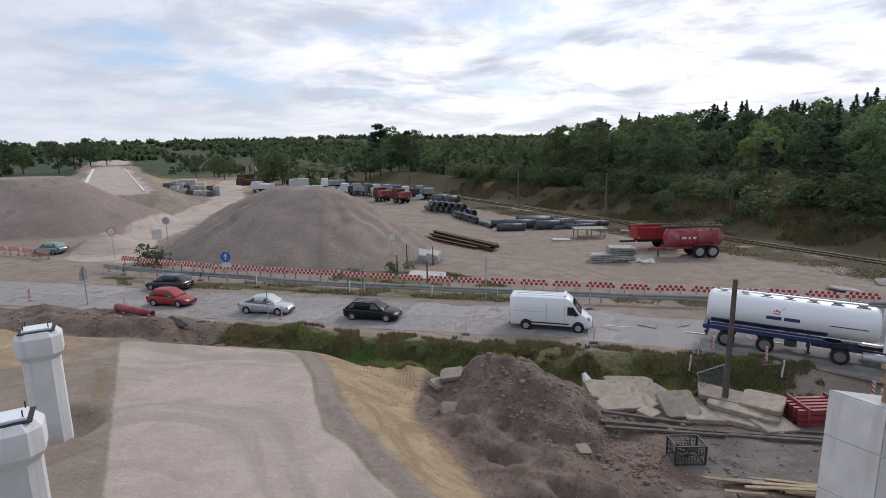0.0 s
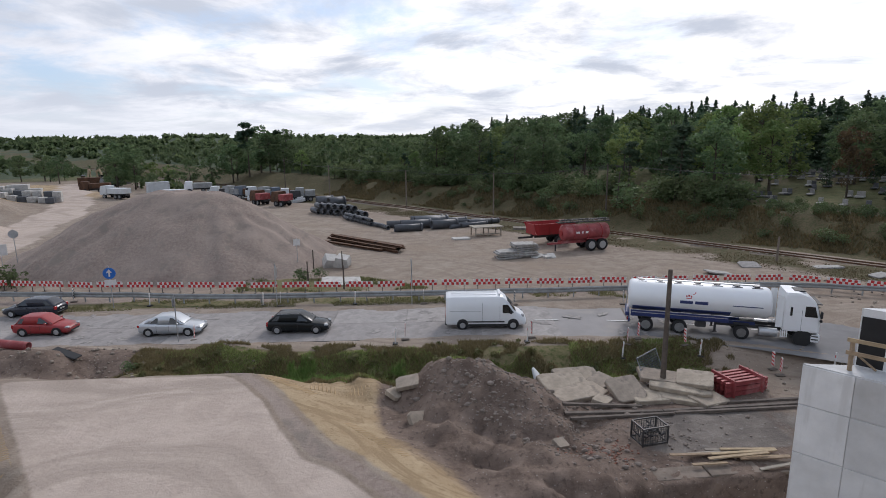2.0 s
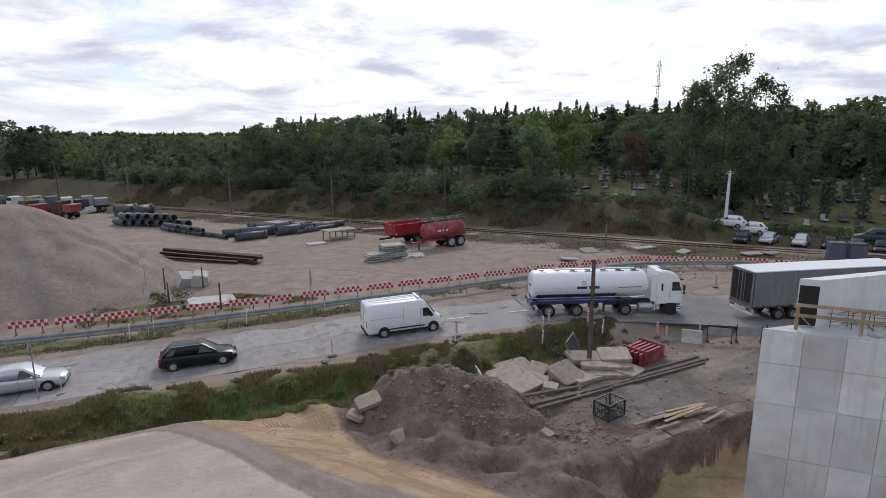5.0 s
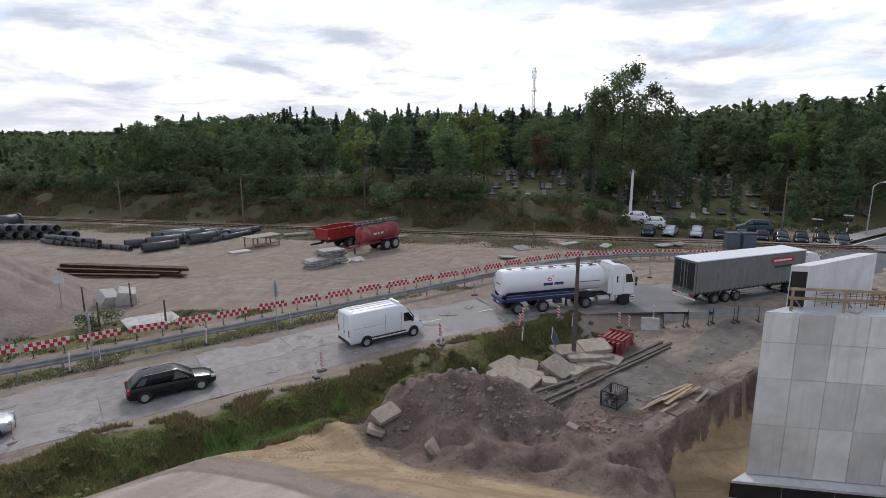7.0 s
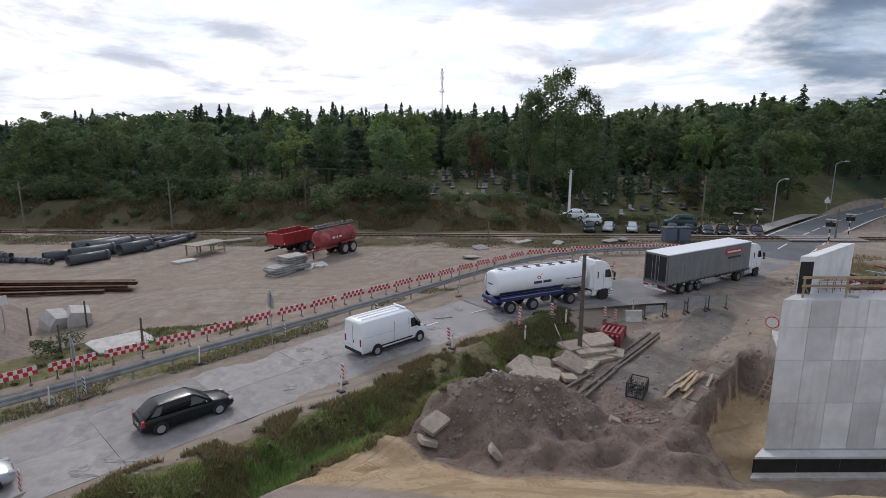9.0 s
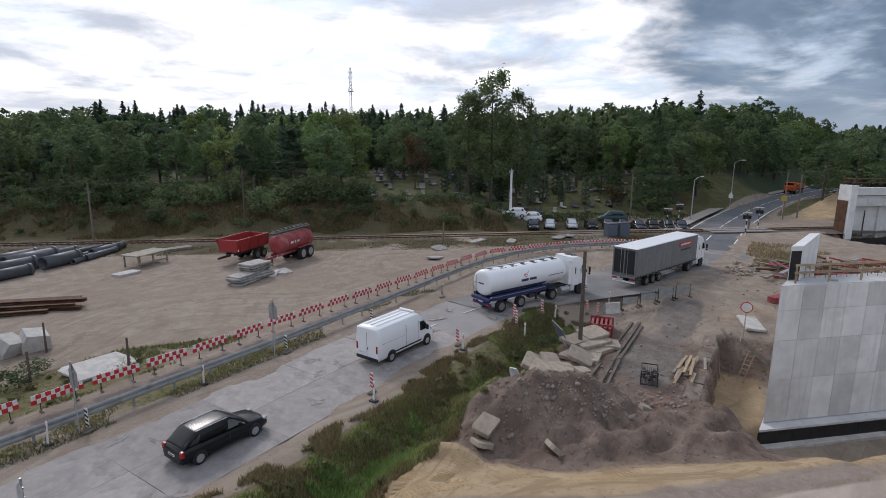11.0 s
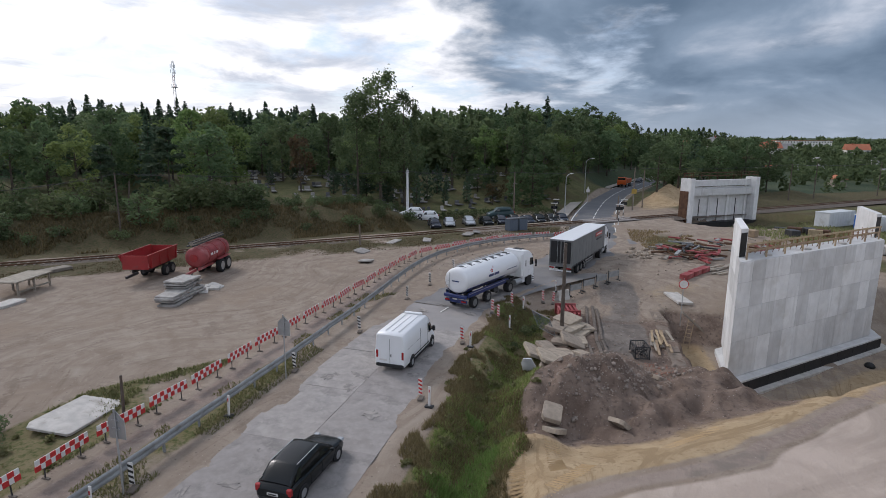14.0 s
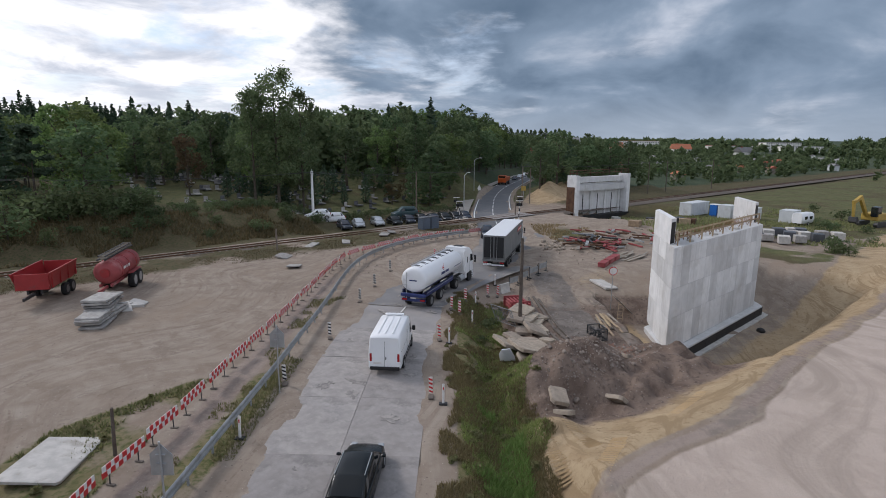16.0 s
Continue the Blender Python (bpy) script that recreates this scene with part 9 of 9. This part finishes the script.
def far_yard():
    rng = np.random.default_rng(31)
    # stacked pale paving blocks beside the track
    for i in range(14):
        x, y = -90 + (i % 7) * 1.9 + rng.normal(0, 0.2), 113 + (i // 7) * 2.4
        for k in range(2 if i > 6 else 1):
            solid("block_pallet", Builder().box((0, 0, 0.55), (1.5, 1.9, 1.05), bevel=0.04), M_CONC_PALE if i % 3 else M_PIPE, pose(x, y, gz(x, y) + k * 1.08, 0, 0, rng.normal(20, 4)), "stacked grey concrete kerbs in the yard", "block stack", "kerb stacks")
    for k in range(5):
        solid("block_pallet", Builder().box((0, 0, 0.5), (3.6, 2.2, 0.9), bevel=0.04), M_CONC_PALE, pose(-90 + k * 1.0, 117 + k * 0.4, gz(-90, 117) + 0.9 * (k % 3), 0, 0, 25), "stacked grey concrete kerbs in the yard", "block stack", "kerb stacks")
    works_lorry(-84, 138, 200, M_RUST, M_RUST, "rust-brown works lorry standing in the yard")
    works_lorry(-71.5, 123.5, 160, M_CONTAINER, M_CONTAINER, "white works lorry with a box body in the yard")
    works_lorry(-94, 163, 230, M_GALV_DULL, M_SLATE, "white lorry parked at the yard's far end")
    works_lorry(-60, 140, 200, M_WHITE, M_GALV_DULL, "grey van-bodied lorry in the yard")
    shed_box(-98, 160, 6, 2.5, 2.6, 30, M_RUST, "brown steel site container")
    shed_box(-70, 140, 5, 2.4, 2.6, 35, M_CONTAINER, "white site container in the yard")
    shed_box(-63, 133, 5, 2.4, 1.2, 10, M_CONTAINER, "low white trailer body in the yard", "trailer", "trailer")
    for i in range(46):
        x, y = -58 + 30 * rng.uniform(), 0.0
        y = 127 - (x + 58) * 0.42 + rng.normal(0, 2.4)
        L, W, H = rng.uniform(0.8, 3.2), rng.uniform(0.6, 1.6), rng.uniform(0.4, 1.5)
        b = Builder().box((0, 0, H / 2), (L, W, H), bevel=0.08).box((L * 0.2, 0, H + 0.15), (L * 0.4, W * 0.7, 0.35), bevel=0.05)
        b.tube((-L / 2, 0, H * 0.6), (-L / 2 - rng.uniform(0.3, 1.2), 0, H * rng.uniform(0.4, 1.6)), 0.06, n=5)
        solid("scrap_machine", b, (M_GALV_DULL, M_CONTAINER, M_STEEL_DARK, M_RUST, M_OLD_BEAM, M_SLATE, M_CONC_PALE)[i % 7], pose(x, y, gz(x, y), 0, rng.normal(0, 4), rng.uniform(0, 360)), "weathered scrap machine part in the storage yard", "scrap", "scrap in the yard")
    for i in range(8):
        x, y = -48 + i * 2.8, 121 - i * 0.9 + rng.normal(0, 0.8)
        works_lorry(x, y, rng.uniform(150, 220), (M_CONTAINER, M_GALV_DULL, M_SLATE)[i % 3], (M_STEEL_DARK, M_GALV_DULL, M_RUST)[i % 3], "scrapped lorry in the row of old vehicles", 4.2)
    for x, y, a in ((-31, 106, 150), (-36, 109, 140)):
        works_lorry(x, y, a, M_RUST, M_RED_OLD, "rusty red farm machine in the yard", 3.6)
    concrete_pipe(-23, 106, 0.9, 3, 20)
    concrete_pipe(-20.5, 104, 0.9, 3, 35)
    for i in range(3):
        digger(-104 + i * 4.5, 168 + i * 2.0, rng.uniform(0, 360), M_WOOD, "dusty yellow digger far up the site track")
    # white kerb lines on the finished embankment
    for o, n in ((-5.6, 46), (5.4, 46)):
        b = Builder()
        for i in range(n):
            ev = 6 + i * 3.2
            x, y = -82 - 0.683 * ev + 0.730 * o, 88 + 0.730 * ev + 0.683 * o
            b.box((x, y, 3.32), (0.35 if o > 0 else 0.8, 2.2 + 0.8 * (i % 2), 0.25), Matrix.Translation((x, y, 0)) @ Matrix.Rotation(radians(43), 4, 'Z') @ Matrix.Translation((-x, -y, 0)))
        ob = new("kerb_line", b.mesh("kerb_line", M_WHITE))
        tagged(ob, "white kerb blocks along the new embankment", "kerb", kind="stuff")
    for i in range(7):
        ev, o = 170, -6 + i * 2.2
        x, y = -82 - 0.683 * ev + 0.730 * o, 88 + 0.730 * ev + 0.683 * o
        copy_thing(first, pose(x, y, 3.2, 0, 0, 43))


far_yard()


# ---- behind the near abutment ----
def site_east():
    rng = np.random.default_rng(41)
    for x, y, L, H in ((64.7, -10.1, 6.4, 2.1), (61.3, -14.1, 2.4, 2.1), (59.4, -16.9, 3.6, 1.9), (56.6, -21.6, 3.0, 1.9)):
        shed_box(x, y, L, 2.1, H, -49, M_CONTAINER, "white site office container beyond the abutment")
    th = thing("portable_toilet", pose(62.6, -12.6, gz(62.6, -12.6), 0, 0, -49), "bright blue cabin between the site containers", "cabin")
    part("body", Builder().box((0, 0, 1.0), (1.2, 1.2, 2.0), bevel=0.05), M_BLUE_SIGN, th)
    part("roof", Builder().box((0, 0, 2.06), (1.3, 1.3, 0.12), bevel=0.04), M_WHITE, th)
    th = thing("caravan", pose(53.6, -21.8, gz(53.6, -21.8), 0, 0, -60), "small white caravan parked beside the containers", "caravan")
    part("body", Builder().loft([[(x, 0.85 * k, 0.35), (x, 0.9 * k, 1.0), (x, 0.8 * k, 1.75), (x, 0.4 * k, 1.9), (x, -0.4 * k, 1.9), (x, -0.8 * k, 1.75), (x, -0.9 * k, 1.0), (x, -0.85 * k, 0.35)] for x, k in ((-1.6, 0.8), (-1.4, 1.0), (1.4, 1.0), (1.7, 0.75))]), M_WHITE, th)
    for x in (-0.8, 0.5):
        part("window", Builder().box((x, -0.9, 1.2), (0.7, 0.05, 0.45), bevel=0.02), M_GLASS, th)
    for k in (-1, 1):
        wheel(th, 0.0, k * 0.8, 0.3, 0.18)
    digger(53.6, -32.2, 120, M_YELLOWPAINT, "dusty yellow excavator on the grass")
    for x, y, h in ((31.6, -11.8, 2.4), (33.2, -12.6, 2.0), (30.4, -12.6, 1.8), (46, -26, 1.4), (58, -41, 1.6), (70, -34, 1.8), (38, -21, 1.2)):
        plant("shrub", x, y, h, rng, "bushes on the rough grass", 1.3)
    for i in range(16):
        x, y = 37.4 + (i % 4) * 1.5 + (i // 4) * 0.9 + rng.normal(0, 0.3), -10.0 - (i // 4) * 2.6 + (i % 4) * 1.1 + rng.normal(0, 0.3)
        solid("block_pallet", Builder().box((0, 0, 0.6), (1.5, 1.3, rng.uniform(0.8, 1.2)), bevel=0.05), (M_CONC_PALE, M_CONC_WORN, M_PIPE)[i % 3], pose(x, y, gz(x, y), 0, 0, rng.normal(-20, 8)), "wrapped pale building blocks on a pallet", "pallet", "wrapped pallets")
    # steel formwork and props between the abutments
    for i in range(110):
        x, y = (rng.normal(35.5, 2.2), rng.normal(14.5, 1.6)) if i % 2 else (rng.uniform(33, 46), rng.uniform(4, 15))
        a = radians(rng.choice((-20, -60, 20, 70)) + rng.normal(0, 8))
        L = rng.uniform(1.2, 2.8)
        z = gz(x, y) + 0.15 + 0.2 * rng.integers(0, 4)
        plank("steel_formwork", (x - math.cos(a) * L / 2, y - math.sin(a) * L / 2, z), (x + math.cos(a) * L / 2, y + math.sin(a) * L / 2, z), rng.uniform(0.1, 0.36), 0.16, (M_RED_OLD, M_RUST, M_RUST, M_STEEL_DARK, M_RED_OLD, M_GALV_DULL, M_WOOD_GREY)[i % 7], "steel formwork piece in the stacks behind the abutment", "formwork", "formwork stacks")
    for i in range(3):
        x, y = 23.5 + i * 1.3, 16.6 - i * 0.9
        plank("steel_formwork", (x, y, gz(x, y) + 0.25), (x + 1.2, y - 0.8, gz(x, y) + 0.3), 0.7, 0.45, M_RED_OLD, "rust-red formwork box on the sand", "formwork", "formwork stacks")
    for i in range(9):
        x, y = 27.5 + rng.normal(0, 1.0), 13.0 + rng.normal(0, 0.8)
        a = radians(-42 + rng.normal(0, 5))
        plank("plank", (x - math.cos(a) * 2, y - math.sin(a) * 2, gz(x, y) + 0.12), (x + math.cos(a) * 2, y + math.sin(a) * 2, gz(x, y) + 0.2), 0.25, 0.06, M_WOOD_GREY, "grey shuttering board lying behind the wall", "plank", "loose planks")
    for i in range(12):
        x, y = rng.uniform(47, 75), rng.uniform(-6, 6)
        solid("block_pallet", Builder().box((0, 0, 0.45), (1.6, 1.2, 0.9), bevel=0.05), (M_RUST, M_WOOD, M_STEEL_DARK, M_CONC_PALE)[i % 4], pose(x, y, gz(x, y), 0, 0, rng.uniform(0, 90)), "crate of site fittings on the ground", "crate", "site crates")
    b = Builder()
    for i in range(60):
        x, y = rng.normal(34.5, 1.6), rng.normal(19.0, 0.9)
        k = rng.uniform(0.15, 0.55)
        rubble(b, x, y, gz(x, y) + k * 0.25, (k * 1.5, k, k * 0.8), rng)
    tagged(new("rubble", b.mesh("rubble", M_CONC_OLD)), "pale broken rubble by the junction", "rubble", kind="stuff")
    solid("black_sack", Builder().loft([[(0.35 * r * math.cos(a), 0.3 * r * math.sin(a), z) for a in [i * math.pi / 5 for i in range(10)]] for z, r in ((0, 0.9), (0.12, 1.1), (0.3, 0.8), (0.38, 0.3))]), M_PLASTIC, pose(15.0, 5.0, gz(15.0, 5.0), 0, 0, 20), "black plastic sack beside the footing", "sack")
    th = thing("tyre", pose(46, -8.5, gz(46, -8.5)), "old black tyre lying on the sand", "tyre")
    part("casing", Builder().pipe((0, 0, 0.02), (0, 0, 0.3), 0.55, 0.22, 20), M_TYRE, th)
    works_lorry(134, 16.6, 166, M_ORANGE, M_ORANGE, "orange lorry on the far road", 8)
    for i, (x, paint) in enumerate(((152, M_NAVY), (163, M_SILVER), (174, M_WHITE), (190, M_NAVY), (202, M_WHITE))):
        car(drive(x, float(np.interp(x, [143, 176, 230], [13.8, 5.2, -10.9])), 165), paint, "car far up the dark road", "hatch", 4.2, 1.74, 1.46, "cars on the far road")


site_east()


# ---- burial ground, mast and town ----
def graves():
    rng = np.random.default_rng(51)
    kinds = []
    for mat in (M_STONE_LIGHT, M_STONE_DARK):
        kinds.append((Builder().box((0, 0, 0.5), (0.75, 0.16, 0.95), bevel=0.05).mesh("headstone", mat), Builder().box((0, -1.0, 0.12), (0.95, 1.9, 0.24), bevel=0.03).mesh("grave_slab", mat)))
    n = 0
    for i in range(900):
        s, d = rng.uniform(-9, 54), 50 - 33 * rng.uniform(0, 1) ** 1.2
        row = round(d / 3.2) * 3.2
        x, y = rail_point(s, row)
        if n >= 225:
            break
        n += 1
        th = thing("gravestone", pose(x, y, gz(x, y), 0, 0, -49 + rng.normal(0, 4)) @ Matrix.Scale(0.8, 4), "polished stone grave with headstone under the trees", "gravestone", "graves")
        head, slab = kinds[int(rng.uniform() < 0.5)]
        part("headstone", head, None, th)
        part("grave_slab", slab, None, th)


graves()


def mast():
    th = thing("radio_mast", pose(250, 265, gz(250, 265)), "tall slender white lattice radio mast above the trees", "mast")
    H = 48
    c = [(1.2 * math.cos(a), 1.2 * math.sin(a)) for a in (0, 2.09, 4.19)]
    for x, y in c:
        part("leg", Builder().tube((x, y, 0), (x * 0.5, y * 0.5, H), 0.14, n=6), M_WHITE, th)
    for k in range(24):
        b = Builder()
        z0, z1 = k * 2.0, k * 2.0 + 2.0
        f0, f1 = 1 - 0.5 * z0 / H, 1 - 0.5 * z1 / H
        for i in range(3):
            p, q = c[i], c[(i + 1) % 3]
            b.tube((p[0] * f0, p[1] * f0, z0), (q[0] * f1, q[1] * f1, z1), 0.07, n=4)
        part("brace", b, M_WHITE if (k // 4) % 2 else M_RED_SIGN, th)
    for z in (34, 42, 45):
        for i in range(3):
            part("antenna", Builder().box((c[i][0] * 1.2, c[i][1] * 1.2, z), (0.3, 0.3, 2.2), bevel=0.05), M_WHITE, th)
    part("platform", Builder().tube((0, 0, 33), (0, 0, 33.3), 2.0, n=12), M_STEEL, th)


mast()


def house(x, y, L, W, H, turn, roof, label, flat=False, storeys=2):
    z = gz(x, y)
    th = thing("house", pose(x, y, z, 0, 0, turn), label, "house", "houses of the far town")
    part("wall", Builder().box((0, 0, H / 2), (L, W, H)), M_WALL_W, th)
    if flat:
        part("roof", Builder().box((0, 0, H + 0.2), (L + 0.4, W + 0.4, 0.4)), roof, th)
    else:
        rh = W * 0.42
        part("roof", Builder().prism([(-W / 2 - 0.4, H), (W / 2 + 0.4, H), (0, H + rh)], -L / 2 - 0.3, L / 2 + 0.3, Matrix.Rotation(radians(90), 4, "Z")), roof, th)
        part("chimney", Builder().box((L * 0.2, 0.4, H + rh), (0.6, 0.6, 1.4)), M_ROOF_RED, th)
    n = max(2, int(L / 3))
    for s in (-1, 1):
        for k in range(storeys):
            for i in range(n):
                part("window", Builder().box((-L / 2 + L * (i + 0.5) / n, s * (W / 2 + 0.02), H * (k + 0.55) / storeys), (1.2, 0.06, 1.3)), M_GLASS, th)
    for s in (-1, 1):
        for k in range(storeys):
            part("window", Builder().box((s * (L / 2 + 0.02), 0, H * (k + 0.55) / storeys), (0.06, 1.2, 1.3)), M_GLASS, th)


def town():
    rng = np.random.default_rng(61)
    for x, y, L, W, H, roof, flat, st in ((330, -28, 12, 10, 6, M_ROOF_RED, False, 2), (335, -45, 9, 9, 8.5, M_ROOF_GREY, False, 3), (360, -80, 11, 9, 6, M_ROOF_RED, False, 2), (390, -95, 12, 9, 5.5, M_ROOF_GREY, False, 2), (420, -150, 14, 10, 5.5, M_ROOF_RED, False, 2), (400, -190, 16, 9, 5, M_ROOF_GREY, False, 1), (300, -5, 22, 12, 5, M_ROOF_GREY, True, 1), (262, 2, 24, 9, 3.6, M_ROOF_RED, False, 1), (640, -30, 60, 14, 15, M_ROOF_GREY, True, 5), (660, -95, 50, 13, 15, M_ROOF_GREY, True, 5), (690, -200, 60, 13, 12, M_ROOF_RED, True, 4), (640, -300, 60, 14, 8, M_ROOF_RED, True, 2), (560, -330, 40, 16, 7, M_ROOF_GREY, True, 2), (700, -390, 50, 14, 12, M_ROOF_GREY, True, 4)):
        house(x, y, L, W, H, rng.uniform(60, 120), roof, "pale town house with pitched roof among gardens" if not flat else "long pale flat-roofed block in the far town", flat, st)
    # allotment huts
    for i in range(52):
        x, y = rng.uniform(150, 420), 0.0
        y = -20 - rng.uniform(0, 0.62) * x
        s, d = rail_sd(x, y)
        if d < 18:
            continue
        th = thing("garden_hut", pose(x, y, gz(x, y), 0, 0, rng.uniform(0, 180)), "small pale allotment hut among greenery", "hut", "allotment huts")
        part("wall", Builder().box((0, 0, 1.2), (4.2, 3.2, 2.4)), (M_WALL_W, M_WOOD_GREY, M_CONTAINER)[i % 3], th)
        part("roof", Builder().prism([(-1.9, 2.4), (1.9, 2.4), (0, 3.5)], -2.3, 2.3, Matrix.Rotation(radians(90), 4, "Z")), (M_ROOF_GREY, M_ROOF_RED, M_ROOF_GREY)[i % 3], th)
        part("door", Builder().box((0.5, -1.62, 1.0), (0.9, 0.06, 1.9)), M_WOOD, th)


town()


# ---- pieces of the road surface ----
def road_pieces():
    rng = np.random.default_rng(71)
    pts = along_line([p for p in ROAD if -91 < p[0] < 9], 5.0, 32.0)
    one = Builder().box((0, 0, 0), (4.985, 3.2, 0.05)).mesh("slab", M_SLAB)
    half = Builder().box((0, 0, 0), (2.47, 3.16, 0.05)).mesh("slab", M_SLAB)
    for x, y, a in pts:
        if x > 6.5:
            continue
        n = Vector((-math.sin(radians(a)), math.cos(radians(a))))
        for s in (1, -1):
            c = Vector((x, y)) + n * (1.61 * s + 0.03)
            ob = part("slab", one, None, road_west)
            ob.matrix_basis = pose(c.x, c.y, 0.006 + rng.uniform(-0.003, 0.003), rng.normal(0, 0.06), rng.normal(0, 0.05), a)
    for i in range(70):
        x = rng.uniform(-46, 15)
        y = float(np.interp(x, [p[0] for p in ROAD], [p[1] for p in ROAD])) + rng.uniform(-3.0, 3.0)
        n = 40
        sx = rng.uniform(0.15, 0.8) ** 1.3 + 0.1
        sy = sx * rng.uniform(0.35, 0.8)
        f = rng.uniform(0, 6.28, 3)
        rad = [0.62 + 0.2 * math.sin(2 * math.pi * k / n * 2 + f[0]) + 0.14 * math.sin(2 * math.pi * k / n * 5 + f[1]) + 0.1 * math.sin(2 * math.pi * k / n * 9 + f[2]) + rng.uniform(-0.1, 0.1) for k in range(n)]
        o = [(sx * rad[k] * math.cos(2 * math.pi * k / n), sy * rad[k] * math.sin(2 * math.pi * k / n)) for k in range(n)]
        ob = part("repair_patch", Builder().plan(o, 0.0, 0.008), M_PATCH, road_west)
        ob.matrix_basis = pose(x, y, 0.0375 + 0.0004 * (i % 8), 0, 0, rng.uniform(0, 180) if i % 2 else rng.normal(0, 8))


road_pieces()


# ---- marks of tracked machines in the sand ----
def track_marks():
    b = Builder()
    for (x0, y0), (x1, y1), w in TRACKS:
        a, c = Vector((x0, y0)), Vector((x1, y1))
        d = (c - a).normalized()
        n = Vector((-d.y, d.x))
        for i in range(int((c - a).length / 0.19)):
            p = a + d * (i * 0.19) + n * random.uniform(-0.02, 0.02)
            q = [p - n * w / 2, p + n * w / 2]
            zs = [gz(v.x, v.y) for v in q]
            k = random.uniform(0.015, 0.035)
            vs = [(q[0].x, q[0].y, zs[0] - 0.03), (q[1].x, q[1].y, zs[1] - 0.03), (q[1].x + d.x * 0.1, q[1].y + d.y * 0.1, zs[1] - 0.03), (q[0].x + d.x * 0.1, q[0].y + d.y * 0.1, zs[0] - 0.03), (q[0].x + d.x * 0.05, q[0].y + d.y * 0.05, zs[0] + k), (q[1].x + d.x * 0.05, q[1].y + d.y * 0.05, zs[1] + k)]
            b.add(vs, [(0, 1, 5, 4), (2, 3, 4, 5), (0, 4, 3), (1, 2, 5)])
    tagged(new("track_marks", b.mesh("track_marks", M_SAND)), "ribbed crawler tracks pressed into yellow sand", "track marks", kind="stuff")


TRACKS = [((-11.4, 27.0), (-7.9, 27.3), 0.62), ((-10.0, 25.6), (-7.0, 26.1), 0.62), ((-7.6, 21.6), (-4.9, 19.0), 0.5), ((-11.9, 25.7), (-10.1, 24.6), 0.5), ((-13.2, 26.4), (-9.4, 24.4), 0.6), ((-22.5, 22.0), (-19.0, 18.0), 0.6), ((-21.0, 16.0), (-18.5, 12.5), 0.6)]
track_marks()


# ---- the drawn plan brought to true size ----
for ob in list(bpy.data.objects):
    if ob.parent is None and ob.type in {"MESH", "EMPTY", "CURVE"}:
        ob.matrix_basis = Matrix.Scale(TRUE, 4) @ ob.matrix_basis
